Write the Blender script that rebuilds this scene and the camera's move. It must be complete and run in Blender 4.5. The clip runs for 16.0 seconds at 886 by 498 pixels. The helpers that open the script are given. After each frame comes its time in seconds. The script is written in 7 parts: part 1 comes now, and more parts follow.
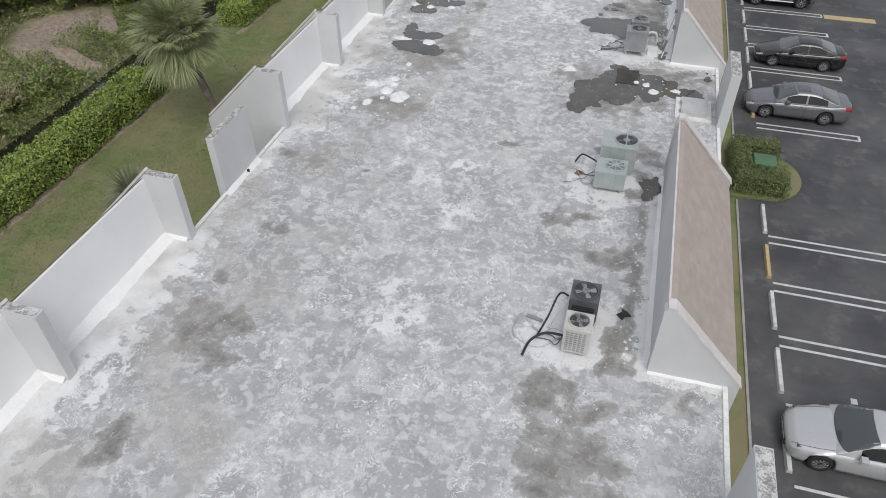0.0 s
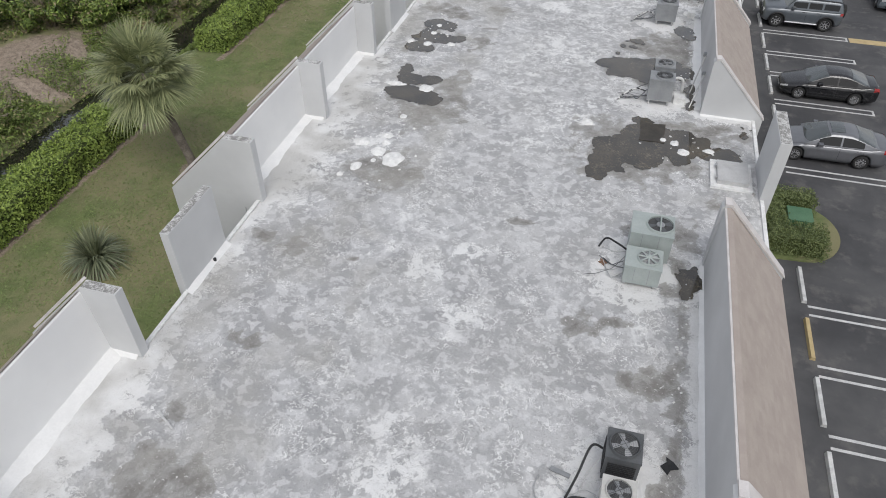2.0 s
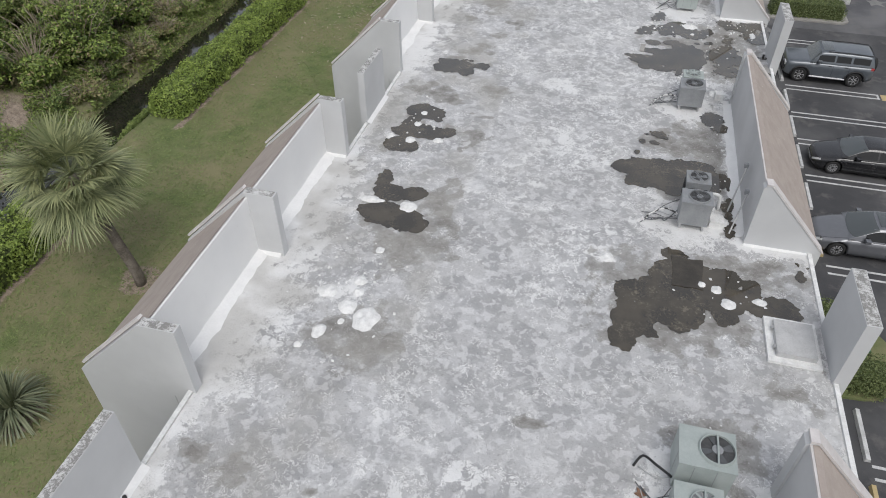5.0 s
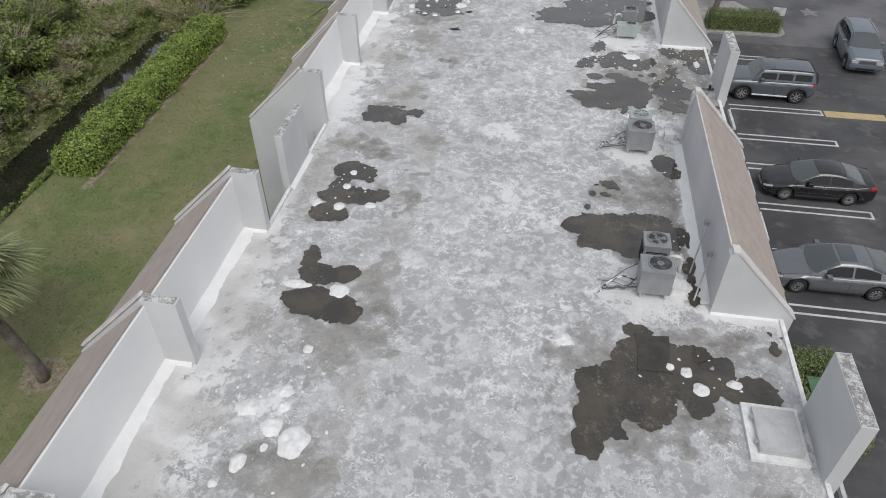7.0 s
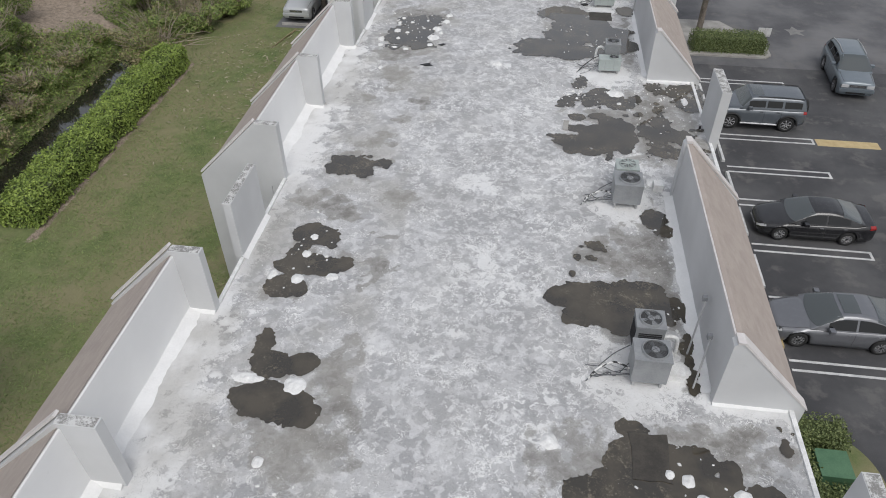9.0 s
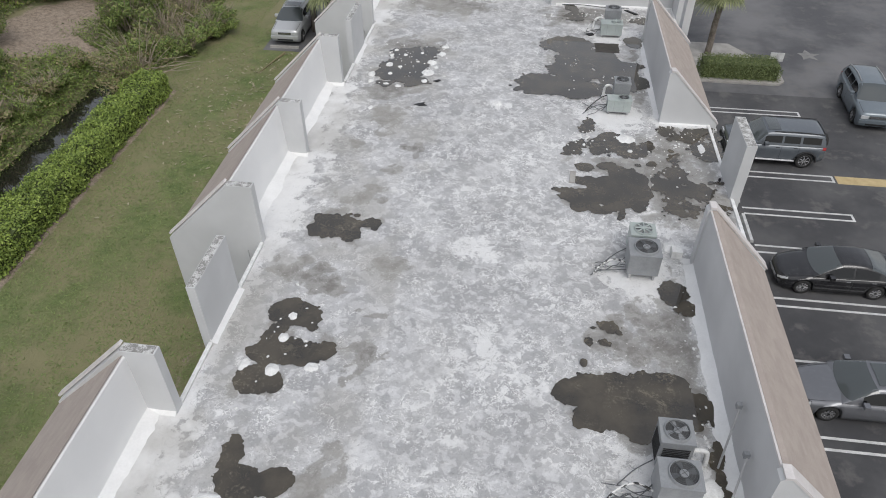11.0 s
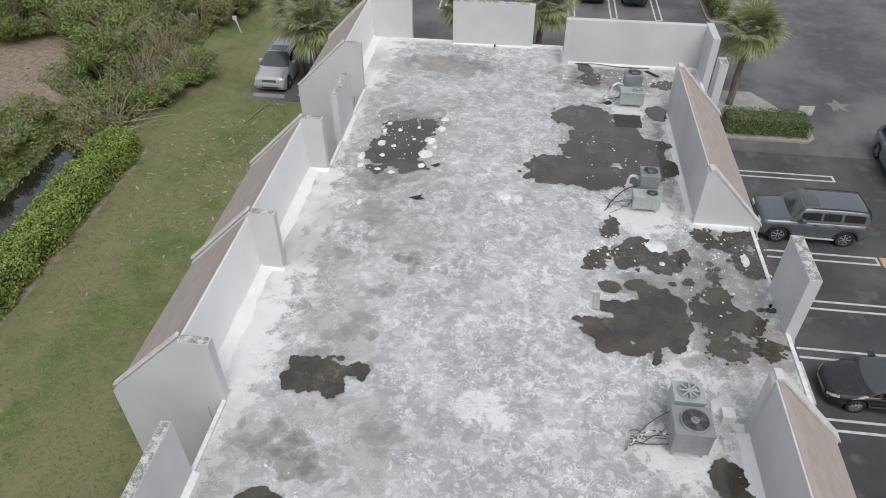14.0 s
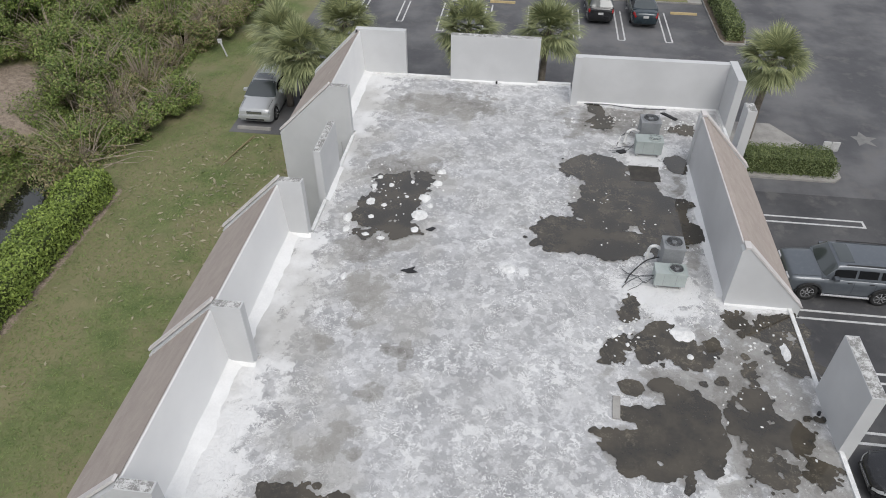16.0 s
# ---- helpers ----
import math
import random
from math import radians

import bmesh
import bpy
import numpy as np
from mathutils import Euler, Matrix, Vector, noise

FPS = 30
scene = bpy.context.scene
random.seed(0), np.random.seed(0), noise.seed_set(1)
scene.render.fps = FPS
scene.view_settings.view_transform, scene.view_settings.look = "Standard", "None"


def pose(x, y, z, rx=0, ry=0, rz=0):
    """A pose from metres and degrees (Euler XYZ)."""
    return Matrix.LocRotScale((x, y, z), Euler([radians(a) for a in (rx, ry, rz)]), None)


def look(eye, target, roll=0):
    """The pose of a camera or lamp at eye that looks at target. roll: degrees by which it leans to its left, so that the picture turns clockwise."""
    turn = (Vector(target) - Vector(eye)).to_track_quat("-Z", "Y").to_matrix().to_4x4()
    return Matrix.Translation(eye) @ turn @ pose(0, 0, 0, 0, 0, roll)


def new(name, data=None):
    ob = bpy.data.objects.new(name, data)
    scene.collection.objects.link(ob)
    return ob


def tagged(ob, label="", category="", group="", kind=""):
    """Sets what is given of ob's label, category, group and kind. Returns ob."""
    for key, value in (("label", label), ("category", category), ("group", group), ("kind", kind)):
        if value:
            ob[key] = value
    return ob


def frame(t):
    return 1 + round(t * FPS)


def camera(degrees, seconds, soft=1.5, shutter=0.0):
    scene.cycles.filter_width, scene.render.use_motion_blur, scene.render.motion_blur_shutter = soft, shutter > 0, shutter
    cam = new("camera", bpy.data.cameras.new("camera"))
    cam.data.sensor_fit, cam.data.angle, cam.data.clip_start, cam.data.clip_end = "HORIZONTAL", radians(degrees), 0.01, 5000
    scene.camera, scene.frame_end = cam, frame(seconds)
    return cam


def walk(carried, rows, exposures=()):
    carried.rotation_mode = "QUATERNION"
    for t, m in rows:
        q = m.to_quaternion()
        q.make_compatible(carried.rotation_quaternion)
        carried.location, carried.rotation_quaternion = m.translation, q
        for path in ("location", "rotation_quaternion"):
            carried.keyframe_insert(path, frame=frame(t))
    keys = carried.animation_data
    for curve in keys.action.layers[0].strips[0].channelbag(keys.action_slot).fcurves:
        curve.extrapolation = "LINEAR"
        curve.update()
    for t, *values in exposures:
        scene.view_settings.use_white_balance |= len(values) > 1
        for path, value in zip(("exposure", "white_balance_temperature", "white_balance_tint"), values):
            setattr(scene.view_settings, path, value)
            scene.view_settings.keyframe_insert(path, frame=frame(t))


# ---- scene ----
cam = camera(65.4, 16.0, soft=0.98)
METRES, EYE, TILT, LEAN, TURN = 27.0, 17.24, -41.15, 0.2, 16.0
ROWS = [
    (0.0, 0.0, 0.0, 0.0, -0.0, 0.0, 0.0),
    (0.5, -0.0031, 0.0244, 0.0209, -0.1, -0.09, 0.02),
    (1.0, -0.0052, 0.0516, 0.0448, -0.22, -0.19, 0.06),
    (1.5, -0.0059, 0.081, 0.0711, -0.31, -0.28, 0.12),
    (2.0, -0.0059, 0.1125, 0.0988, -0.43, -0.36, 0.18),
    (2.5, -0.0057, 0.1444, 0.1263, -0.56, -0.42, 0.25),
    (3.0, -0.0053, 0.1742, 0.1543, -0.65, -0.46, 0.36),
    (3.5, -0.0048, 0.2014, 0.1831, -0.74, -0.45, 0.45),
    (4.0, -0.0035, 0.2252, 0.2114, -0.87, -0.41, 0.54),
    (6.5, 0.0152, 0.3306, 0.3134, -3.45, -0.0, 2.88),
    (7.0, 0.0214, 0.3487, 0.3313, -5.15, -0.02, 4.37),
    (7.5, 0.0273, 0.3666, 0.3487, -6.26, -0.03, 5.35),
    (8.0, 0.0338, 0.3831, 0.3655, -6.31, 0.08, 5.41),
    (8.5, 0.0417, 0.4, 0.3812, -6.35, 0.19, 5.47),
    (11.0, 0.0665, 0.4948, 0.4692, -6.61, 0.43, 5.58),
    (11.5, 0.0705, 0.5144, 0.4903, -6.66, 0.45, 5.57),
    (12.0, 0.0745, 0.5338, 0.5132, -6.68, 0.47, 5.59),
    (12.5, 0.0783, 0.5529, 0.5374, -6.75, 0.44, 5.6),
    (13.0, 0.0827, 0.5723, 0.5612, -6.75, 0.45, 5.61),
    (13.5, 0.0862, 0.594, 0.5833, -6.83, 0.49, 5.6),
    (14.0, 0.0904, 0.6166, 0.6045, -6.87, 0.52, 5.6),
    (14.5, 0.0956, 0.6394, 0.6258, -6.9, 0.52, 5.61),
    (15.0, 0.1015, 0.6631, 0.647, -6.87, 0.53, 5.6),
    (15.5, 0.107, 0.6862, 0.6682, -6.89, 0.52, 5.63),
    (16.0, 0.1139, 0.7089, 0.6871, -6.89, 0.58, 5.63),
]
walk(cam, [(t, pose(0, 0, EYE, TILT, LEAN, TURN) @ pose(METRES * x, METRES * y, METRES * z, 90 + pitch, roll, yaw)) for t, x, y, z, yaw, pitch, roll in ROWS],
     exposures=[(0.0, 0.19, 6290, 9), (4.0, 0.19, 6290, 9), (7.5, 0.14, 6290, 9), (11.0, 0.20, 6290, 9), (16.0, 0.25, 6290, 9)])


# ---- world and light ----
SUN_ELEVATION, SUN_AZIMUTH = 54.0, 158.0        # azimuth clockwise from +y
world = bpy.data.worlds.new("sky")
scene.world = world
world.use_nodes = True
sky = world.node_tree.nodes.new("ShaderNodeTexSky")
sky.sky_type, sky.sun_disc = "NISHITA", False
sky.sun_elevation, sky.sun_rotation = radians(SUN_ELEVATION), radians(SUN_AZIMUTH)
sky.air_density, sky.dust_density = 1.5, 5.0
world.node_tree.nodes["Background"].inputs["Strength"].default_value = 0.105
haze = world.node_tree.nodes.new("ShaderNodeHueSaturation")      # thin cloud takes most of the blue out of the sky
haze.inputs["Saturation"].default_value = 0.66
world.node_tree.links.new(sky.outputs[0], haze.inputs["Color"])
veil = world.node_tree.nodes.new("ShaderNodeMix")      # an even cloud layer over half of it
veil.data_type = "RGBA"
veil.inputs[0].default_value = 0.55
veil.inputs[7].default_value = (5.98, 5.9, 6.12, 1)
world.node_tree.links.new(haze.outputs[0], veil.inputs[6])
world.node_tree.links.new(veil.outputs[2], world.node_tree.nodes["Background"].inputs["Color"])
sun = new("sun", bpy.data.lights.new("sun", "SUN"))
sun.data.energy, sun.data.angle, sun.data.color = 1.0, radians(32), (1.0, 0.975, 0.94)
sa, se = radians(SUN_AZIMUTH), radians(SUN_ELEVATION)
sun.matrix_world = look((0, 0, 40), (-math.sin(sa) * math.cos(se), -math.cos(sa) * math.cos(se), 40 - math.sin(se)))

ROOF = 5.56          # height of the flat roof
TOP = 7.47           # top of the fins and screens


# ---- building blocks ----
def grow(bm, verts, faces):
    made = [bm.verts.new(v) for v in verts]
    for f in faces:
        bm.faces.new([made[i] for i in f])


def box(bm, x0, x1, y0, y1, z0, z1):
    v = [(x, y, z) for z in (z0, z1) for y in (y0, y1) for x in (x0, x1)]
    grow(bm, v, [(0, 2, 3, 1), (4, 5, 7, 6), (0, 1, 5, 4), (2, 6, 7, 3), (0, 4, 6, 2), (1, 3, 7, 5)])


def prism(bm, outline, axis, a, b):
    """A flat outline, given by its two other coordinates in order, drawn out along an axis from a to b."""
    def at(p, d):
        return {"x": (d, p[0], p[1]), "y": (p[0], d, p[1]), "z": (p[0], p[1], d)}[axis]
    n = len(outline)
    grow(bm, [at(p, a) for p in outline] + [at(p, b) for p in outline],
         [tuple(range(n)), tuple(range(2 * n - 1, n - 1, -1))] + [(i, i + n, (i + 1) % n + n, (i + 1) % n) for i in range(n)])


def tube(bm, points, radius, sides=8, end=None):
    """A round bar along points; the radius runs from radius to end."""
    pts = [Vector(p) for p in points]
    rings, n = [], len(pts)
    end = radius if end is None else end
    for i, p in enumerate(pts):
        d = (pts[min(i + 1, n - 1)] - pts[max(i - 1, 0)]).normalized()
        u = d.cross(Vector((0, 0, 1)) if abs(d.z) < 0.9 else Vector((1, 0, 0))).normalized()
        w = d.cross(u)
        r = radius + (end - radius) * i / max(1, n - 1)
        rings.append([bm.verts.new(p + r * (math.cos(k * math.tau / sides) * u + math.sin(k * math.tau / sides) * w)) for k in range(sides)])
    for a, b in zip(rings, rings[1:]):
        for k in range(sides):
            bm.faces.new((a[k], a[(k + 1) % sides], b[(k + 1) % sides], b[k]))
    bm.faces.new(rings[0][::-1])
    bm.faces.new(rings[-1])


def lathe(bm, profile, sides=24, centre=(0, 0, 0), axis="z"):
    """A turned body from (radius, height) pairs."""
    cx, cy, cz = centre
    rings = []
    for r, h in profile:
        ring = []
        for k in range(sides):
            a, b = r * math.cos(k * math.tau / sides), r * math.sin(k * math.tau / sides)
            ring.append(bm.verts.new({"z": (cx + a, cy + b, cz + h), "y": (cx + a, cy + h, cz + b), "x": (cx + h, cy + a, cz + b)}[axis]))
        rings.append(ring)
    for a, b in zip(rings, rings[1:]):
        for k in range(sides):
            bm.faces.new((a[k], a[(k + 1) % sides], b[(k + 1) % sides], b[k]))
    if profile[0][0] > 1e-4:
        bm.faces.new(rings[0][::-1])
    if profile[-1][0] > 1e-4:
        bm.faces.new(rings[-1])


def soften(bm, width, segments=2):
    bmesh.ops.bevel(bm, geom=[e for e in bm.edges if e.is_manifold and e.calc_face_angle(0) > 0.5], offset=width, segments=segments, affect="EDGES", profile=0.5)


def part(name, bm, material, parent=None, label="", smooth=False):
    """Links a bmesh as one mesh object, under its thing if there is one."""
    bmesh.ops.recalc_face_normals(bm, faces=bm.faces)
    me = bpy.data.meshes.new(name)
    bm.to_mesh(me)
    bm.free()
    me.materials.append(material)
    if smooth:
        me.polygons.foreach_set("use_smooth", [True] * len(me.polygons))
    ob = new(name, me)
    ob.parent = parent
    return tagged(ob, label)


def quick(name, verts, faces, material, parent=None, label="", smooth=False):
    """One mesh object from arrays of vertices and of faces with an even number of corners."""
    verts, faces = np.asarray(verts, dtype=np.float32), np.asarray(faces, dtype=np.int32)
    me = bpy.data.meshes.new(name)
    me.vertices.add(len(verts))
    me.vertices.foreach_set("co", verts.ravel())
    me.loops.add(faces.size)
    me.loops.foreach_set("vertex_index", faces.ravel())
    me.polygons.add(len(faces))
    me.polygons.foreach_set("loop_start", np.arange(len(faces), dtype=np.int32) * faces.shape[1])
    me.materials.append(material)
    if smooth:
        me.polygons.foreach_set("use_smooth", np.ones(len(faces), dtype=bool))
    me.update(calc_edges=True)
    me.validate()
    ob = new(name, me)
    ob.parent = parent
    return tagged(ob, label)


def thing(name, label, category, group="", at=None, kind=""):
    ob = tagged(new(name), label, category, group, kind)
    if at is not None:
        ob.matrix_world = at
    return ob


# ---- materials ----
def nodes_of(name, rough=0.8, metal=0.0):
    m = bpy.data.materials.new(name)
    m.use_nodes = True
    t = m.node_tree
    b = t.nodes["Principled BSDF"]
    b.inputs["Roughness"].default_value, b.inputs["Metallic"].default_value = rough, metal
    return m, t, b


def noise_at(t, scale, detail=4.0, rough=0.55, place=None, distort=0.0):
    n = t.nodes.new("ShaderNodeTexNoise")
    n.inputs["Scale"].default_value, n.inputs["Detail"].default_value, n.inputs["Roughness"].default_value = scale, detail, rough
    n.inputs["Distortion"].default_value = distort
    if place is None:
        place = t.nodes.new("ShaderNodeNewGeometry").outputs["Position"]
    t.links.new(place, n.inputs["Vector"])
    return n.outputs["Fac"]


def step(t, value, low, high):
    r = t.nodes.new("ShaderNodeMapRange")
    r.interpolation_type = "SMOOTHSTEP"
    r.inputs["From Min"].default_value, r.inputs["From Max"].default_value = low, high
    t.links.new(value, r.inputs["Value"])
    return r.outputs["Result"]


def calc(t, how, a, b):
    n = t.nodes.new("ShaderNodeMath")
    n.operation = how
    for i, v in enumerate((a, b)):
        if isinstance(v, (int, float)):
            n.inputs[i].default_value = v
        else:
            t.links.new(v, n.inputs[i])
    return n.outputs[0]


def blend(t, fac, a, b):
    n = t.nodes.new("ShaderNodeMix")
    n.data_type = "RGBA"
    if isinstance(fac, (int, float)):
        n.inputs[0].default_value = fac
    else:
        t.links.new(fac, n.inputs[0])
    for socket, v in ((n.inputs[6], a), (n.inputs[7], b)):
        if isinstance(v, tuple):
            socket.default_value = (*v, 1)
        else:
            t.links.new(v, socket)
    return n.outputs[2]


def relief(t, b, height, strength=0.3, distance=0.02):
    n = t.nodes.new("ShaderNodeBump")
    n.inputs["Strength"].default_value, n.inputs["Distance"].default_value = strength, distance
    t.links.new(height, n.inputs["Height"])
    t.links.new(n.outputs[0], b.inputs["Normal"])


def mottled(name, dark, light, scale=3.0, fine=40.0, rough=0.8, bump=0.25, spread=(0.3, 0.7), metal=0.0, place=None, distance=0.01):
    """Two tones mixed by a coarse and a fine grain, with a fine relief."""
    m, t, b = nodes_of(name, rough, metal)
    c, f = noise_at(t, scale, 5, place=place), noise_at(t, fine, 3, place=place)
    both = calc(t, "ADD", calc(t, "MULTIPLY", c, 0.65), calc(t, "MULTIPLY", f, 0.35))
    t.links.new(blend(t, step(t, both, *spread), dark, light), b.inputs["Base Color"])
    if bump:
        relief(t, b, both, bump, distance)
    return m


def leafy(name, dark, light, rough=0.5):
    """Leaves that differ piece by piece, with a large-scale change of tone, and let some light through."""
    m, t, b = nodes_of(name, rough)
    g = t.nodes.new("ShaderNodeNewGeometry")
    c = calc(t, "ADD", calc(t, "MULTIPLY", g.outputs["Random Per Island"], 0.55), calc(t, "MULTIPLY", noise_at(t, 0.7, 3), 0.6))
    t.links.new(blend(t, step(t, c, 0.2, 0.95), dark, light), b.inputs["Base Color"])
    b.inputs["Specular IOR Level"].default_value = 0.3
    return m


def paint(name, colour, rough=0.25, metal=0.0, coat=0.6):
    """Car paint with a faint dust."""
    m, t, b = nodes_of(name, rough, metal)
    dust = step(t, noise_at(t, 6, 5), 0.45, 0.8)
    t.links.new(blend(t, calc(t, "MULTIPLY", dust, 0.18), colour, tuple(min(1, c + 0.12) for c in colour)), b.inputs["Base Color"])
    b.inputs["Coat Weight"].default_value, b.inputs["Coat Roughness"].default_value = coat, 0.06
    return m


def stucco(name, dark, light):
    m, t, b = nodes_of(name, 0.85)
    c, f, s = noise_at(t, 0.6, 5), noise_at(t, 60, 2), noise_at(t, 4, 6, 0.65)
    col = blend(t, step(t, c, 0.3, 0.75), dark, light)
    col = blend(t, calc(t, "MULTIPLY", step(t, s, 0.62, 0.8), 0.2), col, tuple(0.68 * v for v in dark))
    t.links.new(col, b.inputs["Base Color"])
    relief(t, b, f, 0.25, 0.004)
    return m


def coping():
    """Bare weathered mortar on the tops of the walls, white flakes on dark grey."""
    m, t, b = nodes_of("weathered_coping", 0.9)
    c = calc(t, "ADD", calc(t, "MULTIPLY", noise_at(t, 24, 6, 0.75), 0.55), calc(t, "MULTIPLY", noise_at(t, 5, 4, 0.6), 0.5))
    t.links.new(blend(t, step(t, c, 0.47, 0.6), (0.24, 0.235, 0.225), (0.60, 0.60, 0.59)), b.inputs["Base Color"])
    relief(t, b, c, 0.5, 0.02)
    return m


def roof_coating():
    """Peeling white roof coating on grey, with whiter patches and brown soil where the attributes say so."""
    m, t, b = nodes_of("roof_coating", 0.7)
    place = t.nodes.new("ShaderNodeNewGeometry").outputs["Position"]

    def attr(name):
        a = t.nodes.new("ShaderNodeAttribute")
        a.attribute_name = name
        return a.outputs["Fac"]

    def centred(v, k):
        return calc(t, "MULTIPLY", calc(t, "SUBTRACT", v, 0.5), k)
    big, mid, small, fleck = noise_at(t, 0.30, 4, 0.5, place), noise_at(t, 1.15, 8, 0.62, place, 0.3), noise_at(t, 4.2, 7, 0.66, place, 0.6), noise_at(t, 19, 5, 0.7, place, 0.4)
    cloud, puff, spot = noise_at(t, 1.5, 3.0, 0.5, place, 0.35), noise_at(t, 3.6, 2.0, 0.45, place, 0.2), noise_at(t, 7.5, 2.0, 0.5, place, 0.6)
    grey = blend(t, step(t, mid, 0.36, 0.64), (0.35, 0.35, 0.357), (0.455, 0.455, 0.462))
    grey = blend(t, calc(t, "MULTIPLY", step(t, big, 0.4, 0.65), 0.3), grey, (0.55, 0.55, 0.56))
    grey = blend(t, calc(t, "MULTIPLY", step(t, cloud, 0.50, 0.58), 0.6), grey, (0.58, 0.58, 0.585))
    grey = blend(t, calc(t, "MULTIPLY", step(t, cloud, 0.44, 0.36), 0.5), grey, (0.36, 0.36, 0.365))
    grey = blend(t, calc(t, "MULTIPLY", step(t, puff, 0.54, 0.61), 0.65), grey, (0.66, 0.66, 0.665))
    grey = blend(t, calc(t, "MULTIPLY", step(t, spot, 0.58, 0.64), 0.5), grey, (0.66, 0.66, 0.665))
    grey = blend(t, calc(t, "MULTIPLY", step(t, spot, 0.38, 0.3), 0.3), grey, (0.31, 0.31, 0.31))
    grey = blend(t, calc(t, "MULTIPLY", step(t, fleck, 0.55, 0.66), 0.5), grey, (0.22, 0.22, 0.22))
    # round scales of lifted coating with pale rims
    shift = t.nodes.new("ShaderNodeVectorMath")
    shift.operation = "MULTIPLY_ADD"
    warp = t.nodes.new("ShaderNodeTexNoise")
    warp.inputs["Scale"].default_value, warp.inputs["Detail"].default_value = 3.5, 5
    t.links.new(place, warp.inputs["Vector"])
    t.links.new(warp.outputs["Color"], shift.inputs[0])
    shift.inputs[1].default_value = (0.34, 0.34, 0.0)
    t.links.new(place, shift.inputs[2])
    scale = t.nodes.new("ShaderNodeTexVoronoi")
    scale.voronoi_dimensions = "2D"
    scale.inputs["Scale"].default_value = 2.7
    t.links.new(shift.outputs[0], scale.inputs["Vector"])
    some = calc(t, "MULTIPLY", step(t, calc(t, "ADD", scale.outputs["Color"], centred(mid, 0.8)), 0.42, 0.5), calc(t, "SUBTRACT", 1.15, attr("tan")))
    disc = calc(t, "MULTIPLY", step(t, scale.outputs["Distance"], 0.40, 0.34), some)
    rim = calc(t, "MULTIPLY", calc(t, "MULTIPLY", step(t, scale.outputs["Distance"], 0.34, 0.42), step(t, scale.outputs["Distance"], 0.56, 0.44)), some)
    # white flakes: crisp islands where the grain is high
    crust = calc(t, "ADD", calc(t, "ADD", 0.476, centred(small, 0.75)), calc(t, "ADD", centred(mid, 0.5), centred(fleck, 0.28)))
    crust = calc(t, "ADD", crust, centred(big, 0.3))
    crust = calc(t, "SUBTRACT", calc(t, "ADD", crust, calc(t, "MULTIPLY", rim, 0.035)), calc(t, "MULTIPLY", disc, 0.085))
    crust = calc(t, "ADD", crust, calc(t, "MULTIPLY", attr("white"), 0.30))
    crust = calc(t, "SUBTRACT", crust, calc(t, "MULTIPLY", attr("soil"), 0.14))
    crust = calc(t, "SUBTRACT", crust, calc(t, "MULTIPLY", calc(t, "MAXIMUM", calc(t, "SUBTRACT", attr("tan"), 0.5), 0.0), 0.09))
    flaky = step(t, calc(t, "ADD", noise_at(t, 0.75, 3, 0.55, place, 0.5), calc(t, "MULTIPLY", attr("white"), 0.35)), 0.44, 0.56)
    flakes = step(t, crust, 0.54, 0.60)
    col = blend(t, calc(t, "MULTIPLY", flakes, calc(t, "ADD", 0.3, calc(t, "MULTIPLY", flaky, 0.6))), grey, (0.78, 0.78, 0.777))
    # curled rims of lifted flakes: a bright lip, its thin shadow painted dark beside it
    curl = noise_at(t, 5.0, 3.5, 0.6, place, 1.1)
    lip = calc(t, "MULTIPLY", step(t, calc(t, "ABSOLUTE", calc(t, "SUBTRACT", curl, 0.53), 0.0), 0.03, 0.014), flaky)
    gap = calc(t, "MULTIPLY", step(t, calc(t, "ABSOLUTE", calc(t, "SUBTRACT", curl, 0.50), 0.0), 0.022, 0.010), flaky)
    broken = step(t, noise_at(t, 2.6, 3, 0.6, place), 0.46, 0.52)
    col = blend(t, calc(t, "MULTIPLY", calc(t, "MULTIPLY", gap, broken), 0.6), col, (0.26, 0.26, 0.255))
    col = blend(t, calc(t, "MULTIPLY", calc(t, "MULTIPLY", lip, broken), 0.85), col, (0.84, 0.84, 0.835))
    col = blend(t, calc(t, "MULTIPLY", step(t, calc(t, "ADD", attr("white"), calc(t, "ADD", centred(mid, 0.9), calc(t, "ADD", centred(small, 1.3), centred(fleck, 0.7)))), 0.5, 1.1), 0.85), col, (0.80, 0.80, 0.798))
    # soft brown soil in old ponds
    soil = calc(t, "ADD", attr("soil"), calc(t, "ADD", centred(mid, 1.5), calc(t, "ADD", centred(small, 0.9), centred(fleck, 0.5))))
    soil = calc(t, "MULTIPLY", step(t, soil, 0.42, 0.66), step(t, attr("soil"), 0.02, 0.2))
    col = blend(t, calc(t, "MULTIPLY", soil, 0.66), col, (0.235, 0.225, 0.205))
    core = calc(t, "MULTIPLY", step(t, calc(t, "ADD", attr("soil"), calc(t, "ADD", centred(small, 1.6), centred(mid, 1.2))), 0.75, 1.15), 0.55)
    col = blend(t, core, col, (0.125, 0.115, 0.10))
    speck = noise_at(t, 9, 5, 0.75, place, 0.5)
    col = blend(t, step(t, calc(t, "ADD", speck, calc(t, "MULTIPLY", calc(t, "SUBTRACT", mid, 0.5), 0.25)), 0.635, 0.675), col, (0.80, 0.80, 0.795))
    smudge = noise_at(t, 3.1, 6, 0.7, place, 1.2)
    col = blend(t, calc(t, "MULTIPLY", step(t, smudge, 0.6, 0.72), 0.18), col, (0.25, 0.245, 0.235))
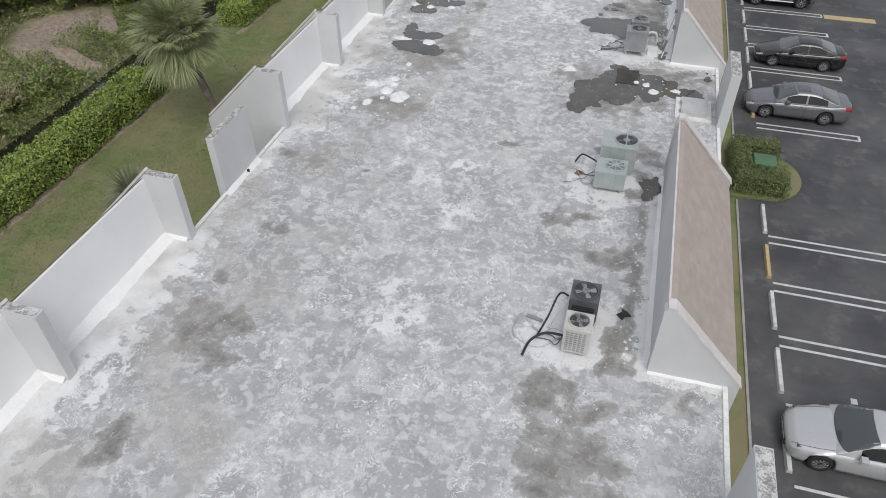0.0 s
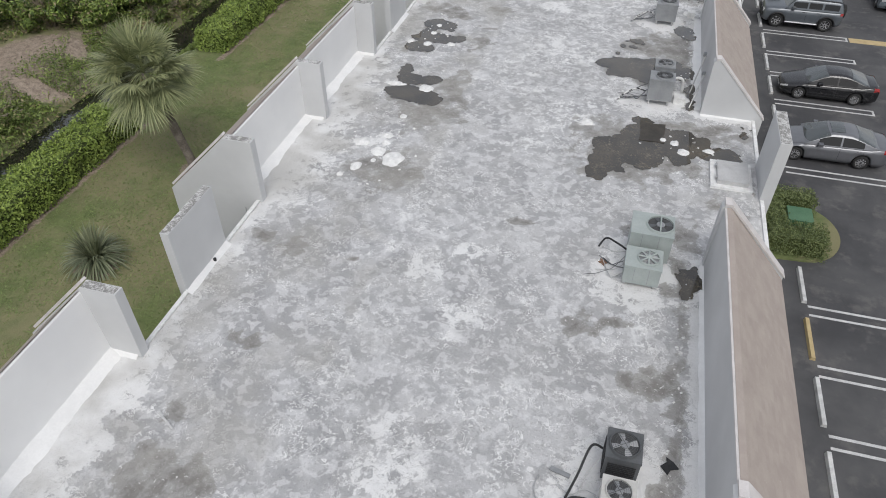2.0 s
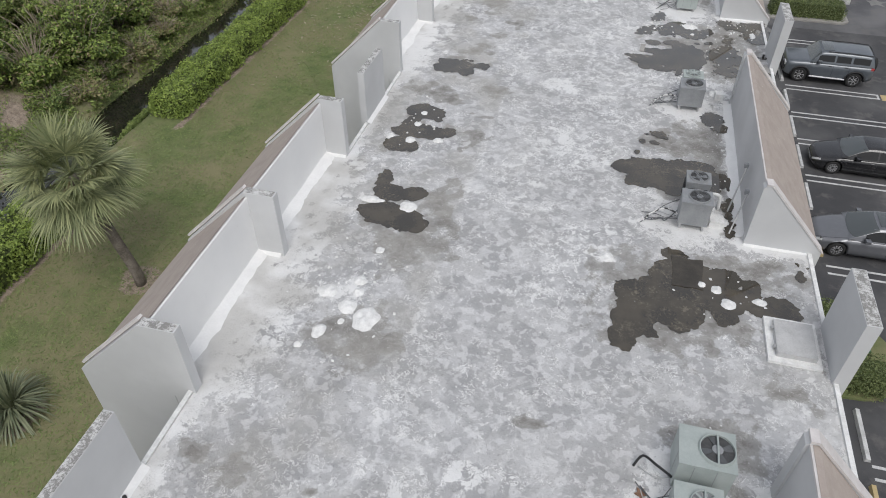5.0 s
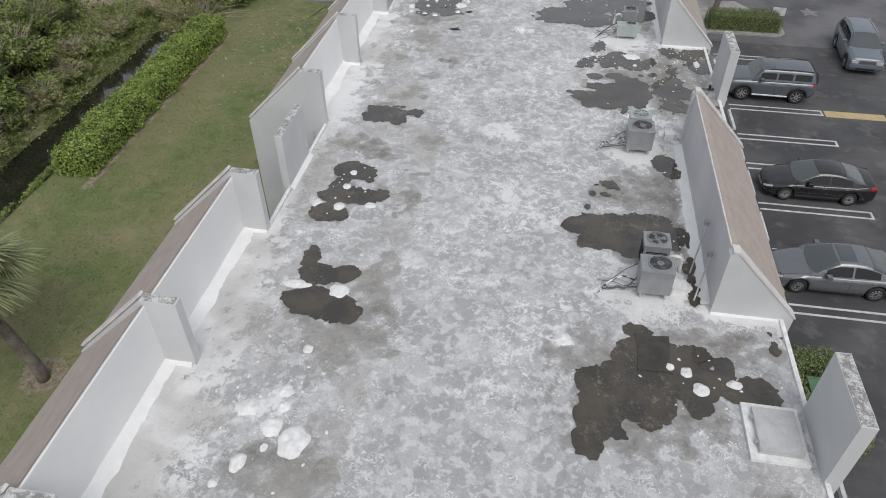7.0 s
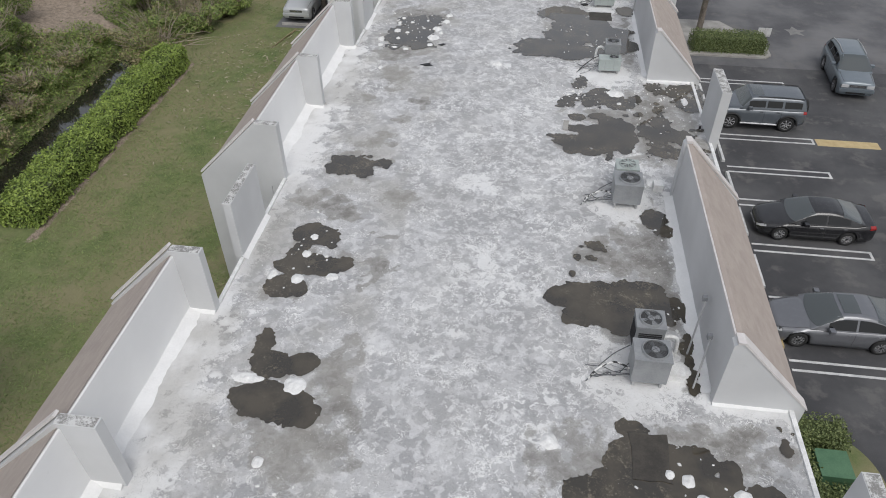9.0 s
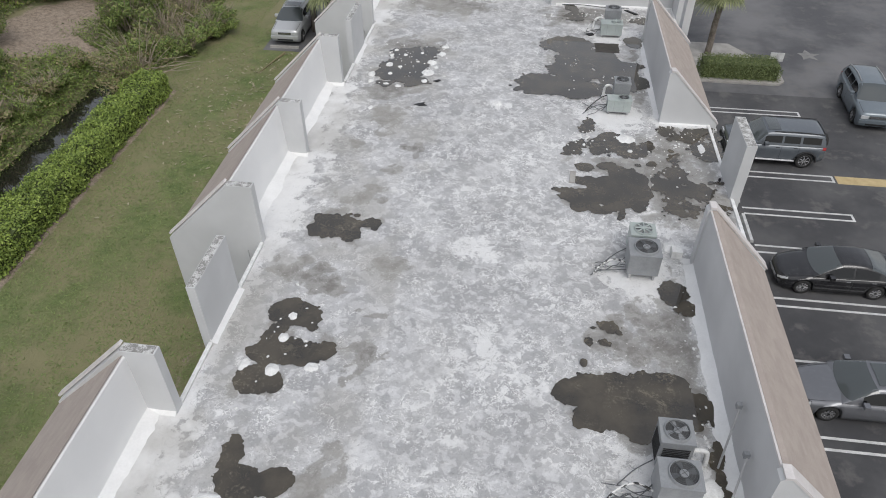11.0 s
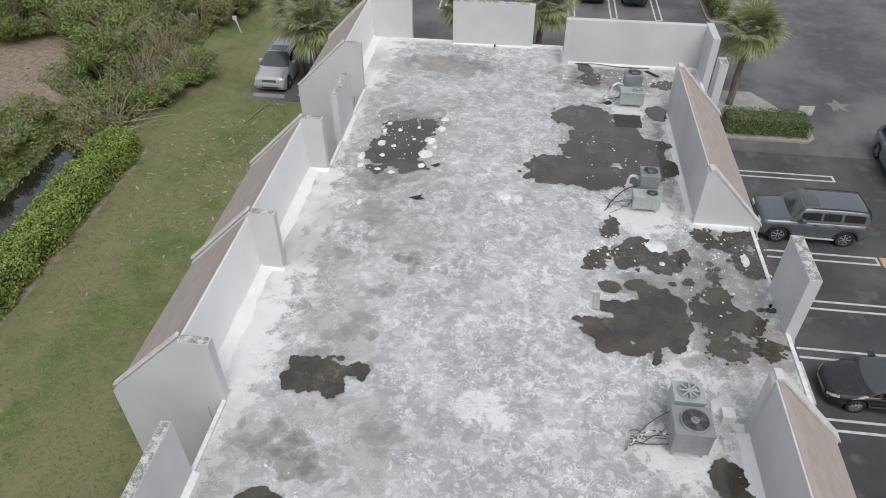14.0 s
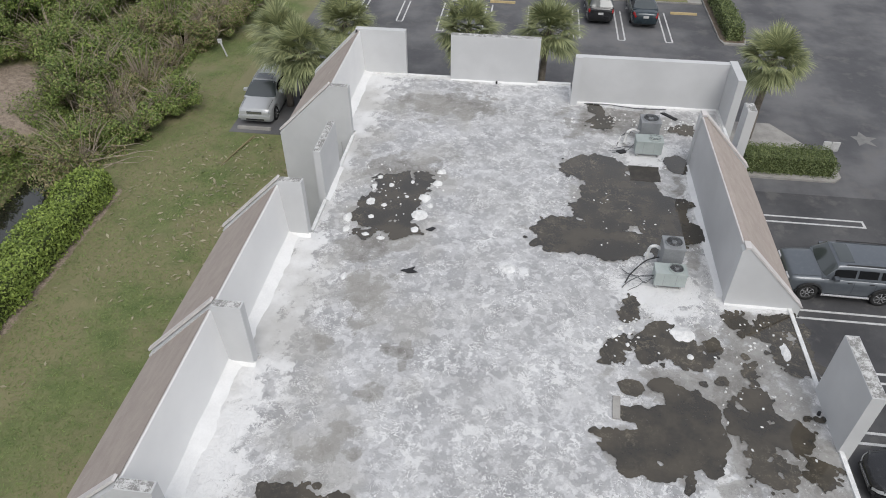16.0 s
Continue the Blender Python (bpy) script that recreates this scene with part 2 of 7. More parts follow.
    # a thin film of dirt, most of it on the lawn side
    tan = calc(t, "MULTIPLY", step(t, noise_at(t, 0.55, 4, 0.55, place), 0.40, 0.64), 0.6)
    col = blend(t, calc(t, "MULTIPLY", tan, attr("tan")), col, (0.37, 0.358, 0.33))
    t.links.new(col, b.inputs["Base Color"])
    relief(t, b, calc(t, "ADD", calc(t, "ADD", crust, calc(t, "MULTIPLY", lip, 0.25)), calc(t, "MULTIPLY", fleck, 0.25)), 0.7, 0.04)
    return m


def pond():
    """A film of water on dark silt and brown algae: it mirrors the sky at a low angle."""
    m, t, b = nodes_of("pond_water", 0.08)
    place = t.nodes.new("ShaderNodeNewGeometry").outputs["Position"]
    c, f, g = noise_at(t, 1.1, 5, 0.6, place), noise_at(t, 20, 5, 0.7, place), noise_at(t, 3.2, 7, 0.72, place, 0.8)
    col = blend(t, step(t, c, 0.38, 0.64), (0.034, 0.029, 0.021), (0.070, 0.058, 0.040))
    algae = calc(t, "MULTIPLY", step(t, calc(t, "ADD", calc(t, "MULTIPLY", g, 0.6), calc(t, "MULTIPLY", f, 0.4)), 0.5, 0.62), step(t, noise_at(t, 0.6, 3, 0.5, place), 0.42, 0.6))
    col = blend(t, calc(t, "MULTIPLY", algae, 0.8), col, (0.155, 0.132, 0.092))
    col = blend(t, calc(t, "MULTIPLY", step(t, noise_at(t, 9, 6, 0.7, place), 0.66, 0.72), 0.5), col, (0.42, 0.41, 0.39))
    t.links.new(col, b.inputs["Base Color"])
    t.links.new(blend(t, algae, (0.05, 0.05, 0.05), (0.35, 0.35, 0.35)), b.inputs["Roughness"])
    b.inputs["IOR"].default_value = 1.33
    b.inputs["Coat Weight"].default_value, b.inputs["Coat IOR"].default_value, b.inputs["Coat Roughness"].default_value = 1.0, 1.6, 0.02
    return m


def shingle():
    m, t, b = nodes_of("tan_shingle", 0.9)
    place = t.nodes.new("ShaderNodeNewGeometry").outputs["Position"]
    g = t.nodes.new("ShaderNodeNewGeometry")
    c, f = noise_at(t, 2.2, 5, 0.6, place), noise_at(t, 45, 3, 0.6, place)
    mixv = calc(t, "ADD", calc(t, "MULTIPLY", c, 0.5), calc(t, "ADD", calc(t, "MULTIPLY", f, 0.3), calc(t, "MULTIPLY", g.outputs["Random Per Island"], 0.1)))
    t.links.new(blend(t, step(t, mixv, 0.25, 0.65), (0.345, 0.295, 0.265), (0.43, 0.375, 0.335)), b.inputs["Base Color"])
    relief(t, b, f, 0.4, 0.006)
    return m


def asphalt(name="asphalt", k=1.0):
    m, t, b = nodes_of(name, 0.85)
    c, f, p = noise_at(t, 0.22, 6, 0.6), noise_at(t, 70, 2), noise_at(t, 0.9, 6, 0.65)
    col = blend(t, step(t, c, 0.35, 0.68), tuple(k * v for v in (0.050, 0.050, 0.054)), tuple(k * v for v in (0.105, 0.104, 0.106)))
    col = blend(t, calc(t, "MULTIPLY", step(t, p, 0.52, 0.66), 0.5), col, (0.16, 0.153, 0.147))
    col = blend(t, calc(t, "MULTIPLY", step(t, f, 0.5, 0.75), 0.25), col, (0.14, 0.14, 0.14))
    t.links.new(col, b.inputs["Base Color"])
    relief(t, b, f, 0.4, 0.006)
    return m


def lawn():
    m, t, b = nodes_of("lawn", 0.9)
    place = t.nodes.new("ShaderNodeNewGeometry").outputs["Position"]
    c, p, f, d = noise_at(t, 0.25, 5, 0.6, place), noise_at(t, 1.4, 6, 0.65, place), noise_at(t, 22, 4, 0.7, place), noise_at(t, 0.6, 6, 0.6, place, 0.4)
    col = blend(t, step(t, p, 0.3, 0.7), (0.096, 0.136, 0.042), (0.162, 0.196, 0.072))
    col = blend(t, calc(t, "MULTIPLY", step(t, f, 0.4, 0.75), 0.5), col, (0.195, 0.215, 0.092))
    col = blend(t, calc(t, "MULTIPLY", step(t, calc(t, "ADD", c, calc(t, "MULTIPLY", d, 0.5)), 0.58, 0.84), 0.75), col, (0.25, 0.22, 0.125))
    a = t.nodes.new("ShaderNodeAttribute")
    a.attribute_name = "bare"
    bare = calc(t, "ADD", a.outputs["Fac"], calc(t, "MULTIPLY", calc(t, "SUBTRACT", p, 0.5), 0.9))
    earth = blend(t, step(t, calc(t, "ADD", calc(t, "MULTIPLY", f, 0.5), calc(t, "MULTIPLY", noise_at(t, 4, 6, 0.7, place), 0.5)), 0.36, 0.62), (0.16, 0.122, 0.09), (0.39, 0.32, 0.255))
    col = blend(t, calc(t, "MULTIPLY", step(t, bare, 0.4, 0.65), step(t, a.outputs["Fac"], 0.03, 0.2)), col, earth)
    t.links.new(col, b.inputs["Base Color"])
    relief(t, b, calc(t, "ADD", f, p), 0.6, 0.05)
    return m


def glass(name, colour=(0.045, 0.053, 0.053), coat=0.5):
    m, t, b = nodes_of(name, 0.04)
    b.inputs["Base Color"].default_value = (*colour, 1)
    b.inputs["IOR"].default_value = 1.5
    b.inputs["Coat Weight"].default_value = coat
    return m


STUCCO, COPING, COAT, POND, SHINGLE, ASPHALT, LAWN = stucco("stucco", (0.53, 0.535, 0.54), (0.60, 0.605, 0.61)), coping(), roof_coating(), pond(), shingle(), asphalt(), lawn()
OLD_ASPHALT = asphalt("old_asphalt", 1.6)
# parapet tones by side: lawn side paler than car park side
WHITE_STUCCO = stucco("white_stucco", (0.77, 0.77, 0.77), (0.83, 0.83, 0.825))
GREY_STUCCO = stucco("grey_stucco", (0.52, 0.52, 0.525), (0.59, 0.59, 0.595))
FOAM = mottled("white_foam", (0.62, 0.62, 0.61), (0.84, 0.84, 0.83), 6, 30, 0.8, 0.5, distance=0.03)
TRIM = mottled("pink_white_trim", (0.55, 0.52, 0.51), (0.68, 0.65, 0.64), 3, 40, 0.7, 0.1)
LINE = mottled("white_road_paint", (0.42, 0.42, 0.42), (0.70, 0.70, 0.69), 3, 30, 0.7, 0.1)
YELLOW = mottled("yellow_road_paint", (0.42, 0.32, 0.16), (0.55, 0.44, 0.24), 3, 30, 0.7, 0.1)
CONCRETE = mottled("concrete", (0.26, 0.25, 0.235), (0.40, 0.385, 0.36), 1.5, 30, 0.9, 0.3)
EARTH = mottled("dark_mulch", (0.10, 0.075, 0.055), (0.20, 0.16, 0.12), 2, 25, 0.95, 0.5, distance=0.03)
FILLET = mottled("white_fillet", (0.76, 0.76, 0.755), (0.85, 0.85, 0.845), 2.0, 20, 0.8, 0.12)
GREY_METAL = mottled("grey_metal", (0.25, 0.26, 0.27), (0.33, 0.34, 0.35), 3, 30, 0.5, 0.05, metal=0.2)
DARK_METAL = mottled("dark_grey_metal", (0.085, 0.09, 0.095), (0.13, 0.135, 0.14), 3, 30, 0.5, 0.05, metal=0.2)
BEIGE_METAL = mottled("beige_metal", (0.46, 0.455, 0.43), (0.56, 0.55, 0.53), 3, 30, 0.5, 0.05)
GREEN_METAL = mottled("pale_green_metal", (0.33, 0.37, 0.36), (0.41, 0.45, 0.435), 3, 30, 0.5, 0.05)
BLACK = mottled("black_plastic", (0.012, 0.012, 0.013), (0.03, 0.03, 0.032), 5, 40, 0.6, 0.1)
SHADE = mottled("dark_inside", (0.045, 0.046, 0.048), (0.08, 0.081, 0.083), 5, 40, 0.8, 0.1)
STEEL = mottled("bare_steel", (0.42, 0.42, 0.42), (0.58, 0.58, 0.58), 4, 40, 0.4, 0.05, metal=0.6)
BLACK_FELT = mottled("black_felt", (0.034, 0.03, 0.026), (0.075, 0.067, 0.055), 4, 30, 0.6, 0.4)
RUBBER = mottled("tyre_rubber", (0.014, 0.014, 0.014), (0.03, 0.03, 0.03), 8, 60, 0.8, 0.2)
CHROME = mottled("bright_alloy", (0.5, 0.5, 0.51), (0.65, 0.65, 0.66), 8, 60, 0.25, 0.0, metal=0.8)
# base colour lifted to add sky reflection on windscreens; side windows kept darker
GLASS = glass("car_glass", (0.06, 0.07, 0.072), 1.0)
SIDE_GLASS = glass("dark_side_glass", (0.008, 0.009, 0.01), 0.0)
LENS = glass("headlight_glass", (0.5, 0.51, 0.52), 1.0)
RED = glass("taillight_red", (0.30, 0.012, 0.012))
TAPED = mottled("taped_line", (0.03, 0.03, 0.03), (0.72, 0.72, 0.71), 7, 16, 0.7, 0.2, spread=(0.46, 0.51))
HEDGE_LEAF = leafy("hedge_leaf", (0.12, 0.178, 0.038), (0.33, 0.42, 0.095))
SHRUB_LEAF = leafy("shrub_leaf", (0.075, 0.118, 0.032), (0.29, 0.36, 0.105))
TREE_LEAF = leafy("tree_leaf", (0.045, 0.078, 0.022), (0.28, 0.365, 0.085))
DRY_LEAF = leafy("dry_leaf", (0.20, 0.17, 0.09), (0.36, 0.31, 0.17))
BOX_LEAF = leafy("clipped_leaf", (0.078, 0.108, 0.038), (0.22, 0.26, 0.105))
PALM_LEAF = leafy("palm_leaf", (0.14, 0.168, 0.08), (0.37, 0.39, 0.20), 0.5)
YUCCA_LEAF = leafy("strap_leaf", (0.12, 0.145, 0.085), (0.28, 0.30, 0.185), 0.45)
BARK = mottled("grey_bark", (0.10, 0.085, 0.07), (0.24, 0.21, 0.18), 3, 18, 0.95, 0.8, distance=0.03)
TWIG = mottled("twig", (0.22, 0.18, 0.135), (0.42, 0.36, 0.28), 4, 20, 0.9, 0.3)
HEDGE_SHADE = mottled("shaded_hedge_core", (0.045, 0.06, 0.02), (0.10, 0.125, 0.042), 3, 12, 0.95, 0.8, distance=0.1)


def canal_water():
    m, t, b = nodes_of("canal_water", 0.06)
    c = noise_at(t, 1.2, 3)
    t.links.new(blend(t, c, (0.012, 0.013, 0.010), (0.028, 0.028, 0.020)), b.inputs["Base Color"])
    b.inputs["IOR"].default_value = 1.33
    b.inputs["Coat Weight"].default_value, b.inputs["Coat Roughness"].default_value = 1.0, 0.04
    relief(t, b, noise_at(t, 3, 3), 0.05, 0.02)
    return m


WATER = canal_water()

# ---- ground ----
def ground_height(x, y):
    """The lawn, falling into the canal and rising to the far bank."""
    bed = np.interp(x, [-400, -60, -36, -31.0, -28.4, -27.8, -26.0, -25.3, -24.7, 400], [0.6, 0.6, 0.5, 0.25, -0.8, -1.5, -1.5, -0.6, 0.0, 0.0])
    return bed


def make_ground():
    xs = np.concatenate(([-1500, -400, -120], np.arange(-60, -10, 0.5), [-10, 4, 40, 120, 400, 1500])).astype(float)
    ys = np.concatenate(([-1500, -400, -60], np.arange(-15, 90, 0.5), [90, 120, 400, 1500])).astype(float)
    X, Y = np.meshgrid(xs, ys)
    Z = ground_height(X, Y) - 0.02
    inside = (X > -50) & (X < -24.9) & (Y > -14) & (Y < 89)
    rough = np.array([noise.fractal(Vector((x * 0.35, y * 0.35, 3.0)), 1.0, 2.0, 4) for x, y in zip(X.ravel(), Y.ravel())]).reshape(X.shape)
    Z = Z + np.where(inside, 0.22 * rough, 0.0)
    nx, ny = len(xs), len(ys)
    i = np.arange(nx * ny).reshape(ny, nx)
    faces = np.stack((i[:-1, :-1], i[:-1, 1:], i[1:, 1:], i[1:, :-1]), -1).reshape(-1, 4)
    ob = quick("ground", np.stack((X, Y, Z), -1).reshape(-1, 3), faces, LAWN, smooth=True)
    bare = np.zeros(X.shape)
    for cx, cy, rx, ry in ((-31.4, 31.0, 3.3, 3.9), (-33, 57.2, 4.0, 4.9), (-31.5, 47, 1.4, 2.4), (-18.5, 18.4, 0.9, 0.9), (-18.2, 24.6, 0.9, 0.9)):
        bare = np.maximum(bare, np.clip(1.35 - ((X - cx) / rx) ** 2 - ((Y - cy) / ry) ** 2, 0, 1))
    bare = np.maximum(bare, np.where((X > -22.7) & (X < -22.3), 0.85, 0) * (((Y > -14) & (Y < 27.6)) | ((Y > 34.3) & (Y < 50.6))))
    bare = np.maximum(bare, np.where((X < -28.2) & (X > -70), 0.4, 0))
    bare = np.maximum(bare, np.where((X > -14.4) & (X < -12), 0.42, 0))
    a = ob.data.attributes.new("bare", "FLOAT", "POINT")
    a.data.foreach_set("value", bare.ravel().astype(np.float32))
    tagged(ob, "mown green lawn with worn dry patches, falling to a canal bank", "lawn", kind="structure")


make_ground()
bm = bmesh.new()
box(bm, -30.5, -25.0, -60, 130, -1.9, -0.95)
tagged(part("water", bm, WATER), "dark still water of a narrow canal", "canal", kind="structure")

# asphalt of the car park, in butted sheets
bm = bmesh.new()
box(bm, 5.35, 60, -40, 54.2, -0.4, 0.0)
tagged(part("road", bm, ASPHALT), "dark patched asphalt car park with sealed and faded areas", "car park", kind="structure")
bm = bmesh.new()
box(bm, 5.35, 60, 54.2, 130, -0.4, 0.0)
box(bm, -19.35, 5.35, 59.6, 130, -0.4, 0.0)
box(bm, -19.35, -13.2, 56.3, 59.6, -0.4, 0.0)
tagged(part("road", bm, OLD_ASPHALT), "older, paler asphalt behind the building with parking bays", "car park", kind="structure")
bm = bmesh.new()
box(bm, 5.27, 5.35, -40, 25.2, -0.3, 0.03)
box(bm, 5.27, 5.35, 29.2, 55.3, -0.3, 0.03)
tagged(part("kerb", bm, CONCRETE), "low grey concrete edge between grass strip and asphalt", "kerb", kind="structure")

# ---- building shell ----
WEST, EAST, SOUTH, NORTH = -10.75, 3.2, -14.0, 52.75
bm = bmesh.new()
GAPS_WEST = ((SOUTH, 1.88), (11.64, 17.13), (26.7, 32.24), (42.09, 47.64))     # open stretches between the bays
GAP_EDGE = -10.27                                                             # where the roof ends in them
box(bm, GAP_EDGE - 0.02, EAST - 0.01, SOUTH, 51.2, 0, ROOF - 0.3)
box(bm, GAP_EDGE - 0.02, -2.4, 51.2, NORTH - 0.05, 0, ROOF - 0.3)
for a, b in ((1.88, 11.64), (17.13, 26.7), (32.24, 42.09), (47.64, NORTH - 0.05)):
    box(bm, WEST + 0.01, GAP_EDGE - 0.02, a, b, 0, ROOF - 0.3)
tagged(part("wall_main", bm, STUCCO), "smooth pale grey stucco outer walls of a low building", "wall", kind="structure")


def smooth_bump(d):
    return np.clip(1 - d, 0, 1)


# lumps of white foam: x, y and the two half-widths
LUMPS_NEAR = [(-8.58, 20.77, 0.29, 0.22), (-7.93, 20.37, 0.25, 0.25), (-7.36, 20.12, 0.31, 0.38), (-7.94, 21.3, 0.18, 0.19), (-7.84, 20.89, 0.15, 0.15),
              (-8.31, 19.47, 0.17, 0.23), (-7.82, 22.53, 0.13, 0.14), (-8.62, 18.95, 0.1, 0.11), (-7.91, 19.87, 0.09, 0.11), (1.01, 22.77, 0.2, 0.2),
              (0.75, 23.21, 0.15, 0.17), (1.76, 23.02, 0.2, 0.13), (0.39, 23.31, 0.11, 0.15), (-1.98, 23.78, 0.2, 0.2), (-8.6, 27.88, 0.19, 0.2),
              (-8.62, 28.88, 0.14, 0.17), (-8.61, 29.61, 0.14, 0.14), (-7.72, 28.08, 0.18, 0.14), (-9.28, 27.96, 0.13, 0.21), (-8.75, 24.58, 0.4, 0.16)]
LUMPS_FAR = [(0.22, 39.13, 0.34, 0.3), (2.67, 38.83, 0.15, 0.34), (-8.89, 40.24, 0.08, 0.17), (-7.64, 24.5, 0.26, 0.28), (-0.33, 42.2, 0.17, 0.17), (0.3, 38.4, 0.1, 0.12),
             (-1.5, 38.9, 0.08, 0.1), (-1.35, 39.2, 0.09, 0.09), (-1.2, 38.6, 0.07, 0.08), (1, 33.5, 0.17, 0.25), (0.95, 26, 0.25, 0.3), (-4.3, 41.1, 0.2, 0.2),
             (-8.83, 43.77, 0.17, 0.24), (-7.18, 44.18, 0.21, 0.25), (-9.37, 42.9, 0.16, 0.23), (-9.3, 42.33, 0.11, 0.14), (-7.23, 43.27, 0.28, 0.31), (-7.23, 42.5, 0.15, 0.18),
             (-8.67, 42.98, 0.14, 0.13), (-7.74, 44.17, 0.1, 0.1), (-8.38, 43.62, 0.12, 0.12), (-8.88, 44.61, 0.12, 0.17), (-8.8, 45.15, 0.11, 0.13), (-8.34, 44.74, 0.11, 0.15),
             (-8.67, 42.12, 0.16, 0.11), (-8.18, 42.01, 0.14, 0.09), (-6.94, 43.78, 0.11, 0.12), (-6.86, 45.04, 0.16, 0.17), (-6.82, 45.72, 0.17, 0.16), (-7.68, 44.98, 0.1, 0.13)]
# soft marks on the roof: x, y and the two half-widths in metres
WHITE = [(0.1, 10.9, 0.95, 1.1), (0.2, 17.3, 1.0, 1.0), (0.1, 32.1, 0.95, 0.9), (0.2, 26.0, 1.0, 0.95), (-3.73, 14.32, 0.7, 0.5), (-4.25, 10.61, 0.6, 0.8), (-4.97, 15.76, 0.35, 0.45), (-4.17, 16.59, 0.28, 0.4), (-0.11, 10.6, 1.0, 1.0),
         (-6.45, 12.09, 0.6, 0.2), (0.0, 16.9, 1.1, 0.9), (-4.28, 32.69, 0.6, 0.5), (-3.71, 29.4, 0.45, 0.55), (0.1, 25.6, 1.1, 0.8),
         (-4.32, 41.13, 0.4, 0.4), (-0.1, 40.6, 1.1, 1.0), (0.1, 32.2, 1.0, 0.7), (0.2, 47.9, 1.0, 0.9), (-9.6, 36.0, 1.0, 2.6), (-3.0, 36.0, 2.6, 6.0),
         (-2.6, 27.5, 2.2, 5.0), (-9.8, 39.6, 0.8, 1.8), (-9.7, 19.5, 0.7, 2.2), (-2.2, 32.5, 1.6, 3.2), (0.4, 34.6, 1.6, 0.6), (-3.4, 43.0, 1.2, 2.5)]
SOIL_WEST = [(-8.43, 8.75, 0.7, 0.85), (-7.66, 9.1, 0.55, 0.65), (-7.63, 8.16, 0.6, 0.45), (-8.77, 10.44, 0.3, 0.5), (-8.39, 5.47, 0.5, 0.5),
             (-9.49, 15.99, 0.5, 0.35), (-8.64, 15.67, 0.5, 0.4), (-8.57, 12.64, 0.3, 0.2), (-8.23, 12.42, 0.3, 0.2), (-6.92, 15.61, 0.3, 0.22),
             (-9.3, 31.34, 0.7, 0.5), (-8.27, 31.08, 0.55, 0.5), (-6.6, 31.69, 0.5, 0.75), (-7.85, 34.7, 0.95, 0.6), (-8.22, 39.52, 0.65, 1.2),
             (-8.9, 37.76, 0.45, 0.42), (-7.34, 36.36, 0.55, 0.38), (-6.77, 37.71, 0.5, 0.28), (-6.75, 28.55, 0.5, 0.5), (-6.58, 29.84, 0.4, 0.35),
             (-7.4, 19.4, 1.2, 1.2), (-8.0, 45.6, 1.5, 1.2), (-7.2, 50.3, 2.6, 1.1), (-7.2, 23.3, 1.2, 1.5), (-8.3, 41.6, 1.5, 0.7), (-6.7, 24.9, 0.5, 1.2)]
SOIL_EAST = [(-1.16, 15.06, 0.4, 0.5), (-0.3, 14.97, 0.42, 0.3), (-0.55, 8.93, 0.65, 0.5), (0.19, 8.89, 0.8, 0.4), (0.27, 7.4, 1.2, 1.2), (2.69, 9.66, 0.32, 0.26),
             (0.88, 10.73, 0.22, 1.0), (-2.94, 18.32, 0.45, 0.25), (1.07, 17.03, 0.4, 0.9), (1.15, 13.4, 0.35, 3.0), (0.7, 18.9, 0.8, 0.8), (0.3, 13.6, 0.7, 0.6),
             (0.5, 30.0, 1.0, 1.4), (-0.6, 29.9, 0.8, 0.7), (-1.1, 29.9, 0.5, 0.5), (1.9, 35.6, 1.6, 1.3), (0.8, 37.0, 2.2, 1.4), (1.9, 38.6, 1.4, 1.6),
             (-0.4, 22.6, 2.0, 1.9), (1.2, 24.0, 1.8, 0.6), (-0.6, 49.8, 2.6, 1.2), (2.2, 20.4, 0.7, 0.5), (1.06, 29.2, 0.2, 3.8), (1.02, 44.0, 0.2, 3.0)]


SEAM = -6.2


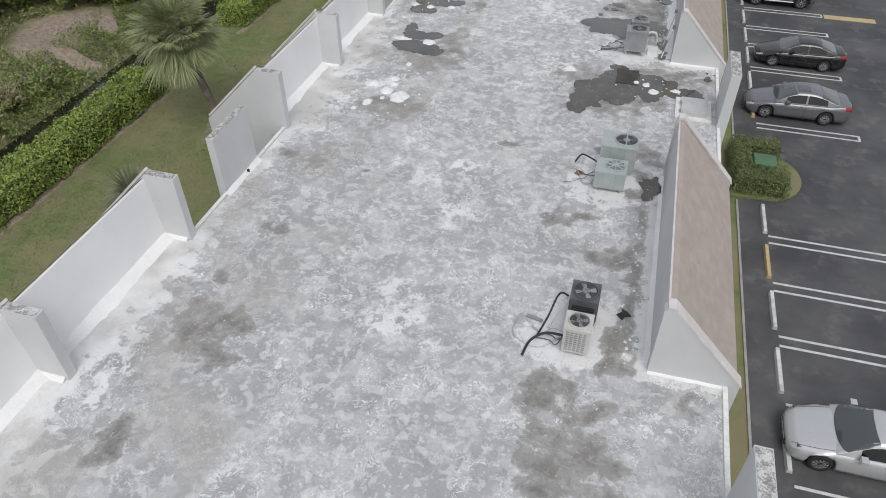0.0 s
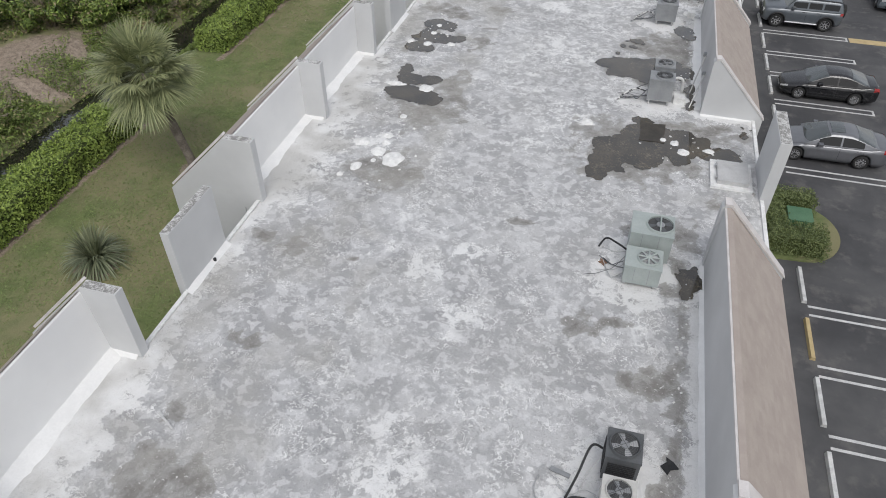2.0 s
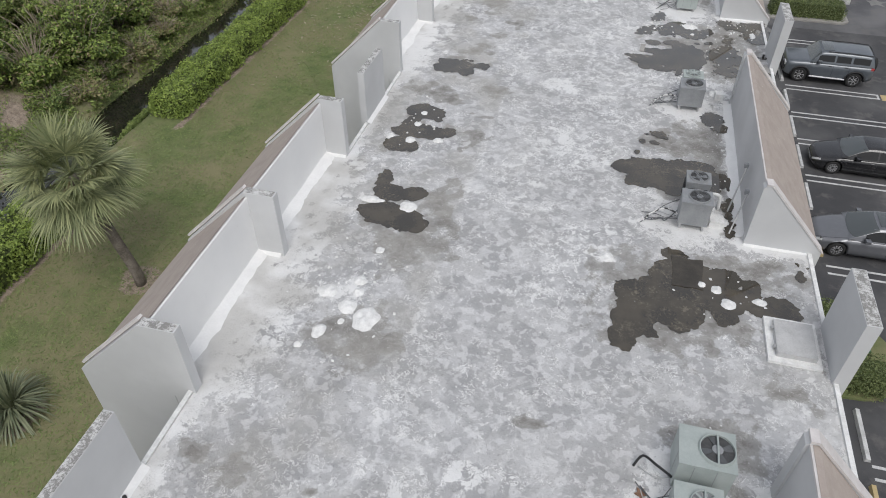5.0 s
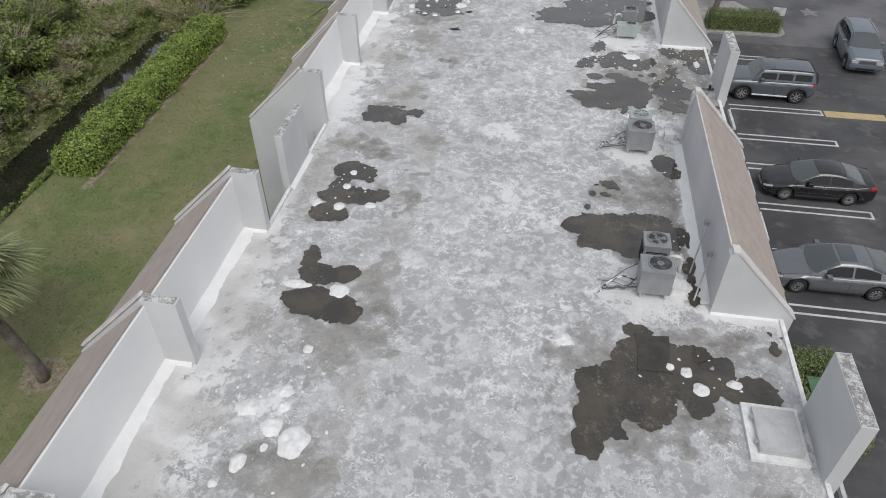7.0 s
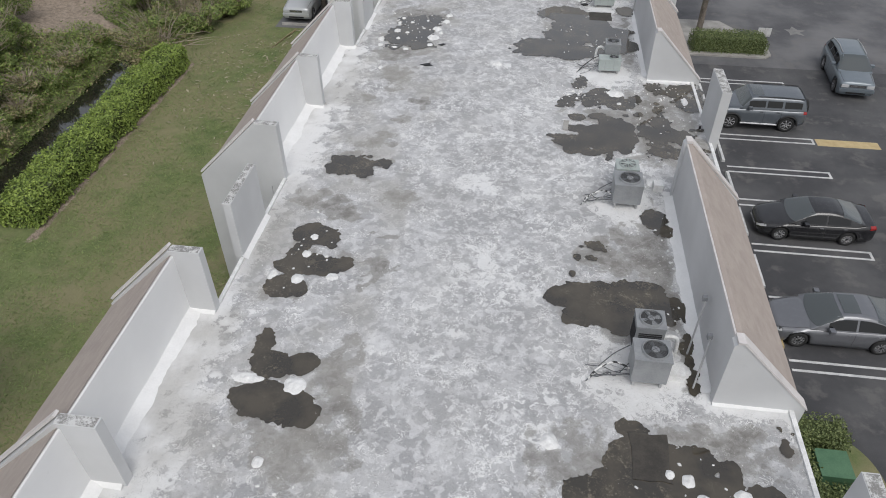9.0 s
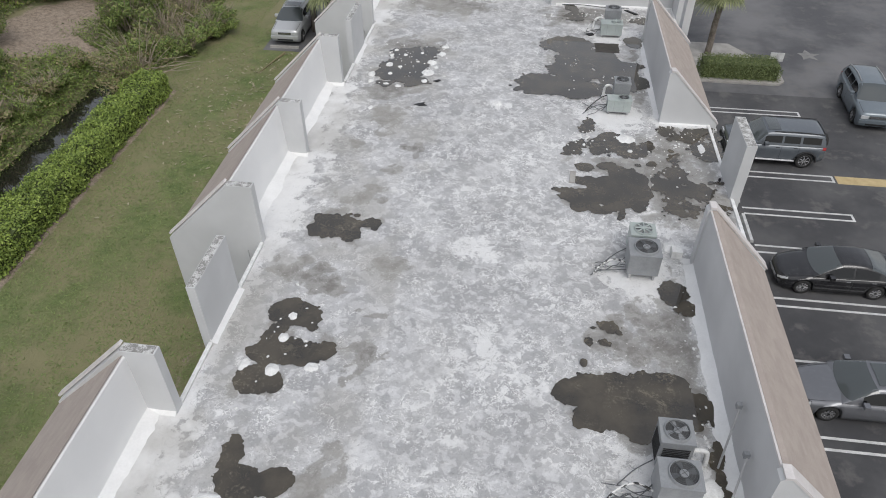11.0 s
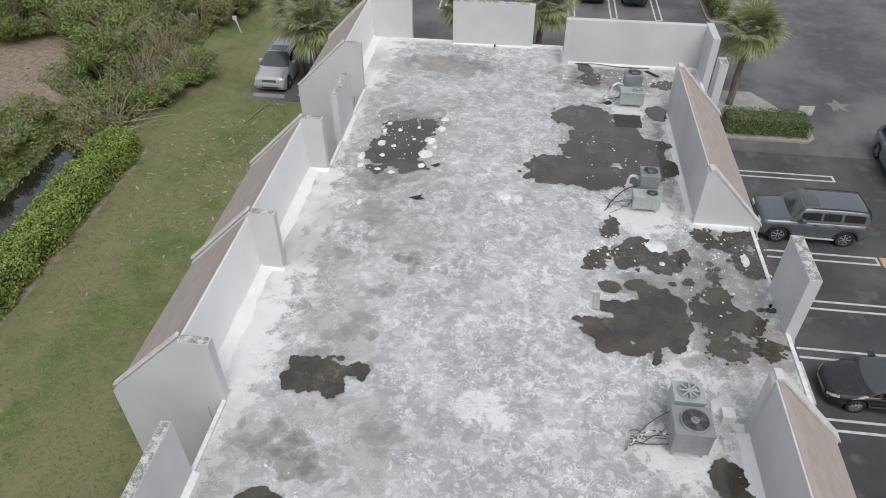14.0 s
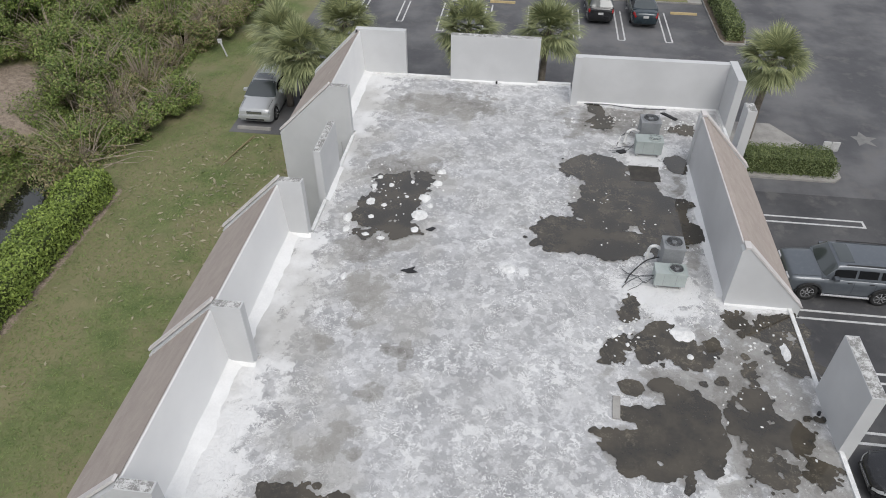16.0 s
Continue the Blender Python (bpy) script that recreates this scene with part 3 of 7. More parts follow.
def make_roof():
    step_x, step_y = 0.11, 0.11
    xs = np.linspace(WEST - 0.16, EAST - 0.005, int((EAST - WEST) / step_x))
    ys = np.concatenate((np.linspace(SOUTH, 2, 40), np.arange(2 + step_y, 51.2, step_y), [51.2]))

    def sheet(xs, ys):
        X, Y = np.meshgrid(xs, ys)
        white, soil = np.zeros(X.shape), np.zeros(X.shape)
        flat = list(zip(X.ravel(), Y.ravel()))

        def grain(scale, seed, octaves=4):
            return np.array([noise.fractal(Vector((x * scale, y * scale, seed)), 0.9, 2.1, octaves) for x, y in flat]).reshape(X.shape)
        true_x, true_y = X, Y
        X, Y = X + 0.55 * grain(1.1, 3.0), Y + 0.55 * grain(1.1, 8.0)
        ragged = grain(2.4, 5.0, 5)
        for cx, cy, rx, ry in WHITE + [(a, b, 1.35 * c + 0.05, 1.35 * d + 0.05) for a, b, c, d in LUMPS_NEAR + LUMPS_FAR]:
            big = rx * ry > 2.5
            white = np.maximum(white, (0.1 if big else 1.05 if 0.9 < rx < 1.2 and cx > -0.5 else 0.64) * smooth_bump((((X - cx) / rx) ** 2 + ((Y - cy) / ry) ** 2) * 0.55 + 0.35 * ragged))
        for cx, cy, rx, ry in SOIL_WEST + SOIL_EAST:
            soil = np.maximum(soil, smooth_bump((((X - cx) / rx) ** 2 + ((Y - cy) / ry) ** 2) * 0.6 + 0.5 * ragged))
        for blobs, _ in PONDS:
            for cx, cy, rx, ry in blobs:
                soil = np.maximum(soil, 0.75 * smooth_bump((((X - cx) / rx) ** 2 + ((Y - cy) / ry) ** 2) * 0.42 + 0.4 * ragged))
        X, Y = true_x, true_y
        # brushed-on white along the foot of the walls
        edge = np.maximum(1.7 * smooth_bump(np.maximum(0, X + 10.9) / 1.75 + 0.6 * ragged), smooth_bump(abs(X - EAST) / 0.2))
        for g0, g1 in GAPS_WEST:
            edge = np.where((Y > g0) & (Y < g1), smooth_bump(np.maximum(0, X - GAP_EDGE) / 0.55 + 0.5 * ragged), edge)
        edge = np.maximum(edge, smooth_bump((52.7 - Y) / 0.45) * (X < -2.4))
        edge = np.maximum(edge, smooth_bump((51.2 - Y) / 0.4) * (X > -2.5))
        for y0, y1 in BAYS_EAST:
            beside = (Y > y0) & (Y < y1)
            edge = np.maximum(edge, beside * smooth_bump(abs(X - 1.42) / 0.36 + 0.4 * ragged) * 0.95)
            edge = np.maximum(edge, smooth_bump(abs(Y - y0 + 0.1) / 0.3) * (X > 1.3))
        white = np.maximum(white, 0.3 * smooth_bump(abs(X - SEAM - 0.15 * ragged) / 0.16) * (Y > 8))      # a lapped seam along the roof
        white = np.maximum(white, edge * 1.05)
        soil = soil * (1 - 0.7 * np.clip(edge, 0, 1))
        i = np.arange(X.size).reshape(X.shape)
        faces = np.stack((i[:-1, :-1], i[:-1, 1:], i[1:, 1:], i[1:, :-1]), -1).reshape(-1, 4)
        mx, my = X.ravel()[faces].mean(axis=1), Y.ravel()[faces].mean(axis=1)
        over = np.zeros(len(faces), dtype=bool)
        for g0, g1 in GAPS_WEST:
            over |= (my > g0) & (my < g1) & (mx < GAP_EDGE)
        faces = faces[~over]
        bumps = np.array([noise.fractal(Vector((x * 1.3, y * 1.3, 0.0)), 1.0, 2.0, 3) for x, y in zip(X.ravel(), Y.ravel())])
        Z = ROOF - 0.006 + np.clip(0.006 * bumps, -0.02, 0.006)
        return np.stack((X.ravel(), Y.ravel(), Z), -1), faces, white.ravel(), soil.ravel()
    a = sheet(xs, ys)
    b = sheet(np.linspace(WEST - 0.16, -2.4, 77), np.linspace(51.2, NORTH - 0.05, 14))
    ob = quick("roof", np.concatenate((a[0], b[0])), np.concatenate((a[1], b[1] + len(a[0]))), COAT, smooth=True)
    for name, k in (("white", 2), ("soil", 3)):
        at = ob.data.attributes.new(name, "FLOAT", "POINT")
        at.data.foreach_set("value", np.concatenate((a[k], b[k])).astype(np.float32))
    at = ob.data.attributes.new("tan", "FLOAT", "POINT")
    at.data.foreach_set("value", np.interp(np.concatenate((a[0], b[0]))[:, 0], [-10, -6.3, -6.1, -3, 1, 3], [0.9, 0.85, 0.3, 0.15, 0.35, 0.5]).astype(np.float32))
    tagged(ob, "flat roof with peeling white coating, grey wear and dirty ponding marks", "roof", kind="structure")


BAYS_EAST = ((10.2, 17.9), (25.2, 33.05), (40.42, 47.4))
BAYS_WEST = ((2.0, 6.75, 11.52), (17.25, 21.8, 26.58), (32.36, 36.95, 41.97), (47.76, 52.85))

# low white edge of the roof where no parapet stands
bm = bmesh.new()
for a, b in GAPS_WEST:
    box(bm, GAP_EDGE - 0.07, GAP_EDGE + 0.03, a, b, ROOF - 0.29, ROOF + 0.04)
box(bm, WEST + 0.16, -2.4, NORTH - 0.14, NORTH, ROOF - 0.29, ROOF + 0.05)
box(bm, EAST - 0.1, EAST, SOUTH, 51.2, ROOF - 0.29, ROOF + 0.045)
soften(bm, 0.02)
tagged(part("trim_roof_edge", bm, FOAM), "thick white painted roof edge", "roof edge", kind="structure")


def cant(bm, points, size, rise=1.0):
    """The soft white fillet brushed into the foot of a wall."""
    for (x0, y0), (x1, y1), (nx, ny) in points:
        n = max(2, int(math.hypot(x1 - x0, y1 - y0) / 0.12))
        rows = []
        for i in range(n + 1):
            f = i / n
            x, y = x0 + f * (x1 - x0), y0 + f * (y1 - y0)
            w = size * (1 + 0.3 * noise.noise(Vector((x * 1.6, y * 1.6, 1.7))) + 0.16 * noise.noise(Vector((x * 7.0, y * 7.0, 4.1))))
            rows.append([bm.verts.new((x - 0.02 * nx, y - 0.02 * ny, ROOF + w * rise)), bm.verts.new((x + 0.3 * w * nx, y + 0.3 * w * ny, ROOF + 0.36 * w * rise)),
                         bm.verts.new((x + w * nx, y + w * ny, ROOF + 0.005)), bm.verts.new((x + 1.15 * w * nx, y + 1.15 * w * ny, ROOF - 0.03))])
        for a, b in zip(rows, rows[1:]):
            for k in range(3):
                bm.faces.new((a[k], b[k], b[k + 1], a[k + 1]))


def courses(bm, x_top, z_top, x_low, z_low, y0, y1, count=17, lift=0.012):
    """Shingle courses on a slope, each lapping over the one below, in tabs of uneven width."""
    rng = random.Random(int(y0 * 100))
    dx, dz = x_low - x_top, z_low - z_top
    length = math.hypot(dx, dz)
    nx, nz = abs(dz) / length * (1 if dx > 0 else -1), abs(dx) / length
    for i in range(count):
        a, b = i / count, (i + 1) / count
        y = y0
        while y < y1 - 0.01:
            e = min(y1, y + rng.uniform(0.22, 0.4))
            t = lift * rng.uniform(0.92, 1.08)
            top = (x_top + a * dx + 0.002 * nx, z_top + a * dz + 0.002 * nz)
            low = (x_top + b * dx + t * nx, z_top + b * dz + t * nz)
            foot = (x_top + b * dx - 0.004 * nx, z_top + b * dz - 0.004 * nz)
            grow(bm, [(top[0], y, top[1]), (top[0], e, top[1]), (low[0], e, low[1]), (low[0], y, low[1]), (foot[0], e, foot[1]), (foot[0], y, foot[1])],
                 [(0, 1, 2, 3), (3, 2, 4, 5)])
            y = e


def west_fin(y, group):
    """A wall across the roof edge with a level top and a long slope outwards; bare mortar on top."""
    fin = thing("fin_wall", "white stucco fin wall with weathered mortar top and sloping outer edge", "wall", group)
    inner = float(np.interp(y, [21, 26, 32, 42], [-10.16, -10.23, -10.26, -10.32]))
    bm = bmesh.new()
    prism(bm, [(inner, ROOF - 0.3), (inner, TOP), (-10.98, TOP), (-13.03, 5.49), (-13.03, 0), (-10.76, 0), (-10.76, ROOF - 0.3)], "y", y - 0.12, y + 0.12)
    soften(bm, 0.02)
    part("wall", bm, STUCCO, fin)
    bm = bmesh.new()
    box(bm, -10.98, inner - 0.04, y - 0.1, y + 0.1, TOP - 0.01, TOP + 0.012)
    soften(bm, 0.006, 1)
    part("mortar_top", bm, COPING, fin, "bare weathered mortar with white flakes")
    bm = bmesh.new()
    s = 0.7071
    prism(bm, [(-11.02, TOP + 0.0), (-13.07, 5.49), (-13.07 - 0.06 * s, 5.49 + 0.06 * s), (-11.02 - 0.06 * s, TOP + 0.06 * s)], "y", y + 0.02, y + 0.16)
    soften(bm, 0.01, 1)
    part("edge_board", bm, TRIM, fin, "narrow pinkish white sloping edge board")


def west_bay(y0, y1, x):
    """A parapet, its inner face at x, with a steep shingled slope on its outer side, between two fins."""
    bay = thing("mansard_bay", "white parapet with weathered tan shingle slope on its outer side", "roof parapet", "mansard bays of the lawn side")
    bm = bmesh.new()
    prism(bm, [(-10.9, ROOF - 0.3), (x, 7.31), (x - 0.015, 7.335), (x - 0.045, 7.335), (x - 0.13, 7.25), (x - 0.13, ROOF - 0.3)], "y", y0, y1)
    part("parapet", bm, WHITE_STUCCO, bay)
    bm = bmesh.new()
    prism(bm, [(x - 0.13, 7.24), (-13.0, 5.41), (-13.0, 5.25), (x - 0.13, 5.25)], "y", y0, y1)
    part("slope_board", bm, TRIM, bay)
    bm = bmesh.new()
    courses(bm, x - 0.035, 7.365, -13.03, 5.42, y0, y1)
    part("shingles", bm, SHINGLE, bay, "weathered tan asphalt shingles in courses")


for ys in BAYS_WEST:
    for y in ys:
        if y < 52:
            west_fin(y, "fins of the lawn side")
    for a, b in zip(ys, ys[1:]):
        west_bay(a + 0.12, b - 0.12, -10.9 if 17 < a < 27 else -11.01)


def screen(name, x0, x1, y0, y1, label, along, top=TOP):
    """A free-standing panel of wall on the roof edge, with a bare mortar top."""
    ob = thing(name, label, "wall panel", "free-standing wall panels")
    bm = bmesh.new()
    box(bm, x0, x1, y0, y1, ROOF - 0.5 if along == "x" else 3.0, top - 0.03)
    soften(bm, 0.02)
    part("panel", bm, STUCCO, ob)
    bm = bmesh.new()
    box(bm, x0 + 0.015, x1 - 0.015, y0 + 0.03, y1 - 0.03, top - 0.035, top - 0.018)
    soften(bm, 0.006, 1)
    part("mortar_top", bm, COPING, ob, "bare weathered mortar with white flakes")
    return ob


for y in (13.42, 28.5, 43.66):
    screen("screen_panel", -10.48, -10.26, y, y + 1.86, "white stucco panel standing free on the lawn-side roof edge", "y", TOP - 0.07)
for y, length in ((5.7, 1.8), (20.82, 1.75), (36.02, 1.72), (47.72, 0.6)):
    screen("screen_panel", 3.08, 3.38, y, y + length, "pale grey stucco panel standing free on the car-park roof edge", "y")
screen("screen_panel", -7.3, -3.75, 52.52, 52.82, "wide white stucco panel at the end of the roof", "x")

# end walls
bm = bmesh.new()
box(bm, -11.2, -9.16, 52.72, 53.0, 0, 7.42)
prism(bm, [(-11.12, 7.42), (-13.12, 5.46), (-13.12, 0), (-11.12, 0)], "y", 52.72, 53.0)
soften(bm, 0.02)
tagged(part("wall_end_west", bm, STUCCO), "white stucco end parapet with sloping outer edge", "wall", kind="structure")
bm = bmesh.new()
box(bm, -2.42, 3.18, 51.22, 51.48, 0, 7.42)
tagged(part("wall_end_east", bm, STUCCO), "long white stucco end parapet", "wall", kind="structure")
bm = bmesh.new()
box(bm, -2.45, -2.2, 50.98, 51.22, ROOF - 0.2, 7.5)
soften(bm, 0.015)
tagged(part("wall_end_post", bm, STUCCO), "short white stucco return at the end of the parapet", "wall", kind="structure")
bm = bmesh.new()
box(bm, 3.18, 3.46, 49.85, 51.48, 0, 7.47)
soften(bm, 0.02)
tagged(part("wall_corner", bm, STUCCO), "white stucco corner return wall of the parapet", "wall", kind="structure")


def east_bay(y0, y1, x):
    """The parapet on the car park side: an inner wall at x, a tan shingled slope and a coped fin at each end."""
    bay = thing("mansard_bay", "grey stucco parapet with tan shingle slope and coped end fins", "roof parapet", "mansard bays of the car park side")
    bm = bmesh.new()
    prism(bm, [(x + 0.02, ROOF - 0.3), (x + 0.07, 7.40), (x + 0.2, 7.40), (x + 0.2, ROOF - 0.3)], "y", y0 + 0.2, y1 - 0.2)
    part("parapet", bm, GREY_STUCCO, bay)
    bm = bmesh.new()
    box(bm, x + 0.064, x + 0.105, y0 + 0.2, y1 - 0.2, 7.38, 7.432)
    part("ridge_strip", bm, TRIM, bay, "thin white ridge strip")
    bm = bmesh.new()
    box(bm, x + 0.106, x + 0.23, y0 + 0.2, y1 - 0.2, 7.39, 7.44)
    part("ridge_cap", bm, SHINGLE, bay, "tan shingle ridge cap")
    bm = bmesh.new()
    prism(bm, [(x + 0.2, 7.36), (3.36, 5.58), (3.36, 5.4), (x + 0.2, 5.4)], "y", y0 + 0.2, y1 - 0.2)
    part("slope_board", bm, TRIM, bay)
    bm = bmesh.new()
    courses(bm, x + 0.21, 7.43, 3.39, 5.60, y0 + 0.22, y1 - 0.22)
    part("shingles", bm, SHINGLE, bay, "tan pinkish asphalt shingles in courses")
    for a in (y0, y1 - 0.25):
        bm = bmesh.new()
        prism(bm, [(x, ROOF - 0.3), (x, 7.40), (x + 0.07, 7.48), (x + 0.17, 7.48), (3.42, 5.66), (3.42, 0), (3.21, 0), (3.21, ROOF - 0.3)], "y", a, a + 0.25)
        soften(bm, 0.012)
        fin = part("end_fin", bm, STUCCO, bay)
        bm = bmesh.new()
        prism(bm, [(x + 0.05, 7.485), (x + 0.18, 7.485), (3.45, 5.645), (3.45, 5.69), (x + 0.2, 7.54), (x + 0.05, 7.54)], "y", a - 0.02, a + 0.27)
        soften(bm, 0.008, 1)
        part("sloping_cap", bm, TRIM, fin, "pinkish white sloping cap board")


BAY_FACE = (1.56, 1.50, 1.46)
for (a, b), x in zip(BAYS_EAST, BAY_FACE):
    east_bay(a, b, x)

# white fillets at the foot of the walls
bm = bmesh.new()
for ys in BAYS_WEST:
    for a, b in zip(ys, ys[1:]):
        cant(bm, [((-10.92, a + 0.1), (-10.92, b - 0.1), (1, 0))], 0.3, 0.42)
    for y in ys:
        if y < 52:
            if y < ys[-1]:
                cant(bm, [((-10.92, y + 0.12), (-10.25, y + 0.12), (0, 1))], 0.1)
            if y > ys[0]:
                cant(bm, [((-10.25, y - 0.12), (-10.92, y - 0.12), (0, -1))], 0.1)
cant(bm, [((-10.92, 52.72), (-9.16, 52.72), (0, -1)), ((-7.3, 52.52), (-3.75, 52.52), (0, -1)), ((-2.4, 51.22), (3.1, 51.22), (0, -1))], 0.06)
for (a, b), x in zip(BAYS_EAST, BAY_FACE):
    cant(bm, [((x, a), (3.1, a), (0, -1)), ((x + 0.02, a + 0.2), (x + 0.02, b - 0.2), (-1, 0))], 0.055)
    for k, size in enumerate({10.2: (0.1, 0.06), 25.2: (0.25, 0.2, 0.13), 40.42: (0.15, 0.1)}[a]):
        cant(bm, [((x + 0.02 - 0.01 * k, a + 0.25 + 0.11 * k), (x + 0.02 - 0.01 * k, b - 0.25), (-1, 0))], size, 0.35 + 0.2 * k)
tagged(part("trim_fillet", bm, FILLET, smooth=True), "thick white coating brushed into the foot of the walls", "roof trim", kind="structure")
bm = bmesh.new()
for y in (13.42, 28.5, 43.66):
    cant(bm, [((-10.26, y - 0.03), (-10.26, y + 1.89), (1, 0))], 0.12)
tagged(part("trim_fillet", bm, FILLET, smooth=True), "white coating brushed round the foot of the panels", "roof trim", kind="structure")


# ---- ponds on the roof ----
def puddle(name, blobs, seed, label, cell=0.036, wild=0.55, z=ROOF + 0.006):
    """A sheet of water with a ragged outline round a few overlapping ovals."""
    x0, x1 = min(b[0] - 1.4 * b[2] for b in blobs) - 0.15, max(b[0] + 1.4 * b[2] for b in blobs) + 0.15
    y0, y1 = min(b[1] - 1.4 * b[3] for b in blobs) - 0.15, max(b[1] + 1.4 * b[3] for b in blobs) + 0.15
    xs, ys = np.arange(x0, x1, cell), np.arange(y0, y1, cell)
    X, Y = np.meshgrid(xs, ys)
    field = np.full(X.shape, -9.0)
    for cx, cy, rx, ry in blobs:
        field = np.maximum(field, (1 - np.sqrt(((X - cx) / rx) ** 2 + ((Y - cy) / ry) ** 2)) * min(rx, ry))
    flat = list(zip(X.ravel(), Y.ravel()))
    scallop = np.array([abs(noise.noise(Vector((x * 2.7, y * 2.7, seed)))) + 0.5 * abs(noise.noise(Vector((x * 6.1, y * 6.1, seed + 9)))) + 0.34 * abs(noise.noise(Vector((x * 12.5, y * 12.5, seed + 5)))) for x, y in flat]).reshape(X.shape)
    grain = np.array([noise.fractal(Vector((x * 1.6, y * 1.6, seed)), 0.8, 2.2, 6) for x, y in flat]).reshape(X.shape)
    field = field + wild * (0.36 * (scallop - 0.36) + 0.22 * grain)
    bm = bmesh.new()
    known = {}

    def corner(px, py):
        key = (round(px, 4), round(py, 4))
        if key not in known:
            known[key] = bm.verts.new((px, py, z))
        return known[key]
    for j in range(len(ys) - 1):
        for i in range(len(xs) - 1):
            ring = ((j, i), (j, i + 1), (j + 1, i + 1), (j + 1, i))
            if max(field[r] for r in ring) <= 0:
                continue
            poly = []
            for a, b in zip(ring, ring[1:] + ring[:1]):
                fa, fb = field[a], field[b]
                if fa > 0:
                    poly.append(corner(X[a], Y[a]))
                if (fa > 0) != (fb > 0):
                    f = min(0.97, max(0.03, fa / (fa - fb)))
                    poly.append(corner(X[a] + f * (X[b] - X[a]), Y[a] + f * (Y[b] - Y[a])))
            if len(set(poly)) == len(poly) > 2:
                try:
                    bm.faces.new(poly)
                except ValueError:
                    pass
    return tagged(part(name, bm, POND), label, "puddle", "puddles on the roof")


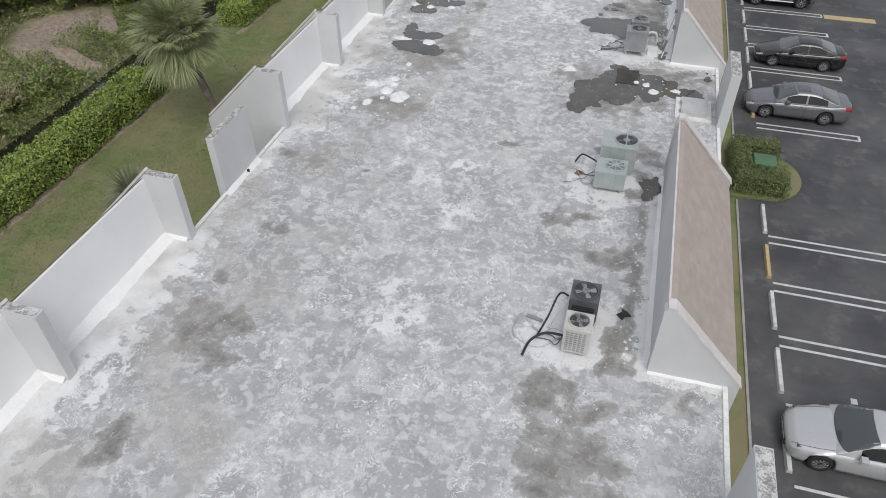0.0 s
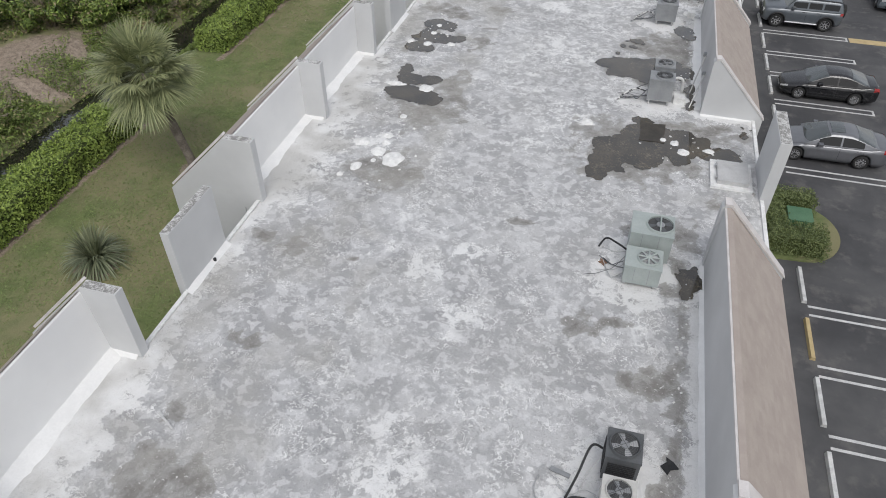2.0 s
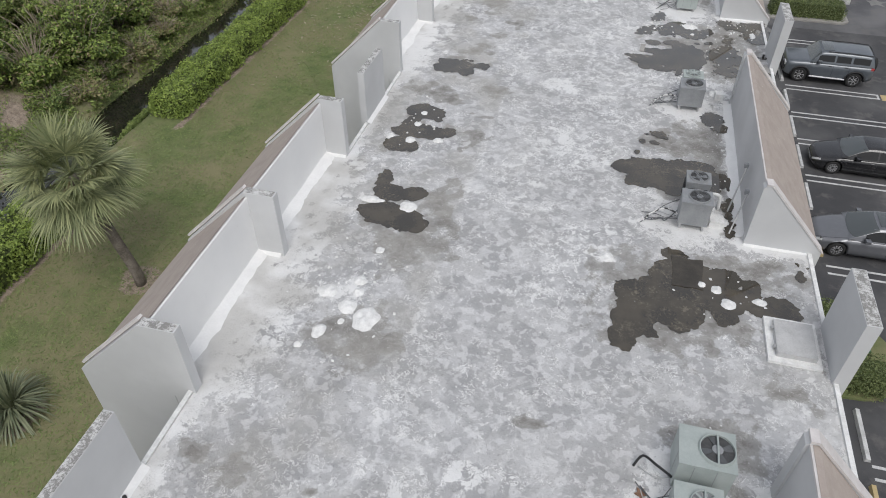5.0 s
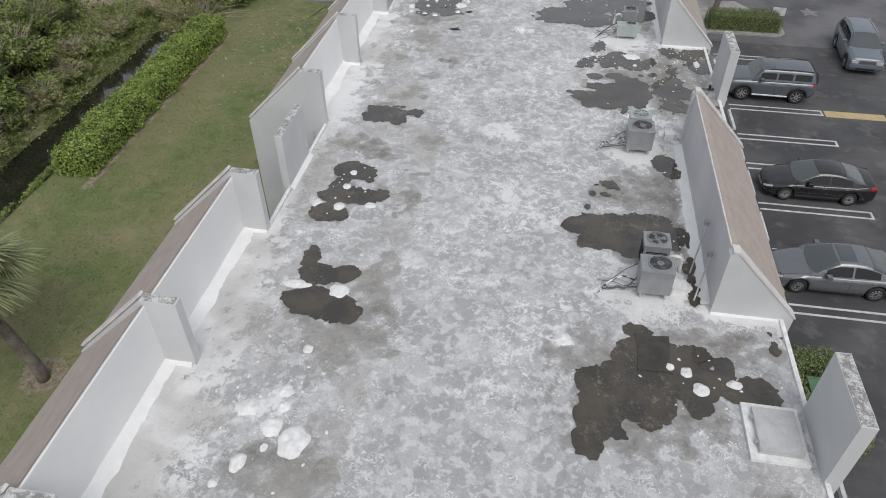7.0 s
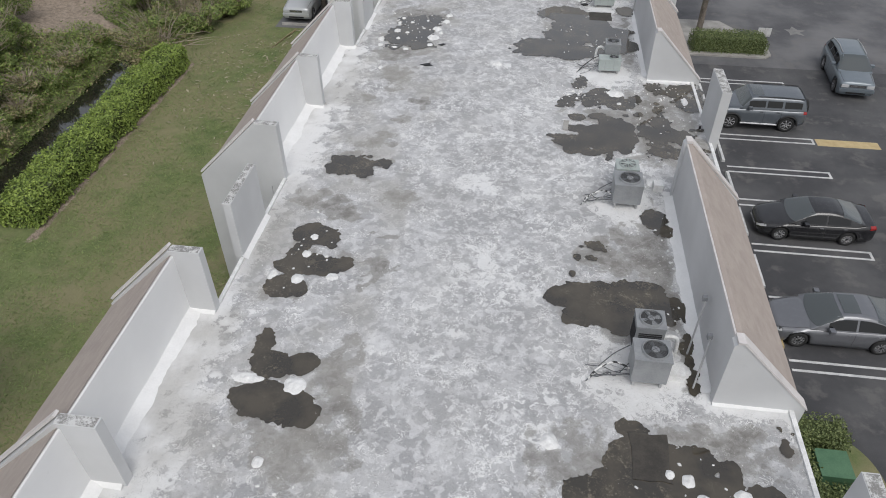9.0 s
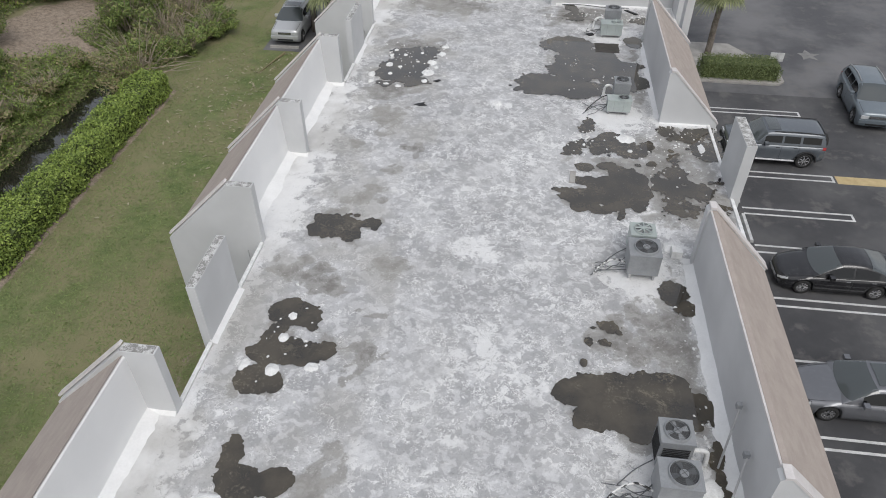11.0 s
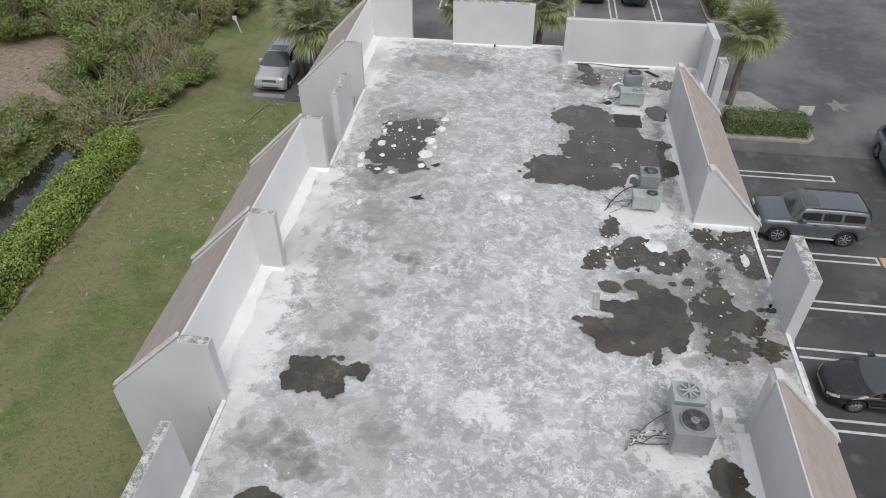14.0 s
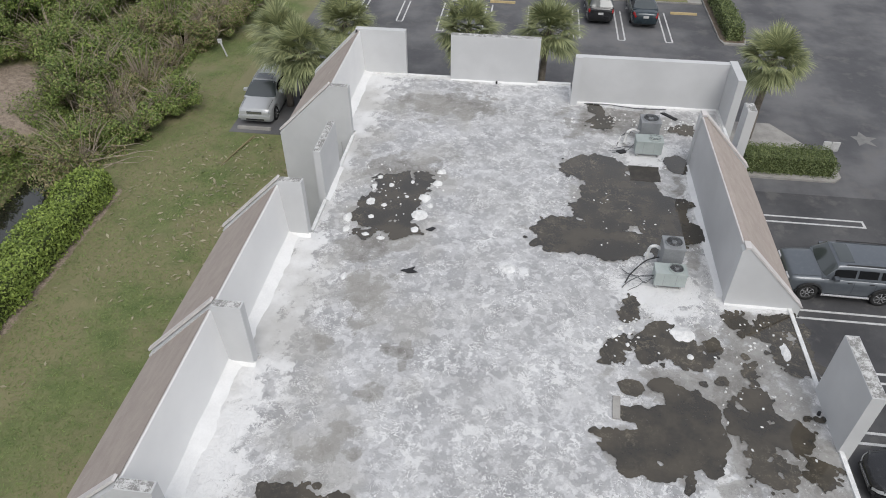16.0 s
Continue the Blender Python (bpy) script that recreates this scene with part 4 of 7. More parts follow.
PONDS = [
    ([(-0.62, 22.35, 0.6, 0.6), (-0.7, 23.0, 0.45, 0.35), (0.5, 23.0, 0.6, 0.6), (-0.28, 24.31, 0.36, 0.22), (-0.02, 23.49, 0.9, 0.69), (-1.26, 22.67, 0.46, 0.41), (-1.15, 21.85, 0.52, 0.79), (-1.39, 21.03, 0.34, 0.41), (-0.14, 22.3, 0.65, 0.71), (-0.13, 21.74, 0.31, 0.27), (-0.83, 21.36, 0.2, 0.21), (0.92, 23.68, 0.51, 0.4), (0.89, 22.25, 0.36, 0.28), (1.6, 23.4, 0.24, 0.4), (2.23, 22.82, 0.49, 0.44), (1.13, 22.96, 0.37, 0.48), (1.75, 22.79, 0.41, 0.26)], 0.4),
    ([(2.85, 24.28, 0.19, 0.36)], 0.5),
    ([(-8, 24.04, 0.98, 0.54), (-7.31, 23.82, 0.41, 0.35), (-8.71, 24.12, 0.36, 0.19)], 0.35),
    ([(-8.75, 25.64, 0.25, 0.37), (-8.4, 25.02, 0.49, 0.39), (-7.66, 25.09, 0.37, 0.35)], 0.4),
    ([(-0.72, 28.24, 1.27, 0.5), (-1.69, 28.11, 0.49, 0.41), (0.13, 28.53, 0.83, 0.42), (-0.77, 27.54, 0.72, 0.42), (-0.29, 27.26, 0.43, 0.33), (0.95, 28.1, 0.37, 0.4), (0.3, 27.75, 0.7, 0.5), (-1.34, 27.54, 0.44, 0.3), (-0.69, 28.65, 0.34, 0.17), (0, 28.74, 0.31, 0.17)], 0.4),
    ([(1.27, 27.55, 0.1, 0.42), (1.27, 26.99, 0.12, 0.32)], 0.5),
    ([(-8.62, 29.73, 0.64, 0.46), (-8.09, 29.55, 0.25, 0.35), (-8.79, 29.22, 0.21, 0.25), (-8.45, 28.46, 0.73, 0.42), (-7.55, 28.57, 0.33, 0.3), (-7.96, 28.3, 0.43, 0.26), (-8.99, 28.33, 0.33, 0.29), (-8.87, 27.61, 0.54, 0.44), (-8.39, 27.47, 0.23, 0.24), (-8.94, 28.85, 0.25, 0.24)], 0.4),
    ([(-8.45, 33.29, 0.71, 0.59), (-8.01, 32.94, 0.33, 0.31), (-7.36, 33.53, 0.25, 0.27), (-8.93, 33.52, 0.25, 0.23)], 0.6),
    ([(-0.47, 37.39, 0.3, 0.23), (-0.19, 37.02, 0.34, 0.37), (0.41, 36.8, 0.36, 0.36), (0.36, 36.08, 0.37, 1.03), (-0.33, 35.97, 0.85, 0.82), (-1.35, 35.64, 0.69, 0.41), (-1.75, 35.87, 0.46, 0.2), (-1.39, 35.19, 0.28, 0.3), (-0.67, 35.02, 0.44, 0.22), (-0.23, 34.81, 0.15, 0.21), (-1.48, 36.49, 0.24, 0.18), (-1.05, 36.56, 0.22, 0.16), (-0.56, 36.57, 0.32, 0.28)], 0.45),
    ([(-1.22, 37.25, 0.3, 0.25)], 0.3),
    ([(0.49, 37.57, 0.15, 0.11)], 0.4),
    ([(0.98, 37.73, 0.13, 0.13)], 0.4),
    ([(1.1, 36.73, 0.29, 0.28), (1.58, 37.19, 0.34, 0.39), (1.36, 36.53, 0.39, 0.34), (1.59, 36.18, 0.4, 0.31), (2.18, 36.44, 0.45, 0.27), (2.33, 36.14, 0.28, 0.34), (1.42, 35.71, 0.29, 0.23), (1.71, 35.56, 0.34, 0.21), (1.43, 35.12, 0.35, 0.24), (1.75, 35, 0.3, 0.18), (2.65, 35.44, 0.33, 0.24), (2.69, 35.12, 0.28, 0.23), (2.52, 35.75, 0.19, 0.12)], 1),
    ([(-0.19, 38.72, 0.88, 0.54), (-0.73, 38.53, 0.28, 0.47), (0.31, 38.31, 0.53, 0.35), (0.89, 38.73, 0.26, 0.3), (-0.34, 39.3, 0.4, 0.25), (-0.43, 38.1, 0.17, 0.14), (-1.56, 38.25, 0.29, 0.42), (-1.32, 38.69, 0.19, 0.3), (-1.1, 39.75, 0.29, 0.32), (-0.98, 40.16, 0.15, 0.22)], 0.6),
    ([(1.64, 39.8, 0.32, 0.29), (1.97, 39.47, 0.22, 0.28), (2.78, 39.95, 0.36, 0.33), (2.38, 39.34, 0.49, 0.32), (2.67, 38.79, 0.39, 0.54), (2.81, 38.35, 0.3, 0.32), (3.17, 39.09, 0.24, 0.73), (2.28, 38.73, 0.31, 0.17), (1.71, 38.21, 0.2, 0.39)], 1),
    ([(-1.67, 46.55, 1.09, 0.8), (-0.88, 45.23, 1.34, 1.07), (-1.42, 44.12, 1.12, 0.89), (0.11, 44.32, 1, 1), (-2.61, 43.01, 1.14, 0.74), (0.46, 43.4, 0.97, 0.71), (0.94, 44.9, 0.31, 0.25), (-3.41, 43.04, 0.37, 0.24), (-2.96, 42.41, 0.84, 0.39), (-1.62, 42.59, 1.23, 0.71), (-0.4, 42.65, 0.78, 0.53)], 0.6),
    ([(1.07, 47.12, 0.41, 0.53)], 0.6),
    ([(1.62, 49.48, 0.44, 0.42)], 0.9),
    ([(-1.32, 49.8, 0.42, 0.46), (-1.49, 50.71, 0.26, 0.36)], 0.8),
    ([(-7.93, 43.92, 0.84, 1.11), (-8.59, 43.22, 0.65, 0.92), (-8.69, 42.23, 0.51, 0.32), (-8.2, 44.71, 0.74, 0.75), (-7.81, 42.53, 0.69, 0.4), (-7.4, 45.24, 0.3, 0.48)], 0.9),
    ([(0.9, 31.6, 0.39, 0.5), (1.1, 31.2, 0.27, 0.31)], 0.5),
    ([(1.3, 17.0, 0.28, 0.42), (1.2, 16.5, 0.2, 0.25)], 0.5),
    ([(1.15, 26.0, 0.12, 0.6)], 0.5),
    ([(2.75, 36.85, 0.35, 0.14)], 0.6),
    ([(-1.2, 30.13, 0.11, 0.09)], 0.6), ([(-0.86, 30.23, 0.17, 0.08)], 0.6), ([(-1.35, 29.66, 0.12, 0.09)], 0.6), ([(-0.98, 29.66, 0.17, 0.07)], 0.6), ([(-1.44, 28.94, 0.06, 0.11)], 0.4),
]
make_roof()
for k, (blobs, wild) in enumerate(PONDS):
    puddle("puddle", blobs, 5.0 + 3.7 * k, "shallow dark puddle with silt and ragged edge on the white roof", wild=wild, z=ROOF + 0.006 + 0.0006 * k)


for x0, x1, y0, y1 in ((-0.33, 0.42, 23.12, 24.22), (-0.55, 0.45, 46.0, 46.9)):
    bm = bmesh.new()
    n = 9
    ring = []
    for (ax, ay), (bx, by) in (((x0, y0), (x1, y0)), ((x1, y0), (x1, y1)), ((x1, y1), (x0, y1)), ((x0, y1), (x0, y0))):
        for k in range(n):
            f = k / n
            px, py = ax + f * (bx - ax), ay + f * (by - ay)
            ring.append((px + 0.05 * noise.noise(Vector((px * 4, py * 4, 1.0))), py + 0.05 * noise.noise(Vector((px * 4, py * 4, 6.0)))))
    prism(bm, ring, "z", ROOF + 0.01, ROOF + 0.022)
    tagged(part("felt_patch", bm, BLACK_FELT), "square dark felt patch lying in a puddle", "roof patch", "felt patches on the roof")


# ---- lumps of white foam ----
def lump(x, y, rx, ry, seed):
    bm = bmesh.new()
    rings, sides = 7, 22
    h = 0.045 + 0.16 * min(rx, ry)
    rows = []
    for i in range(rings + 1):
        f = i / rings
        row = []
        for k in range(sides):
            a = k * math.tau / sides
            w = 1 + 0.26 * noise.noise(Vector((math.cos(a) * 1.7, math.sin(a) * 1.7, seed)))
            px, py = rx * f * w * math.cos(a), ry * f * w * math.sin(a)
            z = h * (1 - f * f) ** 0.8 * (1 + 0.7 * noise.noise(Vector((px * 9, py * 9, seed + 4))))
            row.append(bm.verts.new((x + px, y + py, ROOF - 0.012 + z)))
            if i == 0:
                break
        rows.append(row)
    for k in range(sides):
        bm.faces.new((rows[0][0], rows[1][k], rows[1][(k + 1) % sides]))
    for a, b in zip(rows[1:], rows[2:]):
        for k in range(sides):
            bm.faces.new((a[k], b[k], b[(k + 1) % sides], a[(k + 1) % sides]))
    return tagged(part("foam_lump", bm, FOAM, smooth=True), "rounded white lump of roofing foam", "foam lump", "foam lumps on the roof")


for k, v in enumerate(LUMPS_NEAR + LUMPS_FAR):
    lump(*v, 1.3 * k)


def crumbs():
    """Small scraps of white coating and foam strewn round the ponds."""
    rng = np.random.default_rng(31)
    verts, faces = [], []
    fields = ((-8.3, 44.2, 1.5, 1.9, 60), (-1.3, 39.1, 0.6, 0.7, 40), (1.6, 39.4, 1.2, 0.9, 45), (1.9, 37.2, 1.0, 1.6, 30), (1.6, 49.8, 0.9, 0.7, 45), (-0.9, 50.0, 1.8, 0.7, 40),
              (1.2, 23.0, 1.2, 0.7, 16), (-8.4, 28.6, 1.0, 1.5, 22), (-7.9, 21.0, 1.2, 1.8, 30), (-0.6, 43.6, 2.0, 2.2, 30), (1.2, 44.0, 0.2, 3.0, 22), (1.15, 29.0, 0.2, 3.6, 28), (1.1, 14.0, 0.25, 3.5, 30))
    for cx, cy, sx, sy, n in fields:
        for _ in range(n):
            x, y = cx + rng.normal(0, sx * 0.55), cy + rng.normal(0, sy * 0.55)
            if x > 1.3 and any(a - 0.2 < y < b + 0.2 for a, b in BAYS_EAST):
                continue
            if x > 2.95 or x < -10.2 or y > 51.0:
                continue
            r, h, a0 = rng.uniform(0.012, 0.05), rng.uniform(0.004, 0.018), rng.uniform(0, 6)
            k = len(verts)
            for z, f in ((ROOF - 0.004, 1.0), (ROOF + 0.012 + h, 0.6)):
                for q in range(6):
                    rr = r * f * (0.7 + 0.6 * math.sin(q * 2.1 + a0) ** 2)
                    verts.append((x + rr * math.cos(a0 + q * math.tau / 6), y + rr * math.sin(a0 + q * math.tau / 6), z))
            faces += [(k + q, k + (q + 1) % 6, k + 6 + (q + 1) % 6, k + 6 + q) for q in range(6)]
            faces += [(k + 6, k + 7, k + 8, k + 9), (k + 6, k + 9, k + 10, k + 11)]
    tagged(quick("foam_crumbs", np.array(verts), np.array(faces), FOAM), "small white scraps of foam and coating strewn on the roof", "debris", kind="stuff")


crumbs()


# ---- condensing units ----
def fan(bm_ring, parent, r, x, y, z, blades, guard, hub):
    """A fan over a flat disc that stands for its well: rim, blades and hub, with a bar or a wire guard over it."""
    # no hole is cut: the disc's dark colour paints the shade, star units stay grey
    well = bmesh.new()
    lathe(well, [(r * 0.98, 0.0), (r * 0.98, 0.004), (r * 0.6, 0.006), (0.001, 0.006)], 28, (x, y, z))
    opening = part("fan_well", well, SHADE if guard != "star" else GREY_METAL, parent, "round flat disc in place of the fan opening")
    rim = bmesh.new()
    lathe(rim, [(r * 0.97, 0.003), (r * 0.985, 0.05), (r * 1.04, 0.052), (r * 1.10, 0.003), (r * 0.97, 0.003)], 28, (x, y, z))
    part("fan_rim", rim, bm_ring, opening)
    for k in range(blades):
        bm = bmesh.new()
        a = k * math.tau / blades + 0.4
        w = 0.62
        p = [(0.24, -w * 0.35), (0.6, -w * 0.6), (0.92, -w * 0.5), (0.93, w * 0.35), (0.6, w * 0.42), (0.24, w * 0.35)]
        v = [(x + r * u * math.cos(a + q), y + r * u * math.sin(a + q), z + 0.018 + 0.03 * q) for u, q in p]
        n = len(v)
        grow(bm, v + [(c[0], c[1], c[2] - 0.004) for c in v], [tuple(range(n)), tuple(range(2 * n - 1, n - 1, -1))] + [(q, q + n, (q + 1) % n + n, (q + 1) % n) for q in range(n)])
        part("fan_blade", bm, hub, opening)
    bm = bmesh.new()
    lathe(bm, [(r * 0.32, 0.006), (r * 0.32, 0.034), (r * 0.25, 0.04), (0.001, 0.042)], 18, (x, y, z))
    part("fan_hub", bm, GREY_METAL, opening)
    bm = bmesh.new()
    if guard == "bar":
        tube(bm, [(x, y - r, z + 0.052), (x, y, z + 0.07), (x, y + r, z + 0.052)], 0.02, 8)
    elif guard == "star":
        for k in range(8):
            a = k * math.tau / 8
            tube(bm, [(x, y, z + 0.056), (x + r * math.cos(a), y + r * math.sin(a), z + 0.05)], 0.022, 6)
        lathe(bm, [(0.30 * r, 0.045), (0.30 * r, 0.06), (0.001, 0.066)], 18, (x, y, z))
    else:
        for f in (0.38, 0.55, 0.72, 0.88):
            ring = [(x + r * f * math.cos(k * math.tau / 24), y + r * f * math.sin(k * math.tau / 24), z + 0.056) for k in range(25)]
            tube(bm, ring, 0.0025, 4)
        for k in range(4):
            a = k * math.tau / 4 + 0.6
            tube(bm, [(x, y, z + 0.06), (x + r * math.cos(a), y + r * math.sin(a), z + 0.052)], 0.006, 4)
    part("fan_guard", bm, bm_ring if guard != "wire" else DARK_METAL, opening)


def condenser(x0, x1, y0, y1, low, high, metal, label, guard="wire", grille="none", offset=0.0, size=0.4, hub=None, rim=None):
    """An outdoor air-conditioning unit on a small frame, with its fan on top."""
    unit = thing("air_conditioner", label, "air conditioner", "condensing units on the roof", pose((x0 + x1) / 2, (y0 + y1) / 2, ROOF))
    w, d = (x1 - x0) / 2, (y1 - y0) / 2
    r = min(w, d) * 2 * size
    bm = bmesh.new()
    box(bm, -w, w, -d, d, low, high - 0.05)
    soften(bm, 0.03, 3)
    body = part("cabinet", bm, metal, unit)
    bm = bmesh.new()
    box(bm, -w - 0.012, w + 0.012, -d - 0.012, d + 0.012, high - 0.05, high)
    soften(bm, 0.02, 2)
    part("top_panel", bm, rim or metal, unit)
    fan(rim or metal, unit, r, offset, 0, high + 0.002, 4 if guard != "star" else 5, guard, hub or (DARK_METAL if guard != "star" else STEEL))
    # coil grilles on the near and far faces and the two sides
    if grille == "louvre":
        for side in (-1, 1):
            bm = bmesh.new()
            n = int((high - low - 0.2) / 0.055)
            for k in range(n):
                z = low + 0.08 + k * 0.055
                box(bm, -w + 0.06, w - 0.06, side * d - 0.014, side * d + 0.014, z, z + 0.026)
            part("louvre", bm, BLACK, body, "dark horizontal slots")
            bm = bmesh.new()
            for k in range(n):
                z = low + 0.08 + k * 0.055
                box(bm, side * w - 0.014, side * w + 0.014, -d + 0.06, d - 0.06, z, z + 0.026)
            part("louvre", bm, BLACK, body, "dark horizontal slots")
    elif grille == "grid":
        for side in (-1, 1):
            bm = bmesh.new()
            for k in range(9):
                z = low + 0.06 + k * 0.066
                for c in range(5):
                    a = -w + 0.06 + c * (2 * w - 0.12) / 5
                    box(bm, a, a + (2 * w - 0.12) / 5 - 0.025, side * d - 0.008, side * d + 0.008, z, z + 0.036)
            part("coil_grille", bm, GREY_METAL, body, "rows of small grille slots")
    elif grille == "seam":
        bm = bmesh.new()
        for a in (-w * 0.45, w * 0.35):
            box(bm, a, a + 0.012, -d - 0.004, -d + 0.01, low + 0.03, high - 0.06)
        box(bm, -w - 0.004, -w + 0.01, -d * 0.3, -d * 0.27, low + 0.03, high - 0.06)
        part("seam", bm, GREY_METAL, body)
    # the stand
    for sx in (-1, 1):
        for sy in (-1, 1):
            bm = bmesh.new()
            box(bm, sx * (w - 0.09) - 0.025, sx * (w - 0.09) + 0.025, sy * (d - 0.08) - 0.025, sy * (d - 0.08) + 0.025, 0, low + 0.01)
            part("leg", bm, STEEL, unit)
    for sy in (-1, 1):
        bm = bmesh.new()
        box(bm, -w + 0.02, w - 0.02, sy * (d - 0.08) - 0.03, sy * (d - 0.08) + 0.03, low - 0.05, low - 0.005)
        part("stand_rail", bm, STEEL, unit)
    return unit


condenser(-0.3, 0.27, 10.2, 10.74, 0.1, 0.82, BEIGE_METAL, "beige metal air conditioner with grille front and top fan", "wire", "grid", hub=GREY_METAL)
condenser(-0.3, 0.32, 11.1, 11.72, 0.1, 0.83, DARK_METAL, "dark grey louvred air conditioner with top fan", "wire", "louvre", hub=STEEL, size=0.42)
condenser(-0.34, 0.5, 16.45, 17.18, 0.12, 0.66, GREEN_METAL, "low pale green air conditioner with star-shaped fan guard", "star", "seam", offset=0.1, size=0.34)
condenser(-0.31, 0.69, 17.4, 18.25, 0.1, 0.92, GREEN_METAL, "large pale green air conditioner with barred round flat disc in place of the fan opening", "bar", "seam", offset=0.17, size=0.37)
condenser(-0.26, 0.52, 25.42, 26.05, 0.2, 0.93, GREY_METAL, "grey metal air conditioner with large round fan on a steel stand", "wire", "none", offset=0.05, size=0.43)
condenser(-0.14, 0.5, 26.4, 26.98, 0.12, 0.92, GREY_METAL, "grey air conditioner with louvred sides and pale fan", "wire", "louvre", hub=GREY_METAL, size=0.42)
condenser(-0.3, 0.5, 32.02, 32.75, 0.2, 0.85, GREY_METAL, "grey metal air conditioner on a stand ringed by white coating", "wire", "none", offset=0.03, size=0.4)
condenser(-0.2, 0.45, 32.9, 33.45, 0.12, 0.82, GREEN_METAL, "pale green air conditioner with star-shaped fan guard", "star", "none", size=0.42)
condenser(-0.37, 0.46, 40.78, 41.22, 0.14, 0.58, GREEN_METAL, "low pale green air conditioner with offset fan on a stand", "wire", "seam", offset=0.14, size=0.42)
condenser(-0.13, 0.43, 41.45, 42.03, 0.1, 0.9, GREY_METAL, "square grey air conditioner with top fan", "wire", "none", size=0.4)
condenser(-0.3, 0.6, 47.5, 48.0, 0.14, 0.62, GREEN_METAL, "low pale green air conditioner with star fan guard on stand", "star", "seam", offset=0.18, size=0.4)
condenser(-0.1, 0.55, 48.3, 48.9, 0.1, 0.9, GREY_METAL, "grey metal air conditioner with large dark fan opening", "wire", "none", size=0.44)


def hose(points, radius, material, label):
    """A line from a unit to the roof, hanging in a soft bow."""
    cu = bmesh.new()
    pts = [Vector(p) for p in points]
    smooth_pts = []
    for i in range(len(pts) - 1):
        p0, p1, p2, p3 = pts[max(i - 1, 0)], pts[i], pts[i + 1], pts[min(i + 2, len(pts) - 1)]
        for k in range(6):
            t = k / 6
            smooth_pts.append(0.5 * (2 * p1 + (p2 - p0) * t + (2 * p0 - 5 * p1 + 4 * p2 - p3) * t * t + (3 * p1 - p0 - 3 * p2 + p3) * t ** 3))
    smooth_pts.append(pts[-1])
    tube(cu, smooth_pts, radius, 7)
    return tagged(part("hose", cu, material, smooth=True), label, "hose", "lines of the condensing units")


R = ROOF
BLACKHOSE = "black insulated refrigerant hose lying on the roof"
THIN = "thin grey conduit running from the unit to the roof"
WHITEHOSE = "black refrigerant line with peeling white coating"
hose([(-0.29, 10.50, R + 0.25), (-0.69, 10.52, R + 0.2), (-0.99, 10.30, R + 0.1), (-1.09, 9.90, R + 0.03)], 0.03, BLACK, BLACKHOSE)
hose([(-0.35, 11.40, R + 0.6), (-0.56, 11.35, R + 0.66), (-0.72, 10.90, R + 0.3), (-0.89, 10.45, R + 0.06)], 0.024, BLACK, BLACKHOSE)
hose([(-0.35, 11.25, R + 0.5), (-0.54, 11.00, R + 0.3), (-0.66, 10.70, R + 0.06)], 0.01, STEEL, THIN)
hose([(-0.29, 10.65, R + 0.2), (-0.54, 10.75, R + 0.14), (-0.79, 10.65, R + 0.05), (-1.04, 10.80, R + 0.04)], 0.01, STEEL, THIN)
hose([(-1.39, 10.90, R + 0.03), (-1.44, 10.60, R + 0.05), (-1.34, 10.35, R + 0.03)], 0.012, STEEL, THIN)
hose([(-0.31, 17.5, R + 0.25), (-0.6, 17.65, R + 0.3), (-0.85, 17.85, R + 0.22), (-1.0, 17.7, R + 0.03)], 0.026, BLACK, BLACKHOSE)
hose([(-0.31, 17.55, R + 0.15), (-0.6, 17.5, R + 0.12), (-0.9, 17.7, R + 0.05)], 0.01, STEEL, THIN)
hose([(-0.34, 16.8, R + 0.25), (-0.6, 16.95, R + 0.15), (-0.85, 17.3, R + 0.03)], 0.013, DARK_METAL, THIN)
hose([(-0.34, 16.7, R + 0.18), (-0.6, 16.6, R + 0.1), (-0.72, 16.85, R + 0.05), (-0.85, 17.25, R + 0.03)], 0.012, STEEL, THIN)
for dx, y in ((0.0, 25.7), (0.05, 32.3)):
    hose([(-0.26 + dx, y, R + 0.3), (-0.6, y + 0.1, R + 0.35), (-0.95, y, R + 0.2), (-1.15, y - 0.2, R + 0.03)], 0.024, TAPED, WHITEHOSE)
    hose([(-0.26 + dx, y - 0.1, R + 0.22), (-0.65, y - 0.12, R + 0.16), (-1.0, y - 0.1, R + 0.08), (-1.2, y - 0.25, R + 0.03)], 0.015, DARK_METAL, THIN)
    hose([(-0.2, y + 0.7, R + 0.3), (-0.55, y + 0.5, R + 0.2), (-0.9, y + 0.2, R + 0.06)], 0.012, DARK_METAL, THIN)
hose([(-0.37, 41.0, R + 0.3), (-0.7, 41.0, R + 0.24), (-1.0, 40.9, R + 0.1), (-1.2, 40.7, R + 0.03)], 0.014, DARK_METAL, THIN)
hose([(-0.13, 41.8, R + 0.3), (-0.5, 41.7, R + 0.2), (-0.9, 41.3, R + 0.05), (-1.1, 40.9, R + 0.03)], 0.018, BLACK, BLACKHOSE)
hose([(-0.1, 48.6, R + 0.3), (-0.35, 48.6, R + 0.34), (-0.7, 48.4, R + 0.26), (-0.85, 48.1, R + 0.03)], 0.024, TAPED, WHITEHOSE)
hose([(-0.3, 47.8, R + 0.25), (-0.6, 47.8, R + 0.2), (-0.95, 47.9, R + 0.04)], 0.014, DARK_METAL, THIN)
hose([(-1.9, 51.1, R + 0.02), (-1.0, 51.05, R + 0.06), (0.0, 50.95, R + 0.03), (1.2, 50.98, R + 0.03)], 0.018, DARK_METAL, "dark loose cable lying along the parapet foot")

